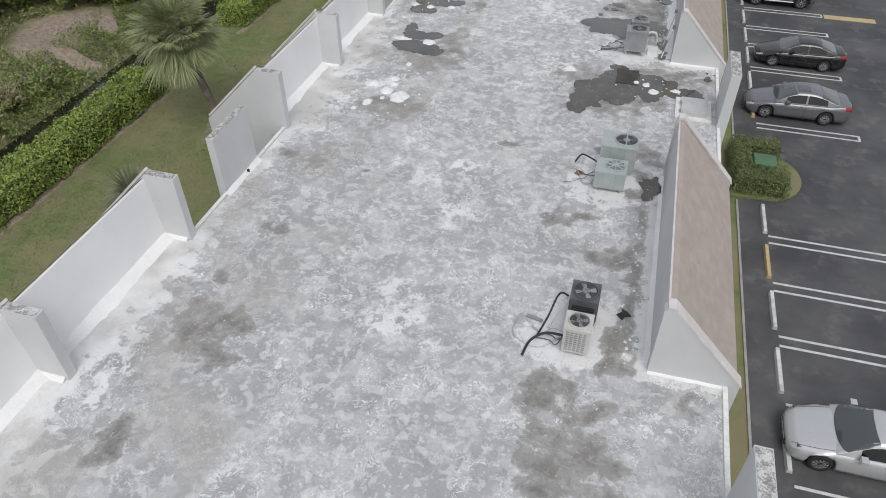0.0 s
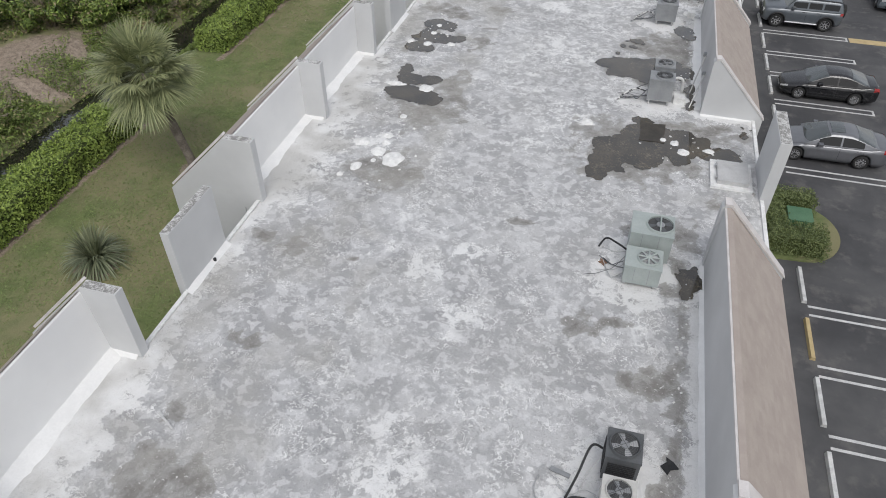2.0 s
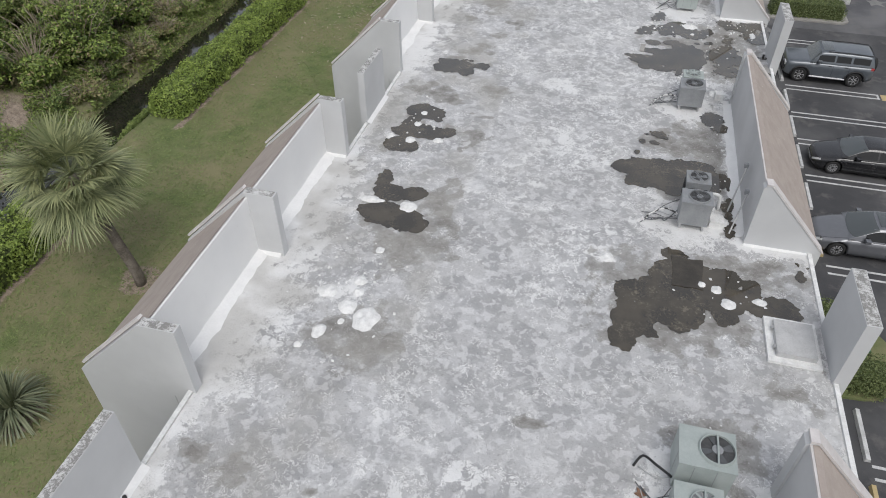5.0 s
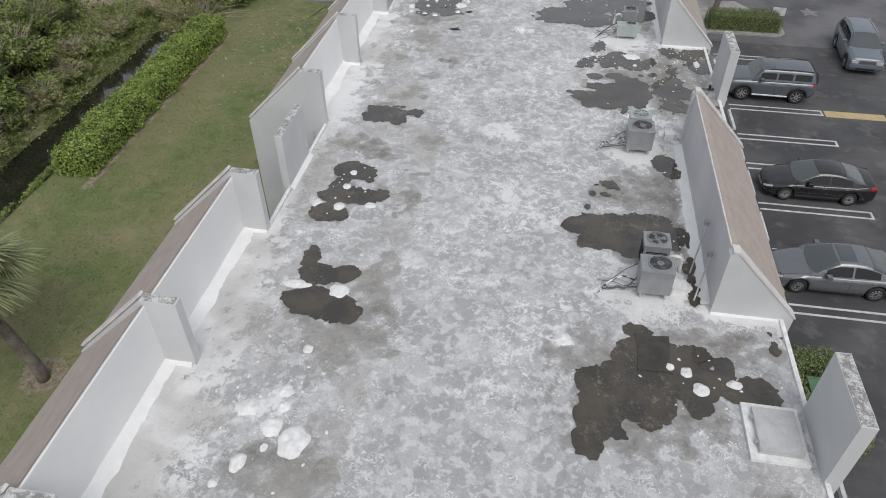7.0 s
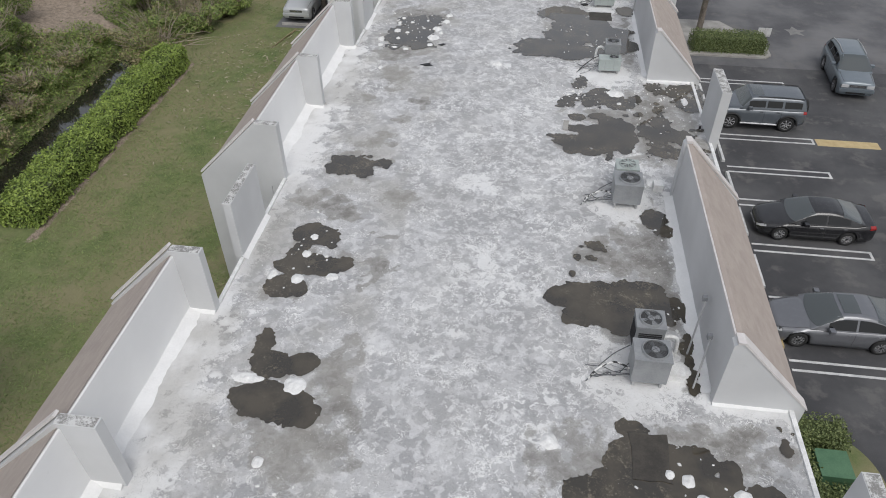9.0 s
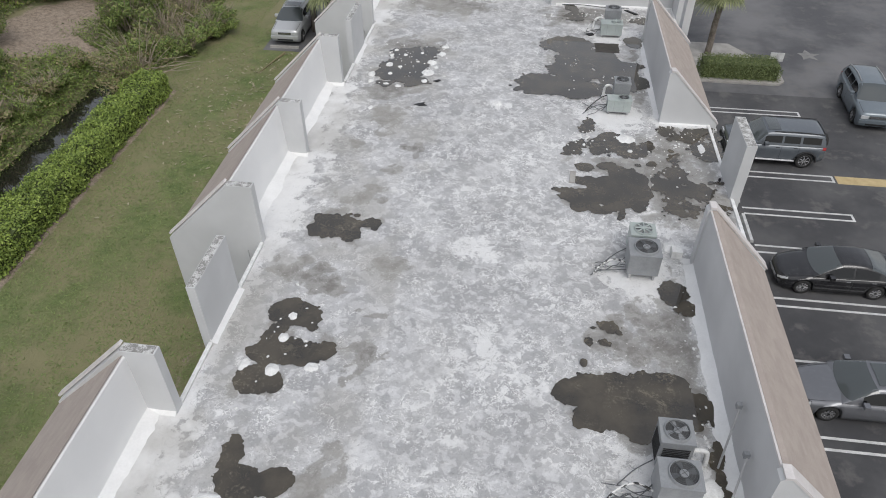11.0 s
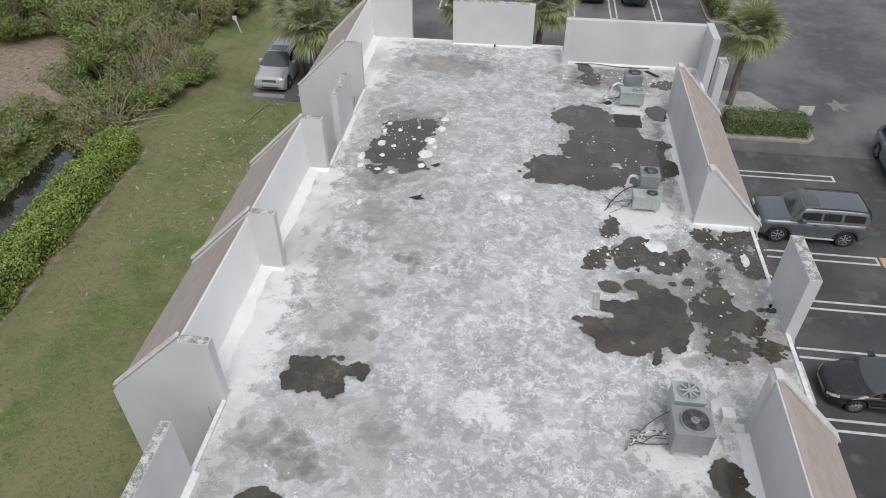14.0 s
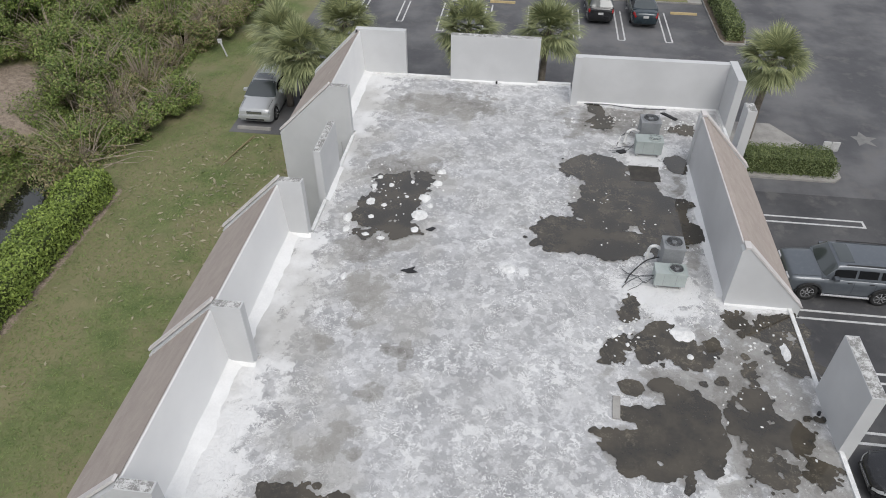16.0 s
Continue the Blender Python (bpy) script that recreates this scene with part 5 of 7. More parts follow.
hose([(-0.1, 41.9, R + 0.5), (-0.26, 41.93, R + 0.58), (-0.4, 41.95, R + 0.5), (-0.43, 41.95, R + 0.25), (-0.43, 41.95, R)], 0.048, FOAM, "thick white coated pipe elbow beside a unit")
hose([(-0.1, 48.5, R + 0.42), (-0.32, 48.5, R + 0.5), (-0.52, 48.45, R + 0.38), (-0.58, 48.35, R + 0.02)], 0.045, FOAM, "white coated curved pipe beside a unit")
hose([(0.52, 26.6, R + 0.45), (0.72, 26.6, R + 0.5), (0.86, 26.6, R + 0.4), (0.9, 26.6, R)], 0.05, FOAM, "white coated pipe elbow beside a unit")
tangle = random.Random(12)
for x, y, n in ((-0.28, 10.5, 3), (-0.32, 17.0, 3), (-0.28, 25.7, 5), (-0.32, 32.4, 5), (-0.38, 41.0, 5), (-0.32, 47.8, 3)):
    for k in range(n):
        a = tangle.uniform(-0.35, 0.5)
        pts, px, py, pz = [(x, y + tangle.uniform(-0.2, 0.3), R + tangle.uniform(0.12, 0.35))], x, y, 0.25
        for q in range(4):
            px -= tangle.uniform(0.12, 0.26)
            py += tangle.uniform(-0.16, 0.16) + 0.1 * a
            pz *= 0.5
            pts.append((px, py, R + 0.02 + pz * tangle.uniform(0.2, 0.9)))
        dark = k % 2 == 0
        hose(pts, tangle.uniform(0.007, 0.013), DARK_METAL if dark else STEEL, "thin dark wire looping over the roof" if dark else THIN)

# pitch pockets and pipes
bm = bmesh.new()
box(bm, 0.62, 0.98, 25.72, 26.08, ROOF - 0.01, ROOF + 0.2)
soften(bm, 0.04, 3)
tagged(part("pitch_pocket", bm, FOAM), "small white coated box beside the units", "vent box")
bm = bmesh.new()
box(bm, 1.0, 1.28, 33.05, 33.35, ROOF - 0.01, ROOF + 0.22)
soften(bm, 0.05, 3)
tagged(part("pitch_pocket", bm, FOAM), "small white coated box at the parapet foot", "vent box")
for y, h in ((26.9, 1.1), (25.9, 0.9)):
    pole = thing("vent_pipe", "thin grey conduit leaning against the parapet", "pipe", "conduits by the parapet")
    bm = bmesh.new()
    tube(bm, [(1.15, y - 0.35, ROOF + 0.0), (1.44, y + 0.4, ROOF + h)], 0.022, 8)
    part("pipe", bm, STEEL, pole)
    bm = bmesh.new()
    box(bm, 1.36, 1.47, y + 0.36, y + 0.46, ROOF + h - 0.04, ROOF + h + 0.08)
    soften(bm, 0.01, 1)
    part("junction_box", bm, GREY_METAL, pole)

# roof hatch
hatch = thing("roof_hatch", "closed pale grey metal roof hatch in a white coated surround", "hatch")
bm = bmesh.new()
box(bm, 1.78, 2.92, 21.12, 22.52, ROOF - 0.01, ROOF + 0.07)
soften(bm, 0.03, 2)
part("surround", bm, FOAM, hatch, "thick white coated surround")
bm = bmesh.new()
box(bm, 1.95, 2.8, 21.28, 22.34, ROOF + 0.06, ROOF + 0.2)
soften(bm, 0.025, 2)
part("lid", bm, mottled("hatch_metal", (0.40, 0.40, 0.40), (0.56, 0.56, 0.56), 3, 30, 0.6, 0.1), hatch)
for y in (21.5, 22.1):
    bm = bmesh.new()
    box(bm, 1.9, 1.98, y - 0.05, y + 0.05, ROOF + 0.1, ROOF + 0.18)
    part("hinge", bm, STEEL, hatch)

# odds and ends on the roof
def scrap(name, outline, z, thick, material, label, category):
    bm = bmesh.new()
    prism(bm, outline, "z", z, z + thick)
    return tagged(part(name, bm, material), label, category)


scrap("debris", [(0.78, 11.7), (0.9, 11.82), (0.88, 11.92), (1.02, 11.84), (1.12, 11.72), (0.97, 11.66), (0.92, 11.54)], ROOF + 0.008, 0.02, BLACK, "torn scrap of black roofing felt", "debris")
scrap("board", [(-1.22, 11.06), (-0.84, 10.98), (-0.82, 11.06), (-1.2, 11.15)], ROOF + 0.008, 0.04, GREY_METAL, "short grey weathered board on the roof", "board")
scrap("stick", [(-8.99, 10.2), (-8.54, 9.95), (-8.52, 9.98), (-8.97, 10.24)], ROOF + 0.008, 0.03, LINE, "pale bare stick lying on the roof", "stick")
scrap("debris", [(-0.95, 17.12), (-0.89, 17.16), (-0.91, 17.26), (-0.83, 17.2), (-0.77, 17.27), (-0.78, 17.17), (-0.7, 17.14), (-0.79, 17.1), (-0.8, 17.01), (-0.86, 17.08)], ROOF + 0.008, 0.03, mottled("rust", (0.12, 0.06, 0.035), (0.30, 0.19, 0.13), 14, 50, 0.9, 0.5), "small heap of rusty brown debris", "debris")
scrap("debris", [(-0.9, 47.75), (-0.6, 47.85), (-0.55, 47.7), (-0.75, 47.6)], ROOF + 0.008, 0.05, BLACK, "dark heap of roofing scrap", "debris")
scrap("board", [(-1.72, 36.3), (-1.55, 36.3), (-1.5, 36.95), (-1.68, 36.95)], ROOF + 0.008, 0.02, CONCRETE, "short grey weathered board at a puddle", "board")
scrap("debris", [(0.95, 50.7), (1.45, 50.2), (1.55, 50.3), (1.1, 50.75)], ROOF + 0.008, 0.03, BLACK, "dark strip of loose roofing felt", "debris")
scrap("debris", [(-7.35, 40.65), (-7.1, 40.55), (-6.85, 40.62), (-7.0, 40.72), (-6.95, 40.85), (-7.12, 40.75)], ROOF + 0.008, 0.02, BLACK, "dark torn scrap of felt", "debris")
scrap("debris", [(-6.9, 42.55), (-6.7, 42.7), (-6.6, 42.66), (-6.72, 42.5)], ROOF + 0.008, 0.02, BLACK, "small dark scrap of felt", "debris")
for x, y in ((-10.2, 14.6), (2.95, 37.0), (-5.4, 52.4)):
    bm = bmesh.new()
    tube(bm, [(x, y, ROOF - 0.01), (x, y, ROOF + 0.09)], 0.04, 10)
    tagged(part("vent_stub", bm, BLACK), "short dark pipe stub on the roof edge", "pipe", "pipe stubs")


# ---- cars ----
def vehicle(kind, body_paint, label, at, rim=None, sunroof=False, scale=1.0):
    """A car with its nose at x = 0, looking along -x: lower body with wheel arches, cabin, glass, lights, wheels."""
    spec = {
        "sedan": dict(L=4.85, W=0.91, r=0.33, axles=(0.95, 3.72), deck=[(0, 0.50), (0.06, 0.60), (0.25, 0.70), (0.9, 0.84), (1.35, 0.92), (2.5, 0.95), (3.9, 1.0), (4.3, 1.05), (4.7, 1.03), (4.8, 0.9), (4.85, 0.7)],
                      wide=[(0, 0.40), (0.05, 0.55), (0.14, 0.68), (0.32, 0.79), (0.8, 0.88), (1.5, 0.91), (3.9, 0.91), (4.5, 0.85), (4.78, 0.76), (4.85, 0.62)],
                      roof=[(1.2, 0.90), (1.55, 1.12), (2.0, 1.355), (2.25, 1.43), (2.7, 1.455), (3.1, 1.44), (3.45, 1.36), (4.25, 1.06)], shield=(1.24, 2.12), back=(3.36, 4.18), side=((1.78, 2.66), (2.74, 3.62)), tumble=0.5),
        "suv": dict(L=4.6, W=0.91, r=0.36, axles=(0.86, 3.56), deck=[(0, 0.66), (0.03, 0.86), (0.12, 0.95), (0.9, 1.03), (1.25, 1.07), (2.5, 1.09), (4.3, 1.12), (4.52, 1.1), (4.58, 0.9), (4.6, 0.7)],
                    wide=[(0, 0.76), (0.06, 0.84), (0.2, 0.885), (0.8, 0.91), (1.5, 0.91), (4.1, 0.90), (4.5, 0.84), (4.6, 0.76)],
                    roof=[(1.1, 1.04), (1.4, 1.25), (1.85, 1.58), (2.1, 1.66), (2.8, 1.70), (3.8, 1.68), (4.2, 1.60), (4.5, 1.12)], shield=(1.14, 1.98), back=(4.22, 4.46), side=((1.7, 2.55), (2.63, 3.35), (3.43, 4.1)), tumble=0.36),
        "boxy": dict(L=4.55, W=0.99, r=0.41, axles=(0.86, 3.7), deck=[(0, 0.78), (0.04, 1.02), (0.12, 1.13), (0.9, 1.19), (1.25, 1.2), (2.5, 1.2), (4.4, 1.22), (4.53, 1.2), (4.55, 0.9)],
                     wide=[(0, 0.84), (0.06, 0.92), (0.3, 0.97), (0.8, 0.99), (1.5, 0.99), (4.3, 0.98), (4.5, 0.95), (4.55, 0.9)],
                     roof=[(1.2, 1.19), (1.35, 1.37), (1.62, 1.70), (1.72, 1.77), (2.2, 1.80), (4.0, 1.79), (4.35, 1.76), (4.46, 1.5), (4.5, 1.22)], shield=(1.23, 1.66), back=(4.37, 4.49), side=((1.62, 2.42), (2.52, 3.25), (3.37, 4.22)), tumble=0.3),
    }[kind]
    car = thing("car", label, "car", "parked cars", at @ Matrix.Diagonal((scale, min(1.0, scale * 1.05), scale * 1.02, 1)))
    L, r, axles = spec["L"], spec["r"], spec["axles"]

    def lerp(table, x):
        return float(np.interp(x, [p[0] for p in table], [p[1] for p in table]))

    def hull(x):
        """Half outline of the lower body at x, from the middle of the top to the sill."""
        zt, w = lerp(spec["deck"], x), lerp(spec["wide"], x)
        sill = float(np.interp(x, [0, 0.25, L - 0.3, L], [0.30, 0.20, 0.22, 0.34]))
        if kind == "boxy":
            sill += 0.16
        for ax in axles:
            d = abs(x - ax)
            if d < r + 0.06:
                sill = max(sill, r + math.sqrt((r + 0.06) ** 2 - d * d) * 1.0)
        sill = min(sill, zt - 0.12)
        mid = (zt + sill) / 2
        return [(0, zt + 0.035), (w * 0.62, zt + 0.02), (w * 0.86, zt - 0.015), (w * 0.965, zt - 0.09), (w, min(zt - 0.2, mid + 0.12) if zt - 0.2 > sill else sill + 0.02), (w * 0.995, sill + 0.35 * (mid - sill)), (w * 0.96, sill)]

    xs = sorted(set([0, 0.03, 0.06, 0.1, 0.16, 0.25] + [round(0.3 + 0.05 * i, 3) for i in range(int((L - 0.4) / 0.05))] + [L - 0.1, L - 0.05, L - 0.02, L]))
    bm = bmesh.new()
    rows = []
    for x in xs:
        h = hull(x)
        ring = [(y, z) for y, z in h] + [(-y, z) for y, z in h[:0:-1]]
        rows.append([bm.verts.new((x, y, z)) for y, z in ring])
    n = len(rows[0])
    for a, b in zip(rows, rows[1:]):
        for k in range(n):
            bm.faces.new((a[k], a[(k + 1) % n], b[(k + 1) % n], b[k]))
    bm.faces.new(rows[0])
    bm.faces.new(rows[-1][::-1])
    body = part("body", bm, body_paint, car, smooth=True)
    bm = bmesh.new()
    box(bm, 0.25, L - 0.25, -spec["W"] * 0.78, spec["W"] * 0.78, 0.19 if kind != "boxy" else 0.32, 0.7)
    part("underbody", bm, SHADE, car)

    x_a, x_b = spec["roof"][0][0], spec["roof"][-1][0]
    top = max(p[1] for p in spec["roof"])

    def cabin(x, s):
        """A point of the cabin: s runs from the belt on one side (-1) over the roof (0) to the other (1)."""
        zb = lerp(spec["deck"], x) - 0.02
        zc = max(lerp(spec["roof"], x), zb + 0.02)
        h = zc - zb
        wb = lerp(spec["wide"], x) * 0.945
        wt = wb - spec["tumble"] * h
        pts = [(wb, zb), (wt + 0.02, zb + 0.84 * h), (wt - 0.07, zb + 0.96 * h), (wt * 0.5, zb + h), (0, zc + 0.015)]
        u = 1 - abs(s)
        y = float(np.interp(u, [0, 0.5, 0.6, 0.8, 1], [p[0] for p in pts]))
        z = float(np.interp(u, [0, 0.5, 0.6, 0.8, 1], [p[1] for p in pts]))
        return Vector((x, y if s > 0 else -y, z))

    def skin(name, x0, x1, s0, s1, material, nx=8, ns=6, out=0.008, parent=car, lab="", bow=0.0):
        core = Vector(((x_a + x_b) / 2, 0, 0.8))
        bm = bmesh.new()
        grid = []
        for i in range(nx + 1):
            line = []
            for j in range(ns + 1):
                x, s = x0 + (x1 - x0) * i / nx, s0 + (s1 - s0) * j / ns
                x += bow * (s / 0.56) ** 2 * (1 - 0.6 * (i / nx if bow > 0 else 1 - i / nx))
                p = cabin(x, s)
                line.append(bm.verts.new(p + (p - core).normalized() * out))
            grid.append(line)
        for i in range(nx):
            for j in range(ns):
                bm.faces.new((grid[i][j], grid[i + 1][j], grid[i + 1][j + 1], grid[i][j + 1]))
        return part(name, bm, material, parent, lab, smooth=True)

    skin("cabin", x_a, x_b, -1, 1, body_paint, 26, 20, 0.0)
    skin("windshield", *spec["shield"], -0.53, 0.53, GLASS, 8, 12, 0.012, bow=0.24 if kind == "sedan" else 0.1)
    skin("rear_window", *spec["back"], -0.52, 0.52, GLASS, 8, 12, 0.012, bow=-0.2 if kind == "sedan" else -0.03)
    for a, b in spec["side"]:
        for sgn in (-1, 1):
            skin("side_window", a, b, sgn * (0.95 if kind == "sedan" else 0.9), sgn * (0.56 if kind == "sedan" else 0.6), SIDE_GLASS, 8, 4, 0.012)
    if sunroof:
        m = spec["shield"][1] + 0.12
        skin("sunroof", m, m + 0.55, -0.32, 0.32, GLASS, 4, 6, 0.016)
    if kind == "boxy":
        for sgn in (-0.45, 0.45):
            bm = bmesh.new()
            tube(bm, [cabin(2.0, sgn) + Vector((0, 0, 0.05)), cabin(3.2, sgn) + Vector((0, 0, 0.06)), cabin(4.3, sgn) + Vector((0, 0, 0.05))], 0.022, 6)
            part("roof_rail", bm, BLACK, car)
        bm = bmesh.new()
        lathe(bm, [(0.1, 0), (0.36, 0.0), (0.4, 0.06), (0.4, 0.2), (0.34, 0.24), (0.001, 0.24)], 24, (L, 0, 1.0), "x")
        part("spare_wheel", bm, RUBBER, car, "spare wheel on the rear door", smooth=False)
        for sgn in (-1, 1):
            bm = bmesh.new()
            tube(bm, [(1.35, sgn * 1.02, 0.42), (3.2, sgn * 1.02, 0.42)], 0.05, 8)
            part("side_step", bm, CHROME, car, "bright tubular side step")
            for ax in axles:
                bm = bmesh.new()
                pts = [(ax + (r + 0.09) * math.cos(math.pi * k / 12), sgn * 0.99, r + (r + 0.09) * math.sin(math.pi * k / 12)) for k in range(13)]
                tube(bm, pts, 0.045, 6)
                part("wheel_flare", bm, BLACK, body)
    if kind == "suv":
        for sgn in (-0.42, 0.42):
            bm = bmesh.new()
            tube(bm, [cabin(2.1, sgn) + Vector((0, 0, 0.04)), cabin(3.0, sgn) + Vector((0, 0, 0.06)), cabin(4.1, sgn) + Vector((0, 0, 0.04))], 0.022, 6)
            part("roof_rail", bm, STEEL, car)

    def hull_point(x, u):
        h = hull(x)
        f = u * (len(h) - 1)
        k = min(int(f), len(h) - 2)
        f -= k
        return Vector((x, h[k][0] + f * (h[k + 1][0] - h[k][0]), h[k][1] + f * (h[k + 1][1] - h[k][1])))

    def lamp(name, x0, x1, u0, u1, material, out):
        for sgn in (-1, 1):
            bm = bmesh.new()
            grid = []
            for i in range(7):
                line = []
                for j in range(5):
                    p = hull_point(x0 + (x1 - x0) * i / 6, u0 + (u1 - u0) * j / 4)
                    p = p + Vector((out * 0.7, 0.012, 0.008))
                    line.append(bm.verts.new((p.x, sgn * p.y, p.z)))
                grid.append(line)
            for i in range(6):
                for j in range(4):
                    bm.faces.new((grid[i][j], grid[i + 1][j], grid[i + 1][j + 1], grid[i][j + 1]))
            part(name, bm, material, body, smooth=True)
    if kind == "sedan":
        lamp("headlight", 0.03, 0.34, 0.36, 0.52, LENS, -0.012)
    else:
        zt = lerp(spec["deck"], 0.05)
        for sgn in (-1, 1):
            bm = bmesh.new()
            box(bm, -0.025, 0.14, min(sgn * 0.45, sgn * 0.8), max(sgn * 0.45, sgn * 0.8), zt - 0.2, zt - 0.05)
            soften(bm, 0.03, 2)
            part("headlight", bm, LENS, body)
        bm = bmesh.new()
        box(bm, -0.07, 0.15, -0.86, 0.86, zt - 0.42, zt - 0.26)
        soften(bm, 0.05, 2)
        part("bumper", bm, body_paint if kind == "suv" else BLACK, body)
    lamp("taillight", L - 0.38 if kind == "sedan" else L - 0.2, L - 0.03, 0.36, 0.58, RED, 0.012)
    z = lerp(spec["deck"], 0.03)
    bm = bmesh.new()
    box(bm, -0.02, 0.1, -0.4, 0.4, z - 0.16, z - 0.04)
    soften(bm, 0.015)
    grille = part("grille", bm, BLACK, body)
    for k in range(3):
        bm = bmesh.new()
        box(bm, -0.03, 0.02, -0.39, 0.39, z - 0.145 + 0.04 * k, z - 0.13 + 0.04 * k)
        part("grille_bar", bm, CHROME, grille)
    for side in (1, -1):
        bm = bmesh.new()
        grid = [[bm.verts.new(Vector((hull_point(x, u).x, side * hull_point(x, u).y, hull_point(x, u).z)) + Vector((0, 0, 0.004))) for u in (0.30, 0.312)] for x in np.linspace(0.12, spec["roof"][0][0] - 0.04, 12)]
        for a, b in zip(grid, grid[1:]):
            bm.faces.new((a[0], b[0], b[1], a[1]) if side > 0 else (a[1], b[1], b[0], a[0]))
        part("bonnet_seam", bm, BLACK, body)
    bm = bmesh.new()
    box(bm, -0.018, 0.12, -0.48, 0.48, 0.34, 0.44)
    soften(bm, 0.015)
    part("bumper_intake", bm, BLACK, body)
    bm = bmesh.new()
    box(bm, L - 0.02, L + 0.012, -0.17, 0.17, 0.72, 0.86)
    part("number_plate", bm, LINE, body, "pale plate")
    for sgn in (-1, 1):
        p = cabin(spec["side"][0][0] + 0.05, sgn * 0.97)
        bm = bmesh.new()
        box(bm, p.x - 0.09, p.x + 0.09, p.y + sgn * 0.02 - 0.0, p.y + sgn * 0.22, p.z + 0.02, p.z + 0.15)
        soften(bm, 0.035, 2)
        part("mirror", bm, body_paint, car)
        for k, (a, b) in enumerate(spec["side"][:2]):
            h = hull(b - 0.1)
            bm = bmesh.new()
            box(bm, b - 0.22, b - 0.05, sgn * h[3][0] - 0.015 + 0.02 * sgn, sgn * h[3][0] + 0.015 + 0.02 * sgn, h[3][1] - 0.06, h[3][1] - 0.03)
            part("door_handle", bm, CHROME if kind != "boxy" else BLACK, body)
            bm = bmesh.new()
            x = b + 0.03
            hh = hull(x)
            grow(bm, [(x, sgn * (hh[3][0] + 0.003), hh[3][1]), (x + 0.012, sgn * (hh[3][0] + 0.003), hh[3][1]), (x + 0.012, sgn * (hh[4][0] + 0.004), hh[4][1]), (x, sgn * (hh[4][0] + 0.004), hh[4][1]),
                      (x + 0.012, sgn * (hh[5][0] + 0.004), hh[5][1]), (x, sgn * (hh[5][0] + 0.004), hh[5][1])], [(0, 1, 2, 3), (3, 2, 4, 5)])
            part("door_seam", bm, BLACK, body)
    for ax in axles:
        for sgn in (-1, 1):
            w = lerp(spec["wide"], ax)
            bm = bmesh.new()
            lathe(bm, [(r * 0.62, -0.2 * sgn), (r * 0.95, -0.2 * sgn), (r, -0.16 * sgn), (r, -0.04 * sgn), (r * 0.94, 0), (r * 0.68, 0.004 * sgn), (r * 0.62, -0.03 * sgn)], 28, (ax, sgn * (w - 0.015), r), "y")
            wheel = part("wheel", bm, RUBBER, car, "black tyre", smooth=True)
            bm = bmesh.new()
            lathe(bm, [(r * 0.66, -0.05 * sgn), (r * 0.66, -0.012 * sgn), (r * 0.6, -0.012 * sgn), (r * 0.58, -0.05 * sgn)], 28, (ax, sgn * (w - 0.015), r), "y")
            for k in range(7 if kind != "sedan" else 10):
                a = k * math.tau / (7 if kind != "sedan" else 10)
                c, s = math.cos(a), math.sin(a)
                y0, y1 = sgn * (w - 0.015) - 0.035 * sgn, sgn * (w - 0.015) - 0.008 * sgn
                grow(bm, [(ax + u * c - q * s, y, r + u * s + q * c) for y in (y0, y1) for u, q in ((0.03, -0.028), (r * 0.62, -0.022), (r * 0.62, 0.022), (0.03, 0.028))],
                     [(0, 1, 2, 3), (7, 6, 5, 4), (0, 4, 5, 1), (1, 5, 6, 2), (2, 6, 7, 3), (3, 7, 4, 0)])
            part("rim", bm, rim or CHROME, wheel, "bright alloy rim")
            bm = bmesh.new()
            lathe(bm, [(r * 0.6, -0.075 * sgn), (0.001, -0.07 * sgn)], 20, (ax, sgn * (w - 0.015), r), "y")
            part("brake_disc", bm, SHADE, wheel)
    return car


SILVER = paint("silver_paint", (0.52, 0.53, 0.54), 0.3, 0.3)
GUNMETAL = paint("grey_paint", (0.17, 0.175, 0.19), 0.28, 0.4)
JET = paint("black_paint", (0.012, 0.012, 0.014), 0.2)
SLATE = paint("slate_paint", (0.115, 0.13, 0.148), 0.32, 0.3, 0.7)
BLUEGREY = paint("blue_grey_paint", (0.17, 0.20, 0.225), 0.32, 0.3)
TEAL = paint("dark_teal_paint", (0.02, 0.035, 0.045), 0.25, 0.2)
vehicle("sedan", SILVER, "silver sedan parked nose-in beside the building", pose(6.1, 13.65, 0), scale=0.97)
vehicle("sedan", GUNMETAL, "dark grey sedan with sunroof, parked nose-in", pose(5.83, 33.31, 0), sunroof=True, scale=0.96)
vehicle("sedan", JET, "glossy black sedan parked nose-in", pose(6.58, 39.1, 0), scale=0.925)
vehicle("boxy", SLATE, "slate grey boxy off-road car with spare wheel", pose(6.24, 47.95, 0, 0, 0, -0.5), rim=CHROME, scale=0.94, sunroof=True)
vehicle("suv", SILVER, "silver SUV parked at the end of the lawn", pose(-18.1, 57.0, 0, 0, 0, 90), sunroof=True)
vehicle("suv", JET, "dark car parked beside the silver SUV", pose(-15.3, 58.6, 0, 0, 0, 90))
vehicle("suv", BLUEGREY, "blue-grey SUV in the driving lane of the car park", pose(14.1, 50.8, 0, 0, 0, 86))
vehicle("suv", JET, "black SUV parked in the rear lot", pose(0.5, 77.4, 0, 0, 0, -90))
vehicle("sedan", TEAL, "dark teal sedan parked in the rear lot", pose(3.45, 77.4, 0, 0, 0, -90))

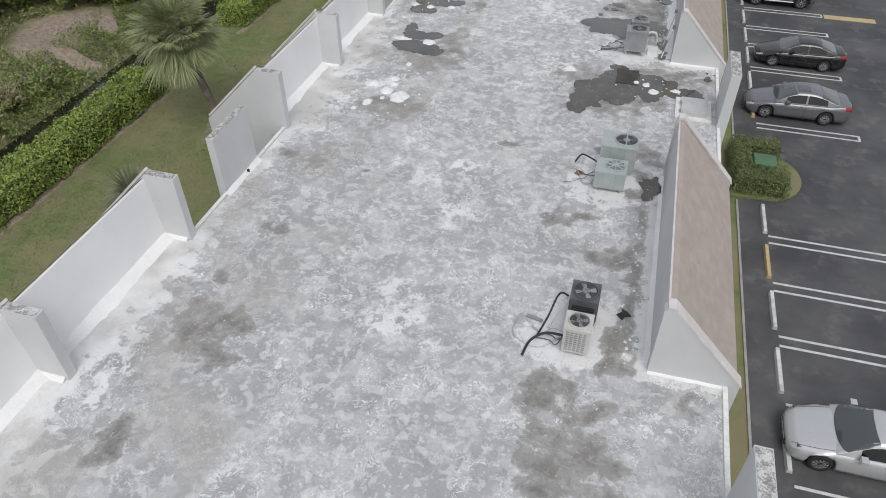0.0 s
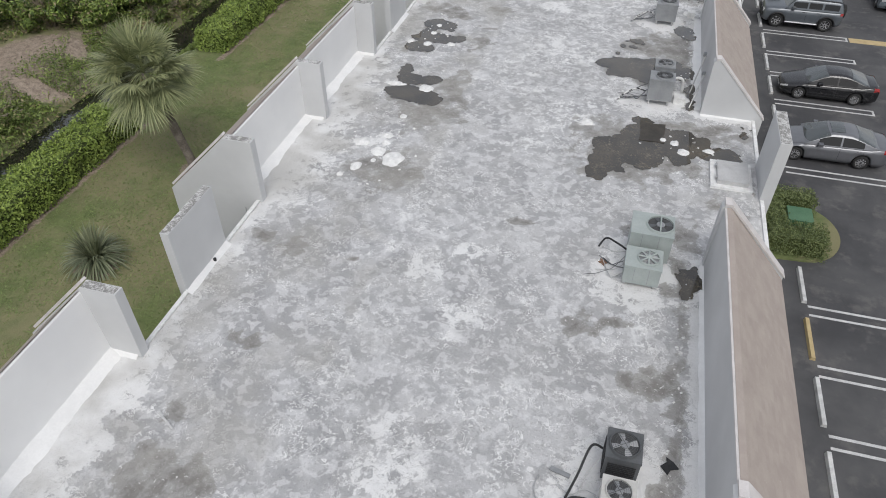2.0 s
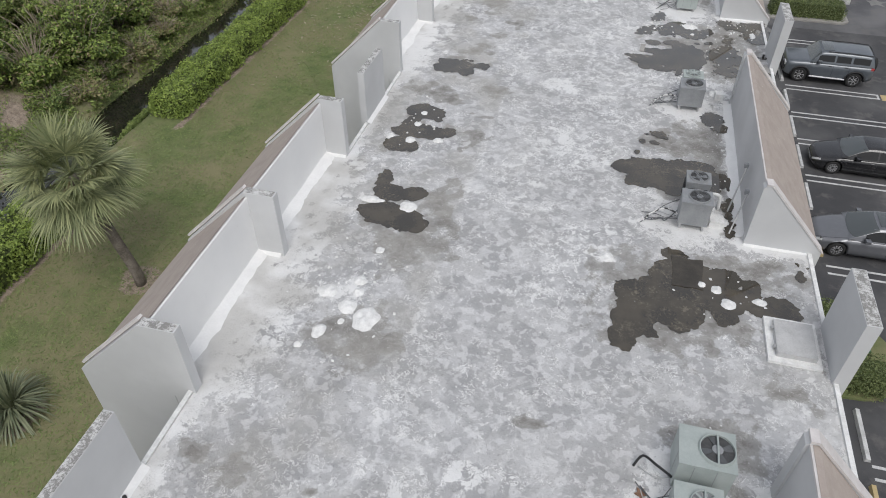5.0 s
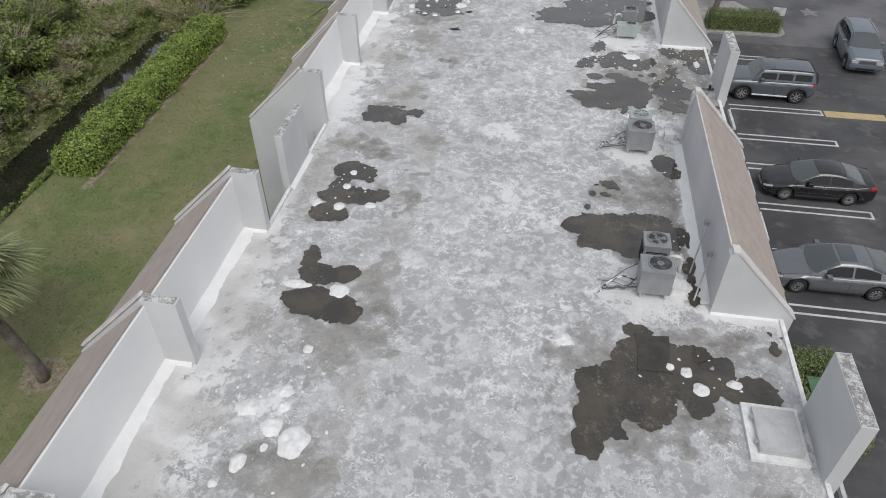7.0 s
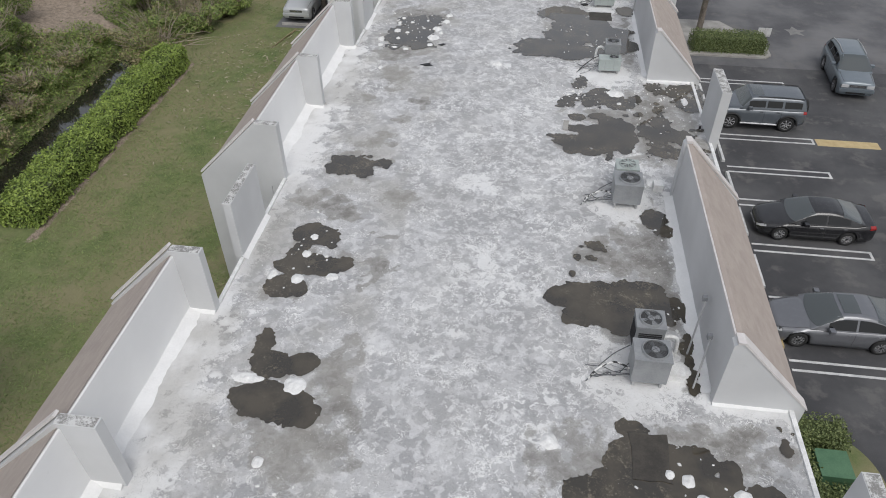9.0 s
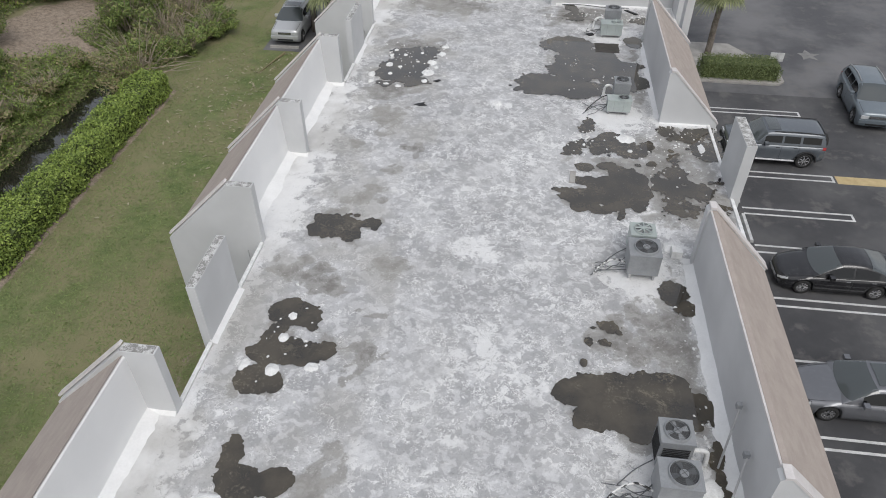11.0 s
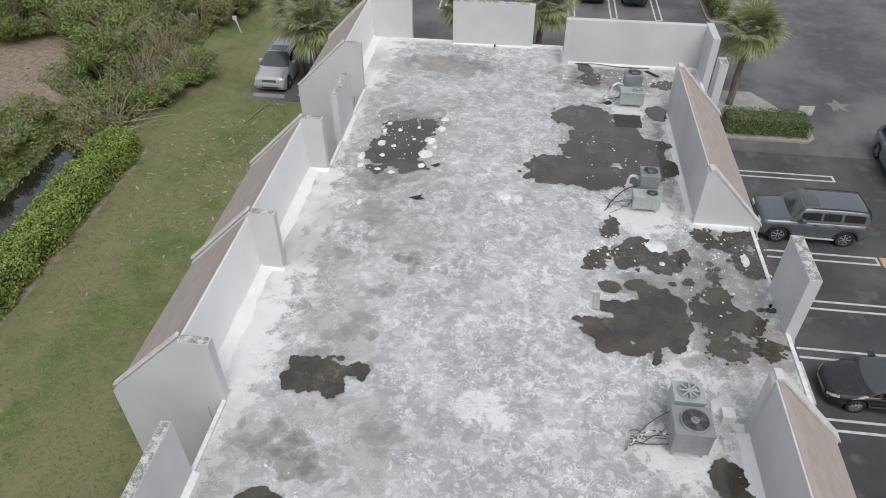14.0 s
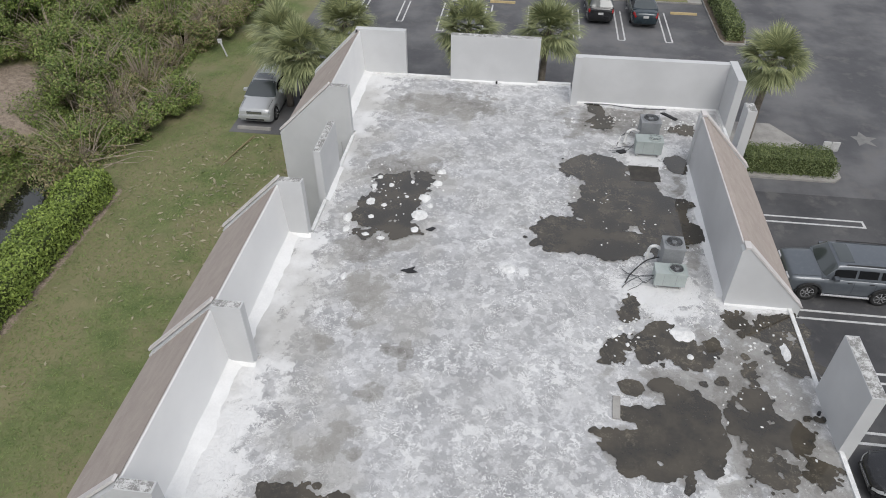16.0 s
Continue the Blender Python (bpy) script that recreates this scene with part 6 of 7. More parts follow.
# ---- marks and stops of the car park ----
def hairpin(cx, cy, x0, x1, gap=0.42, w=0.1, turned=False, closed=True):
    """A double white line closed at its outer end."""
    bm = bmesh.new()
    rects = [(x0, x1, cy - gap / 2 - w / 2, cy - gap / 2 + w / 2), (x0, x1, cy + gap / 2 - w / 2, cy + gap / 2 + w / 2)]
    if closed:
        rects.append((x1, x1 + w, cy - gap / 2 - w / 2, cy + gap / 2 + w / 2))
    for a, b, c, d in rects:
        if turned:
            a, b, c, d = c, d, a, b
        box(bm, a, b, c, d, 0.002, 0.006)
    return tagged(part("parking_line", bm, LINE), "faded white double parking line on asphalt", "parking line", "parking lines")


for y in (6.6, 9.25, 11.9, 14.7, 17.53, 20.18, 22.89, 31.6, 34.65, 37.7, 40.75, 43.3, 46.2, 49.2, 52.15):
    hairpin(0, y, 6.4, 10.85)
for x in (-16.0, -13.05, -10.1, -7.1, -4.1, -1.05, 1.85, 4.87):
    hairpin(0, x, 70.6 if x > -12 else 71.9, 75.6, turned=True, closed=False)
    bm = bmesh.new()
    box(bm, x - 0.22, x + 0.22, 70.5 if x > -12 else 71.8, 70.6 if x > -12 else 71.9, 0.002, 0.006)
    tagged(part("parking_line", bm, LINE), "white end bar of a double parking line", "parking line", "parking lines")
bm = bmesh.new()
box(bm, 11.05, 13.95, 45.86, 46.48, 0.002, 0.006)
tagged(part("parking_line", bm, YELLOW), "worn yellow bar painted on asphalt", "road marking")


def stop_bar(x, y, material, label, turned=False):
    bm = bmesh.new()
    prism(bm, [(-0.09, 0), (0.09, 0), (0.06, 0.13), (-0.06, 0.13)], "y", -0.9, 0.9)
    soften(bm, 0.012)
    ob = tagged(part("wheel_stop", bm, material), label, "wheel stop", "wheel stops")
    ob.matrix_world = pose(x, y, 0, 0, 0, 90 if turned else 0)
    return ob


for y in (7.95, 10.6, 13.4, 16.2, 18.92, 24.12, 36.2, 39.3, 42.0, 44.75, 47.7, 50.6):
    stop_bar(6.29, y, LINE, "white painted concrete wheel stop")
for y in (21.5, 33.2):
    stop_bar(6.27, y, YELLOW, "yellow painted concrete wheel stop")
stop_bar(-18.1, 56.7, CONCRETE, "grey concrete wheel stop before the silver car", True)
bm = bmesh.new()
box(bm, -16.55, -16.44, 57.0, 62.0, 0.002, 0.006)
tagged(part("parking_line", bm, LINE), "single white parking line beside the silver car", "parking line", "parking lines")
for x in (6.43, -6.2, 0.5, 3.4, -2.6, -9.0):
    stop_bar(x, 75.5 if x == 6.43 else 76.1, YELLOW if x in (6.43, -6.2) else LINE, "painted concrete wheel stop in the rear lot", True)

bm = bmesh.new()
prism(bm, [(13.3 + (0.75 if k % 2 == 0 else 0.34) * (1 + 0.2 * math.sin(k * 2.7)) * math.cos(k * math.tau / 10 + 0.3), 59.6 + (0.8 if k % 2 == 0 else 0.36) * math.sin(k * math.tau / 10 + 0.3)) for k in range(10)], "z", 0.001, 0.004)
tagged(part("spill", bm, mottled("pale_spill", (0.16, 0.16, 0.155), (0.24, 0.235, 0.225), 3, 30, 0.8, 0.1)), "pale star-shaped spill dried on asphalt", "stain")
drain = thing("storm_drain", "dark iron drain grate in the asphalt", "drain")
bm = bmesh.new()
box(bm, 13.7, 14.6, 53.2, 53.85, 0.001, 0.012)
part("frame", bm, CONCRETE, drain)
bm = bmesh.new()
for k in range(8):
    box(bm, 13.78 + 0.1 * k, 13.83 + 0.1 * k, 53.26, 53.79, 0.008, 0.022)
part("grate", bm, BLACK, drain)

sign = thing("sign_board", "two white boards on a post beside the hedge", "sign")
bm = bmesh.new()
tube(bm, [(10.75, 57.3, 0), (10.75, 57.3, 0.95)], 0.03, 8)
part("post", bm, STEEL, sign)
for k in (-1, 1):
    bm = bmesh.new()
    box(bm, 10.75 + k * 0.2 - 0.18, 10.75 + k * 0.2 + 0.18, 57.28, 57.34, 0.55, 1.05)
    ob = part("board", bm, LINE, sign)


def island(outline, z, material, label):
    bm = bmesh.new()
    prism(bm, outline, "z", -0.2, z)
    soften(bm, 0.03, 2)
    tagged(part("pavement_island", bm, CONCRETE), "concrete kerb of a planted island", "kerb", kind="structure")
    cx, cy = sum(p[0] for p in outline) / len(outline), sum(p[1] for p in outline) / len(outline)
    bm = bmesh.new()
    prism(bm, [(cx + (x - cx) * 0.93, cy + (y - cy) * 0.93) for x, y in outline], "z", z - 0.05, z + 0.02)
    tagged(part("ground_island", bm, material), label, "planting bed", kind="structure")


bm = bmesh.new()
prism(bm, [(4.9, 25.35)] + [(6.35 + 1.62 * math.cos(a), 27.25 + 1.8 * math.sin(a)) for a in np.linspace(-1.57, 1.57, 22)] + [(4.9, 29.0)], "z", -0.2, 0.07)
soften(bm, 0.04, 2)
tagged(part("ground_island", bm, LAWN), "green grass of a rounded island in the asphalt", "planting bed", kind="structure")
island([(5.0, 55.3), (10.6, 55.3), (11.0, 55.7), (11.0, 57.2), (10.6, 57.7), (8.8, 60.5), (5.0, 60.5)], 0.1, CONCRETE, "pale concrete and soil of a planted island")
island([(8.3, 70.6), (9.6, 70.6), (9.8, 71.2), (9.8, 80), (8.1, 80), (8.1, 71.2)], 0.1, EARTH, "dark mulch of a narrow planted island")
island([(-20.6, 77.5), (8.0, 77.5), (8.0, 79.6), (-20.6, 79.6)], 0.1, LAWN, "grass strip behind the rear parking bays")
box_bm = bmesh.new()
box(box_bm, 5.9, 6.8, 26.95, 27.85, 0.05, 0.75)
soften(box_bm, 0.05, 2)
tagged(part("utility_box", box_bm, mottled("green_box", (0.06, 0.14, 0.075), (0.10, 0.20, 0.11), 3, 30, 0.5, 0.05)), "green metal utility box inside a hedge", "utility box")


# ---- plants ----
RNG = np.random.default_rng(7)


def leaf_mesh(name, centres, normals, size, material, parent=None, label="", slim=0.55, spread=0.7):
    """Many small pointed leaves, each a folded four-cornered blade, at the given places."""
    n = len(centres)
    nrm = normals + RNG.normal(0, spread, (n, 3))
    nrm /= np.linalg.norm(nrm, axis=1)[:, None] + 1e-9
    ref = RNG.normal(0, 1, (n, 3))
    u = np.cross(nrm, ref)
    u /= np.linalg.norm(u, axis=1)[:, None] + 1e-9
    v = np.cross(nrm, u)
    s = (size * RNG.uniform(0.6, 1.35, n))[:, None]
    a, b = centres - u * s * 0.5, centres + u * s * 0.5
    l, r = centres + v * s * slim * 0.5 + nrm * s * 0.08, centres - v * s * slim * 0.5 + nrm * s * 0.08
    verts = np.stack((a, r, b, l), 1).reshape(-1, 3)
    faces = np.arange(4 * n).reshape(n, 4)
    return quick(name, verts, faces, material, parent, label)


def wobble(p, scale, seed):
    return np.array([noise.fractal(Vector((x * scale, y * scale, z * scale + seed)), 1.0, 2.0, 3) for x, y, z in p])


def hedge(x0, x1, y0, y1, h, label, density=190, size=0.13, leaf=None, group="clipped hedges", name="hedge", base=0.0):
    """A clipped hedge: a solid heart coloured dark for inner shade and a skin of leaves, looser on top."""
    ob = thing(name, label, "hedge", group)
    w, d = x1 - x0, y1 - y0
    def skin(n):
        areas = np.array([w * d, w * h, w * h, d * h, d * h])
        side = RNG.choice(5, n, p=areas / areas.sum())
        a, b = RNG.random(n), RNG.random(n)
        p = np.zeros((n, 3))
        nr = np.zeros((n, 3))
        for k, (fx, fy, fz, nn) in enumerate((((a, b, 1), 0, 0, (0, 0, 1)), ((a, 0, b), 0, 0, (0, -1, 0.3)), ((a, 1, b), 0, 0, (0, 1, 0.3)), ((0, a, b), 0, 0, (-1, 0, 0.3)), ((1, a, b), 0, 0, (1, 0, 0.3)))):
            m = side == k
            for c in range(3):
                val = fx[c]
                p[m, c] = val[m] if isinstance(val, np.ndarray) else val
            nr[m] = nn
        out = p * [w, d, h] + [x0, y0, base]
        # rounded shoulders
        cx, cy = (x0 + x1) / 2, (y0 + y1) / 2
        f = np.clip((out[:, 2] - base) / h - 0.7, 0, 1)
        out[:, 0] += (cx - out[:, 0]) * f * 0.35
        lumps = wobble(out, 1.1, 3.0)
        out += nr * ((0.24 if d > 12 else 0.05) * lumps)[:, None]
        return out, nr
    area = w * d + 2 * h * (w + d)
    p, nr = skin(int(area * density))
    p = p + RNG.normal(0, 0.06 if d > 12 else 0.045, p.shape)
    leaf_mesh("foliage", p, nr, size, leaf or HEDGE_LEAF, ob)
    # plain box whose dark green stands in for shade inside the hedge
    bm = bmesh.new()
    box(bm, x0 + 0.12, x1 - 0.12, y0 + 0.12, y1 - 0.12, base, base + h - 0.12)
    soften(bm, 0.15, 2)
    part("heart", bm, HEDGE_SHADE, ob, "solid core coloured dark like the shade behind the leaves")
    return ob


hedge(-24.4, -22.55, -4, 27.0, 1.15, "clipped bright green hedge along the canal", 380, 0.122)
hedge(-24.3, -22.55, 35.2, 50.4, 1.15, "clipped bright green hedge ending at a gap", 380, 0.122)
hedge(5.0, 7.2, 25.6, 26.6, 0.95, "low clipped hedge round a utility box", 520, 0.075, BOX_LEAF)
hedge(5.0, 7.0, 28.1, 28.9, 0.95, "low clipped hedge round a utility box", 520, 0.075, BOX_LEAF)
hedge(5.0, 5.75, 26.6, 28.1, 0.95, "short side of a hedge round a utility box", 520, 0.075, BOX_LEAF)
hedge(6.4, 10.65, 55.55, 56.85, 0.95, "clipped hedge on a concrete island", 420, 0.08, BOX_LEAF, base=0.1)
hedge(8.45, 9.5, 71.0, 79.5, 1.0, "narrow clipped hedge beside the rear bays", 150, 0.13, BOX_LEAF, base=0.1)


def palm(x, y, crown, r, label, lean=(0, 0), fronds=44, seed=1, trunk=0.16):
    """A cabbage palm: a leaning bare trunk and a round crown of drooping fan leaves."""
    rng = np.random.default_rng(seed)
    ob = thing("palm_tree", label, "palm", "palms round the building", pose(x, y, 0))
    bm = bmesh.new()
    pts = [(lean[0] * f ** 1.5, lean[1] * f ** 1.5, crown * f - (0.15 if f == 0 else 0)) for f in np.linspace(0, 1, 14)]
    tube(bm, pts, trunk * 1.25, 12, trunk * 0.9)
    for v in bm.verts:
        v.co.x += 0.02 * math.sin(v.co.z * 21)
        v.co.y += 0.02 * math.cos(v.co.z * 17)
    part("trunk", bm, BARK, ob, smooth=True)
    top = np.array([lean[0], lean[1], crown])
    verts, faces = [], []

    def strip(line, widths, up):
        base = len(verts)
        for p, w in zip(line, widths):
            t = line[-1] - line[0]
            side = np.cross(t, up)
            side = side / (np.linalg.norm(side) + 1e-9)
            verts.append(p - side * w)
            verts.append(p + side * w)
        for i in range(len(line) - 1):
            k = base + 2 * i
            faces.append((k, k + 1, k + 3, k + 2))
    for i in range(fronds):
        f = (i + 0.5) / fronds
        elev = math.asin(1 - 1.6 * f) + rng.normal(0, 0.2)
        az = i * 2.39996 + rng.normal(0, 0.15)
        d = np.array([math.cos(elev) * math.cos(az), math.cos(elev) * math.sin(az), math.sin(elev)])
        stalk = r * rng.uniform(0.36, 0.68)
        droop = 0.10 + 0.17 * (1 - math.sin(elev))
        heart = top + d * stalk - np.array([0, 0, droop * 0.3 * r])
        strip([top, (top + heart) / 2 + [0, 0, 0.05 * r], heart], [0.025, 0.02, 0.018], np.array([0.1, 0.2, 1.0]))
        side = np.cross(d, [0, 0, 1.0])
        side /= np.linalg.norm(side) + 1e-9
        nrm = np.cross(side, d)
        blades = 34
        reach = r * rng.uniform(0.46, 0.68)
        for b in range(blades):
            a = (b / (blades - 1) - 0.5) * 3.5 + rng.normal(0, 0.04)
            ray = d * math.cos(a) + side * math.sin(a) * 0.95 + nrm * 0.10 * math.cos(2 * a)
            ray = ray / np.linalg.norm(ray)
            n = reach * (0.72 + 0.28 * math.cos(a)) * rng.uniform(0.88, 1.08)
            pts = [heart + ray * n * q - np.array([0, 0, 1.0]) * (droop * 1.1 * n * q ** 2.4) for q in (0.04, 0.38, 0.72, 1.0)]
            strip(pts, [0.010, 0.027, 0.019, 0.004], nrm + 0.25 * ray * (1 if b % 2 else -1))
    quick("crown", np.array(verts), np.array(faces), PALM_LEAF, ob, "grey-green fan leaves")
    # old leaf bases and a few dead leaves
    verts.clear(), faces.clear()
    for i in range(16):
        az = i * 2.39996
        d = np.array([math.cos(az), math.sin(az), 0.0])
        h = top - [0, 0, 0.15 + 0.35 * rng.random()]
        strip([h, h + d * 0.22 + [0, 0, 0.10], h + d * r * 0.42 + [0, 0, -0.45 * rng.random() - 0.1]], [0.05, 0.035, 0.02], np.array([0, 0, 1.0]))
    quick("leaf_bases", np.array(verts), np.array(faces), DRY_LEAF, ob, "brown dry leaf stalks")
    return ob


palm(-18.06, 24.48, 4.5, 2.0, "cabbage palm with leaning trunk on the lawn", (-1.25, 0.15), 72, 3)
palm(7.3, 58.85, 4.4, 1.75, "cabbage palm on a concrete island", (0.1, 0.1), 62, 5)
for k, (x, y, z, r) in enumerate(((-16.95, 59.4, 4.1, 1.75), (-15.35, 57.3, 4.2, 1.8), (-14.1, 61.2, 4.2, 1.7), (-7.5, 60.9, 4.3, 1.7), (-3.35, 61.4, 4.3, 1.75))):
    palm(x, y, z, r, "cabbage palm behind the end of the building", (0.15, 0.0), 60, 11 + k)


def strap_plant(x, y, r, h, label):
    """A rosette of long narrow leaves."""
    ob = thing("yucca", label, "plant", at=pose(x, y, 0))
    rng = np.random.default_rng(21)
    verts, faces = [], []
    for i in range(330):
        az, el = rng.uniform(0, math.tau), rng.uniform(0.12, 1.45)
        d = np.array([math.cos(az) * math.cos(el), math.sin(az) * math.cos(el), math.sin(el)])
        s = np.array([-math.sin(az), math.cos(az), 0])
        n = r * rng.uniform(0.75, 1.1)
        b0 = np.array([0.12 * math.cos(az), 0.12 * math.sin(az), 0.12 + 0.25 * h * rng.random()])
        k = len(verts)
        for q, w in ((0, 0.022), (0.4, 0.027), (0.75, 0.018), (1, 0.003)):
            p = b0 + d * n * q - np.array([0, 0, 0.62 * n * q ** 2.3 * math.cos(el)])
            verts += [p - s * w, p + s * w]
        faces += [(k, k + 1, k + 3, k + 2), (k + 2, k + 3, k + 5, k + 4), (k + 4, k + 5, k + 7, k + 6)]
    quick("leaves", np.array(verts), np.array(faces), YUCCA_LEAF, ob)
    bm = bmesh.new()
    tube(bm, [(0, 0, -0.05), (0, 0, 0.4)], 0.12, 8, 0.07)
    part("stem", bm, BARK, ob)


strap_plant(-18.6, 18.5, 1.45, 1.1, "grey-green strap-leaved plant in a bare ring on the lawn")


def shrub(x, y, r, h, material, leaf, amount, label, seed, twigs=8, category="shrub", ground=0.0):
    """A loose bush: bent stems and clumps of leaves round their ends."""
    rng = np.random.default_rng(seed)
    ob = thing("shrub" if category == "shrub" else "tree", label, category, "wild growth on the canal bank", pose(x, y, ground))
    bm = bmesh.new()
    clumps = []
    for i in range(twigs + 3):
        az = i * 2.4 + rng.normal(0, 0.4)
        out = r * rng.uniform(0.25, 0.85)
        tip = (out * math.cos(az), out * math.sin(az), h * rng.uniform(0.5, 0.95) * (1 - 0.35 * (out / r) ** 2))
        mid = (tip[0] * 0.35 + rng.normal(0, 0.08), tip[1] * 0.35 + rng.normal(0, 0.08), tip[2] * 0.55)
        tube(bm, [(0.08 * math.cos(az), 0.08 * math.sin(az), -0.3), mid, tip], 0.035 + 0.012 * h, 6, 0.012)
        clumps.append((*tip, r * rng.uniform(0.2, 0.4)))
        clumps.append((tip[0] * 0.75 + rng.normal(0, 0.2 * r), tip[1] * 0.75 + rng.normal(0, 0.2 * r), tip[2] * rng.uniform(0.4, 0.85), r * rng.uniform(0.16, 0.36)))
    part("branching", bm, TWIG, ob, smooth=True)
    pts, nrs = [], []
    per = max(20, amount // len(clumps))
    for cx, cy, cz, cr in clumps:
        d = rng.normal(0, 1, (per, 3))
        d /= np.linalg.norm(d, axis=1)[:, None]
        rad = cr * rng.uniform(0.35, 1.08, per)[:, None] ** 0.6
        p = np.array([cx, cy, cz]) + d * rad * [1, 1, 0.75]
        keep = p[:, 2] > 0.05
        pts.append(p[keep])
        nrs.append((d + [0, 0, 0.5])[keep])
    pts, nrs = np.concatenate(pts), np.concatenate(nrs)
    second = rng.random(len(pts)) < (0.14 if material is not DRY_LEAF else 0.5)
    leaf_mesh("foliage", pts[~second], nrs[~second], leaf, material, ob, slim=0.5)
    leaf_mesh("dry_foliage" if material is not DRY_LEAF else "green_foliage", pts[second], nrs[second], leaf, DRY_LEAF if material is not DRY_LEAF else SHRUB_LEAF, ob, slim=0.4)
    bm = bmesh.new()
    for i in range(twigs * 9):
        az, out = rng.uniform(0, math.tau), r * rng.uniform(0.2, 1.0)
        z0 = h * rng.uniform(0.2, 0.6)
        a = Vector((out * 0.4 * math.cos(az), out * 0.4 * math.sin(az), z0))
        b = Vector((out * math.cos(az + 0.3), out * math.sin(az + 0.3), z0 + h * rng.uniform(0.25, 0.65)))
        tube(bm, [a, (a + b) / 2 + Vector((0, 0, 0.08 * h)), b], 0.026, 4, 0.01)
    part("bare_twig", bm, TWIG, ob, "thin bare twigs sticking out")
    return ob


GREENBUSH = "tangled green bush on the canal bank"
DRYBUSH = "loose brownish shrub with bare twigs on the bank"
DARKTREE = "dense dark green tree beyond the canal"
spots = random.Random(4)
count = 0
for row, (x, y0, y1, gap, r, h, mats) in enumerate((
        (-29.9, 35.0, 53.0, 1.7, 1.2, 0.95, (SHRUB_LEAF, SHRUB_LEAF, DRY_LEAF)),
        (-31.2, 36.0, 45.5, 2.6, 1.9, 3.1, (TREE_LEAF, SHRUB_LEAF)),
        (-33.2, 35.5, 50.5, 2.7, 2.0, 3.0, (TREE_LEAF, SHRUB_LEAF)),
        (-37.2, 20.0, 53.0, 3.3, 2.4, 3.8, (TREE_LEAF, SHRUB_LEAF, TREE_LEAF)),
        (-41.0, 20.0, 80.0, 4.2, 3.0, 4.8, (TREE_LEAF, TREE_LEAF)),
        (-29.9, 19.0, 27.5, 2.1, 1.1, 0.9, (SHRUB_LEAF, DRY_LEAF)),
        (-26.3, 52.6, 66.5, 2.0, 2.0, 2.9, (SHRUB_LEAF, DRY_LEAF, SHRUB_LEAF)),
        (-28.3, 58.0, 75.0, 2.4, 2.2, 3.3, (SHRUB_LEAF, TREE_LEAF, DRY_LEAF)),
        (-32.4, 63.0, 82.0, 2.9, 2.2, 3.2, (SHRUB_LEAF, DRY_LEAF, TREE_LEAF)),
        (-36.6, 62.0, 84.0, 3.4, 2.6, 4.2, (TREE_LEAF, SHRUB_LEAF)),
        (-23.7, 55.6, 59.8, 1.8, 1.4, 1.7, (DRY_LEAF, SHRUB_LEAF)),
        (-24.2, 66.5, 84.0, 2.6, 1.8, 2.4, (SHRUB_LEAF, DRY_LEAF)))):
    y = y0
    while y < y1:
        m = spots.choice(mats)
        px, py = x + spots.uniform(-0.7, 0.7), y + spots.uniform(-0.5, 0.5)
        rr, hh = r * spots.uniform(0.8, 1.25), h * spots.uniform(0.75, 1.2)
        label = DRYBUSH if m is DRY_LEAF else (DARKTREE if h > 3.5 else GREENBUSH)
        shrub(px, py, rr, hh, m, 0.14 if m is not TREE_LEAF else 0.19, int(2300 * rr * rr) + 1100, label, 100 + count, 9 if h < 3.5 else 12,
              "tree" if h > 3.5 else "shrub", float(ground_height(px, py)) - 0.05)
        count += 1
        y += gap * spots.uniform(0.8, 1.2)

# weeds along both banks, uncountable
def weeds():
    n = 150000
    x = np.where(RNG.random(n) < 0.45, RNG.normal(-25.4, 0.55, n), RNG.normal(-29.6, 1.0, n))
    y = RNG.uniform(5, 82, n)
    keep = ((x > -32.5) & (x < -28.1)) | ((x > -26.6) & (x < -24.5))
    x, y = x[keep], y[keep]
    patch = np.array([noise.noise(Vector((a * 0.5, b * 0.5, 9.0))) for a, b in zip(x, y)])
    keep = patch > -0.3
    x, y, patch = x[keep], y[keep], patch[keep]
    z = ground_height(x, y) + RNG.uniform(0, 0.75, len(x)) * (0.4 + 0.9 * np.clip(patch, 0, 1))
    ob = leaf_mesh("weeds", np.stack((x, y, z), -1), np.tile([0, 0, 0.8], (len(x), 1)), 0.17, SHRUB_LEAF, slim=0.3, spread=0.9)
    tagged(ob, "rank green weeds on both canal banks", "weeds", kind="stuff")


weeds()


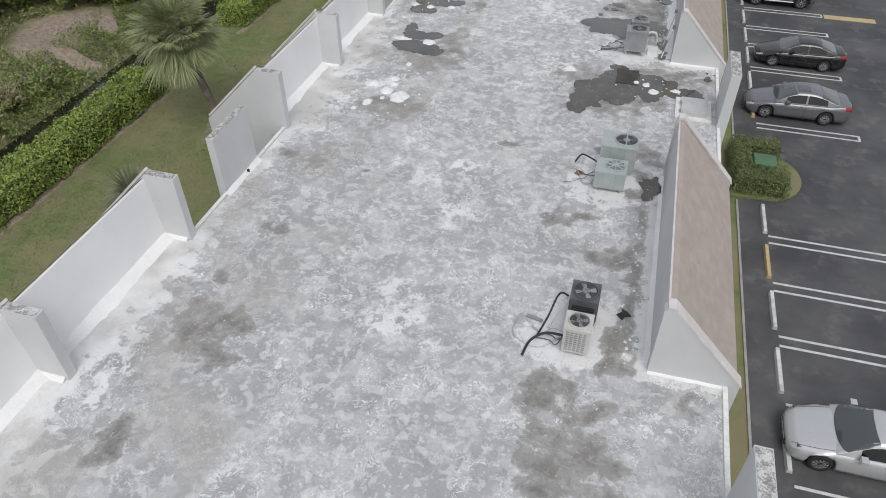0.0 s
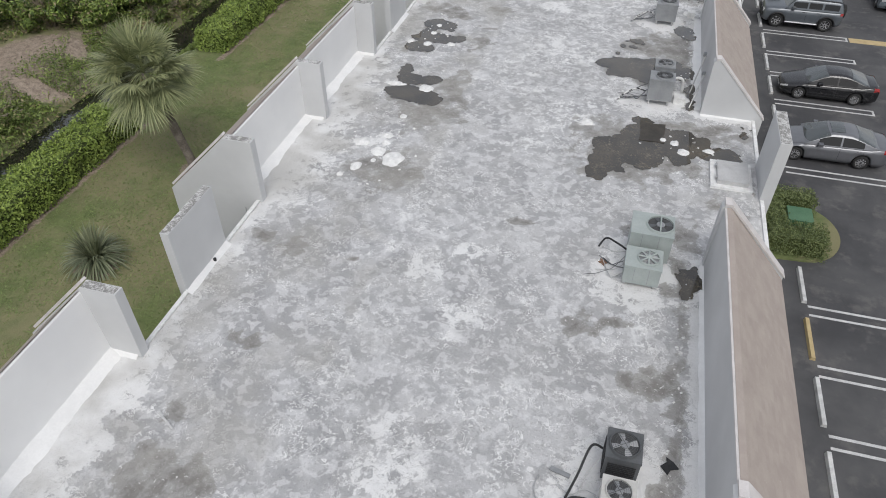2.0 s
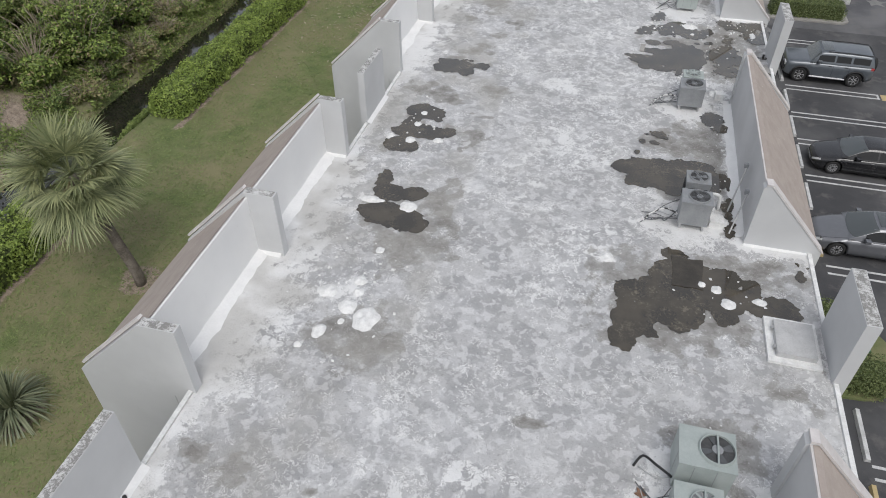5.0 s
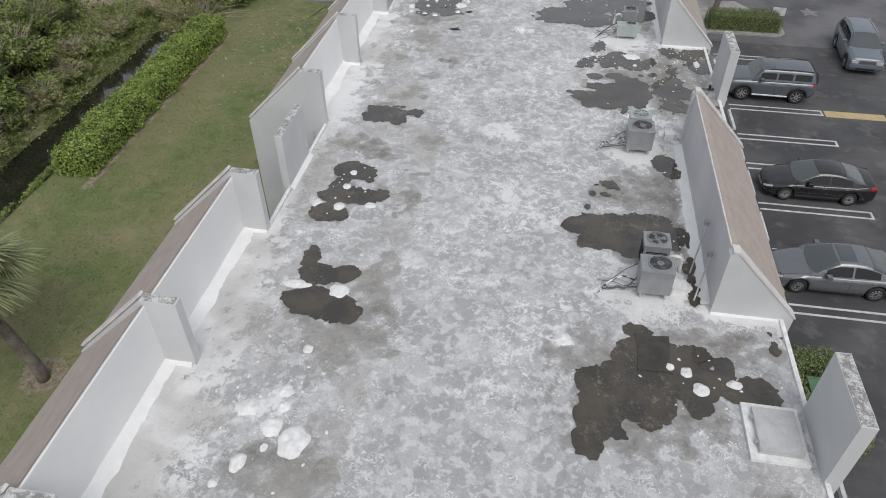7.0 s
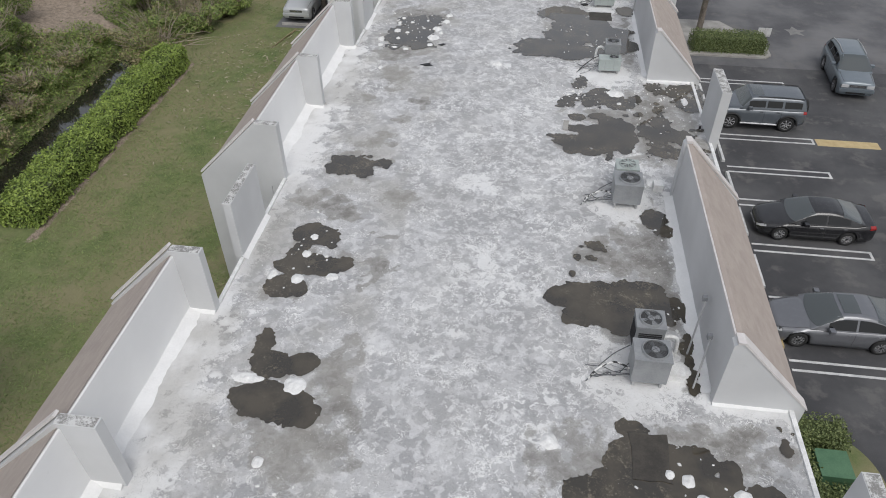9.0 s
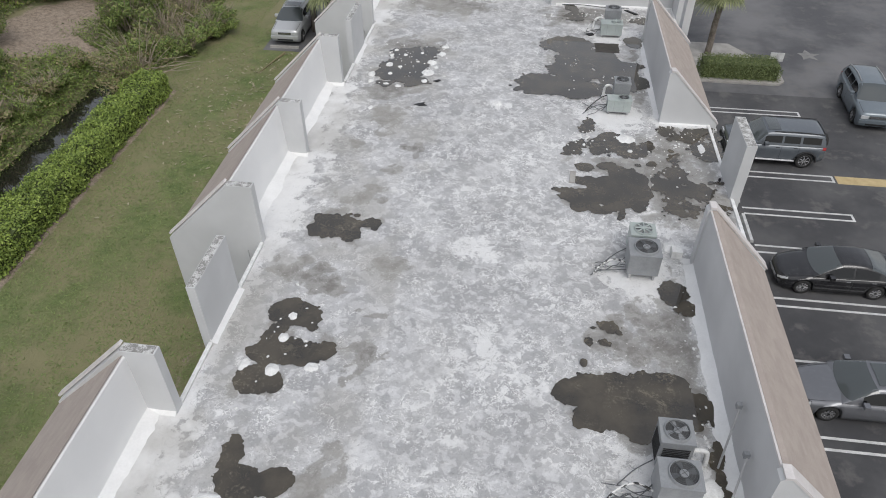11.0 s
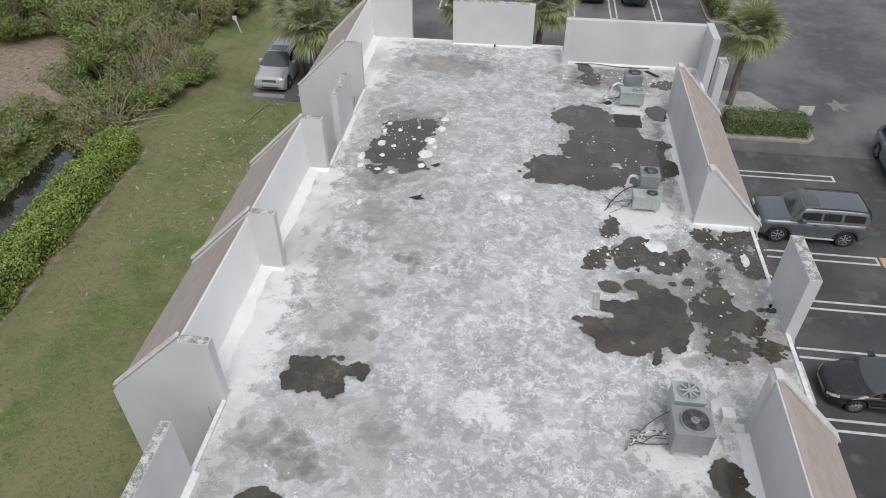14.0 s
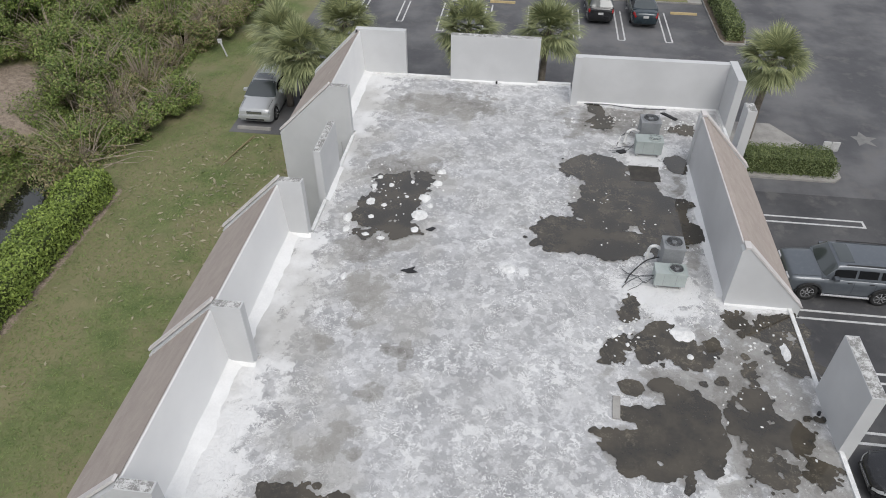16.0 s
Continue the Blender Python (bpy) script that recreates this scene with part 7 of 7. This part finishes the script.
def undergrowth():
    """Low tangled growth under the shrubs beyond the canal."""
    n = 110000
    x, y = RNG.uniform(-46, -28.0, n), RNG.uniform(14, 86, n)
    patch = np.array([noise.fractal(Vector((a * 0.3, b * 0.3, 4.0)), 1.0, 2.0, 3) for a, b in zip(x, y)])
    soil = np.minimum(((x + 31.4) / 3.3) ** 2 + ((y - 31.0) / 3.9) ** 2, ((x + 33) / 4.0) ** 2 + ((y - 57.2) / 4.9) ** 2)
    keep = (patch > -0.35) & (soil > 0.95)
    x, y, patch = x[keep], y[keep], patch[keep]
    z = ground_height(x, y) + RNG.uniform(0, 1, len(x)) ** 1.5 * (0.35 + 0.8 * np.clip(patch + 0.2, 0, 1))
    half = RNG.random(len(x)) < 0.7
    for pick, m, name, label in ((half, TREE_LEAF, "undergrowth", "low dark green undergrowth beyond the canal"), (~half, DRY_LEAF, "dry_undergrowth", "dry brown stalks and leaves beyond the canal")):
        pts = np.stack((x[pick], y[pick], z[pick]), -1)
        tagged(leaf_mesh(name, pts, np.tile([0, 0, 0.8], (len(pts), 1)), 0.2, m, slim=0.4, spread=0.8), label, "undergrowth", kind="stuff")


undergrowth()


def grass_tufts():
    """Uneven short blades over the lawn beside the building."""
    n = 110000
    x, y = RNG.uniform(-24.6, -13.1, n), RNG.uniform(4, 74, n)
    patch = np.array([noise.fractal(Vector((a * 0.45, b * 0.45, 2.0)), 1.0, 2.0, 3) for a, b in zip(x, y)])
    keep = (patch > -0.6 + 0.3 * RNG.random(n)) & ~((x > -19.5) & (y > 56.1)) & ~((x > -20.8) & (y > 59.4)) & ~((x < -22.3) & ((y < 27.2) | ((y > 34.5) & (y < 50.6))))
    x, y = x[keep], y[keep]
    n = len(x)
    az, h = RNG.uniform(0, math.tau, n), RNG.uniform(0.02, 0.05, n)
    w = RNG.uniform(0.012, 0.03, n)
    c = np.stack((x, y, np.full(n, -0.02)), -1)
    s = np.stack((np.cos(az) * w, np.sin(az) * w, np.zeros(n)), -1)
    tip = np.stack((RNG.normal(0, 0.07, n), RNG.normal(0, 0.07, n), h), -1)
    verts = np.stack((c - s, c + s, c + tip + s * 0.3, c + tip - s * 0.3), 1).reshape(-1, 3)
    ob = quick("grass", verts, np.arange(4 * n).reshape(n, 4), GRASS_BLADE)
    tagged(ob, "short uneven grass blades of the lawn", "grass", kind="stuff")


GRASS_BLADE = leafy("grass_blade", (0.125, 0.175, 0.055), (0.22, 0.265, 0.098), 0.6)
grass_tufts()


def litter():
    """Pale fallen leaves on the grass near the shrubs."""
    n = 420
    x, y = RNG.normal(-18.6, 2.2, n), RNG.normal(50.6, 4.2, n)
    keep = (x > -22.3) & (x < -13.6) & (y < 56.0)
    p = np.stack((x[keep], y[keep], np.full(keep.sum(), 0.02)), -1)
    ob = leaf_mesh("fallen_leaves", p, np.tile([0, 0, 1.0], (len(p), 1)), 0.24, leafy("pale_leaf", (0.24, 0.22, 0.14), (0.42, 0.38, 0.27), 0.7), slim=0.35, spread=0.25)
    tagged(ob, "pale fallen leaves scattered on the grass", "leaves", kind="stuff")


litter()
bm = bmesh.new()
tube(bm, [(-17.86, 55.95, 0.03), (-18.2, 54.6, 0.06), (-18.57, 53.05, 0.03)], 0.07, 6, 0.02)
tagged(part("palm_frond", bm, DRY_LEAF), "long dry palm frond lying on the grass", "frond")
for k in range(9):
    rng = random.Random(50 + k)
    x, y = -25.0 + rng.uniform(-1.2, 1.2), 52.6 + rng.uniform(-0.8, 1.2)
    a = rng.uniform(-1.2, 1.3)
    bm = bmesh.new()
    pts = [(x, y, 0.1 + rng.random() * 0.3)]
    for q in range(4):
        pts.append((pts[-1][0] + 0.6 * math.cos(a), pts[-1][1] + 0.6 * math.sin(a), pts[-1][2] + rng.uniform(-0.02, 0.12)))
        a += rng.uniform(-0.6, 0.6)
    tube(bm, pts, 0.03, 6, 0.008)
    tagged(part("branch", bm, TWIG), "bare fallen branch at the hedge end", "branch", "fallen branches")
hydrant = thing("marker_post", "leaning white marker post in the grass", "post")
bm = bmesh.new()
tube(bm, [(-22.7, 65.0, 0), (-22.95, 65.0, 0.9)], 0.05, 8)
part("post", bm, LINE, hydrant)
bm = bmesh.new()
box(bm, -23.1, -22.85, 64.95, 65.05, 0.85, 1.1)
soften(bm, 0.03, 2)
part("head", bm, LINE, hydrant)
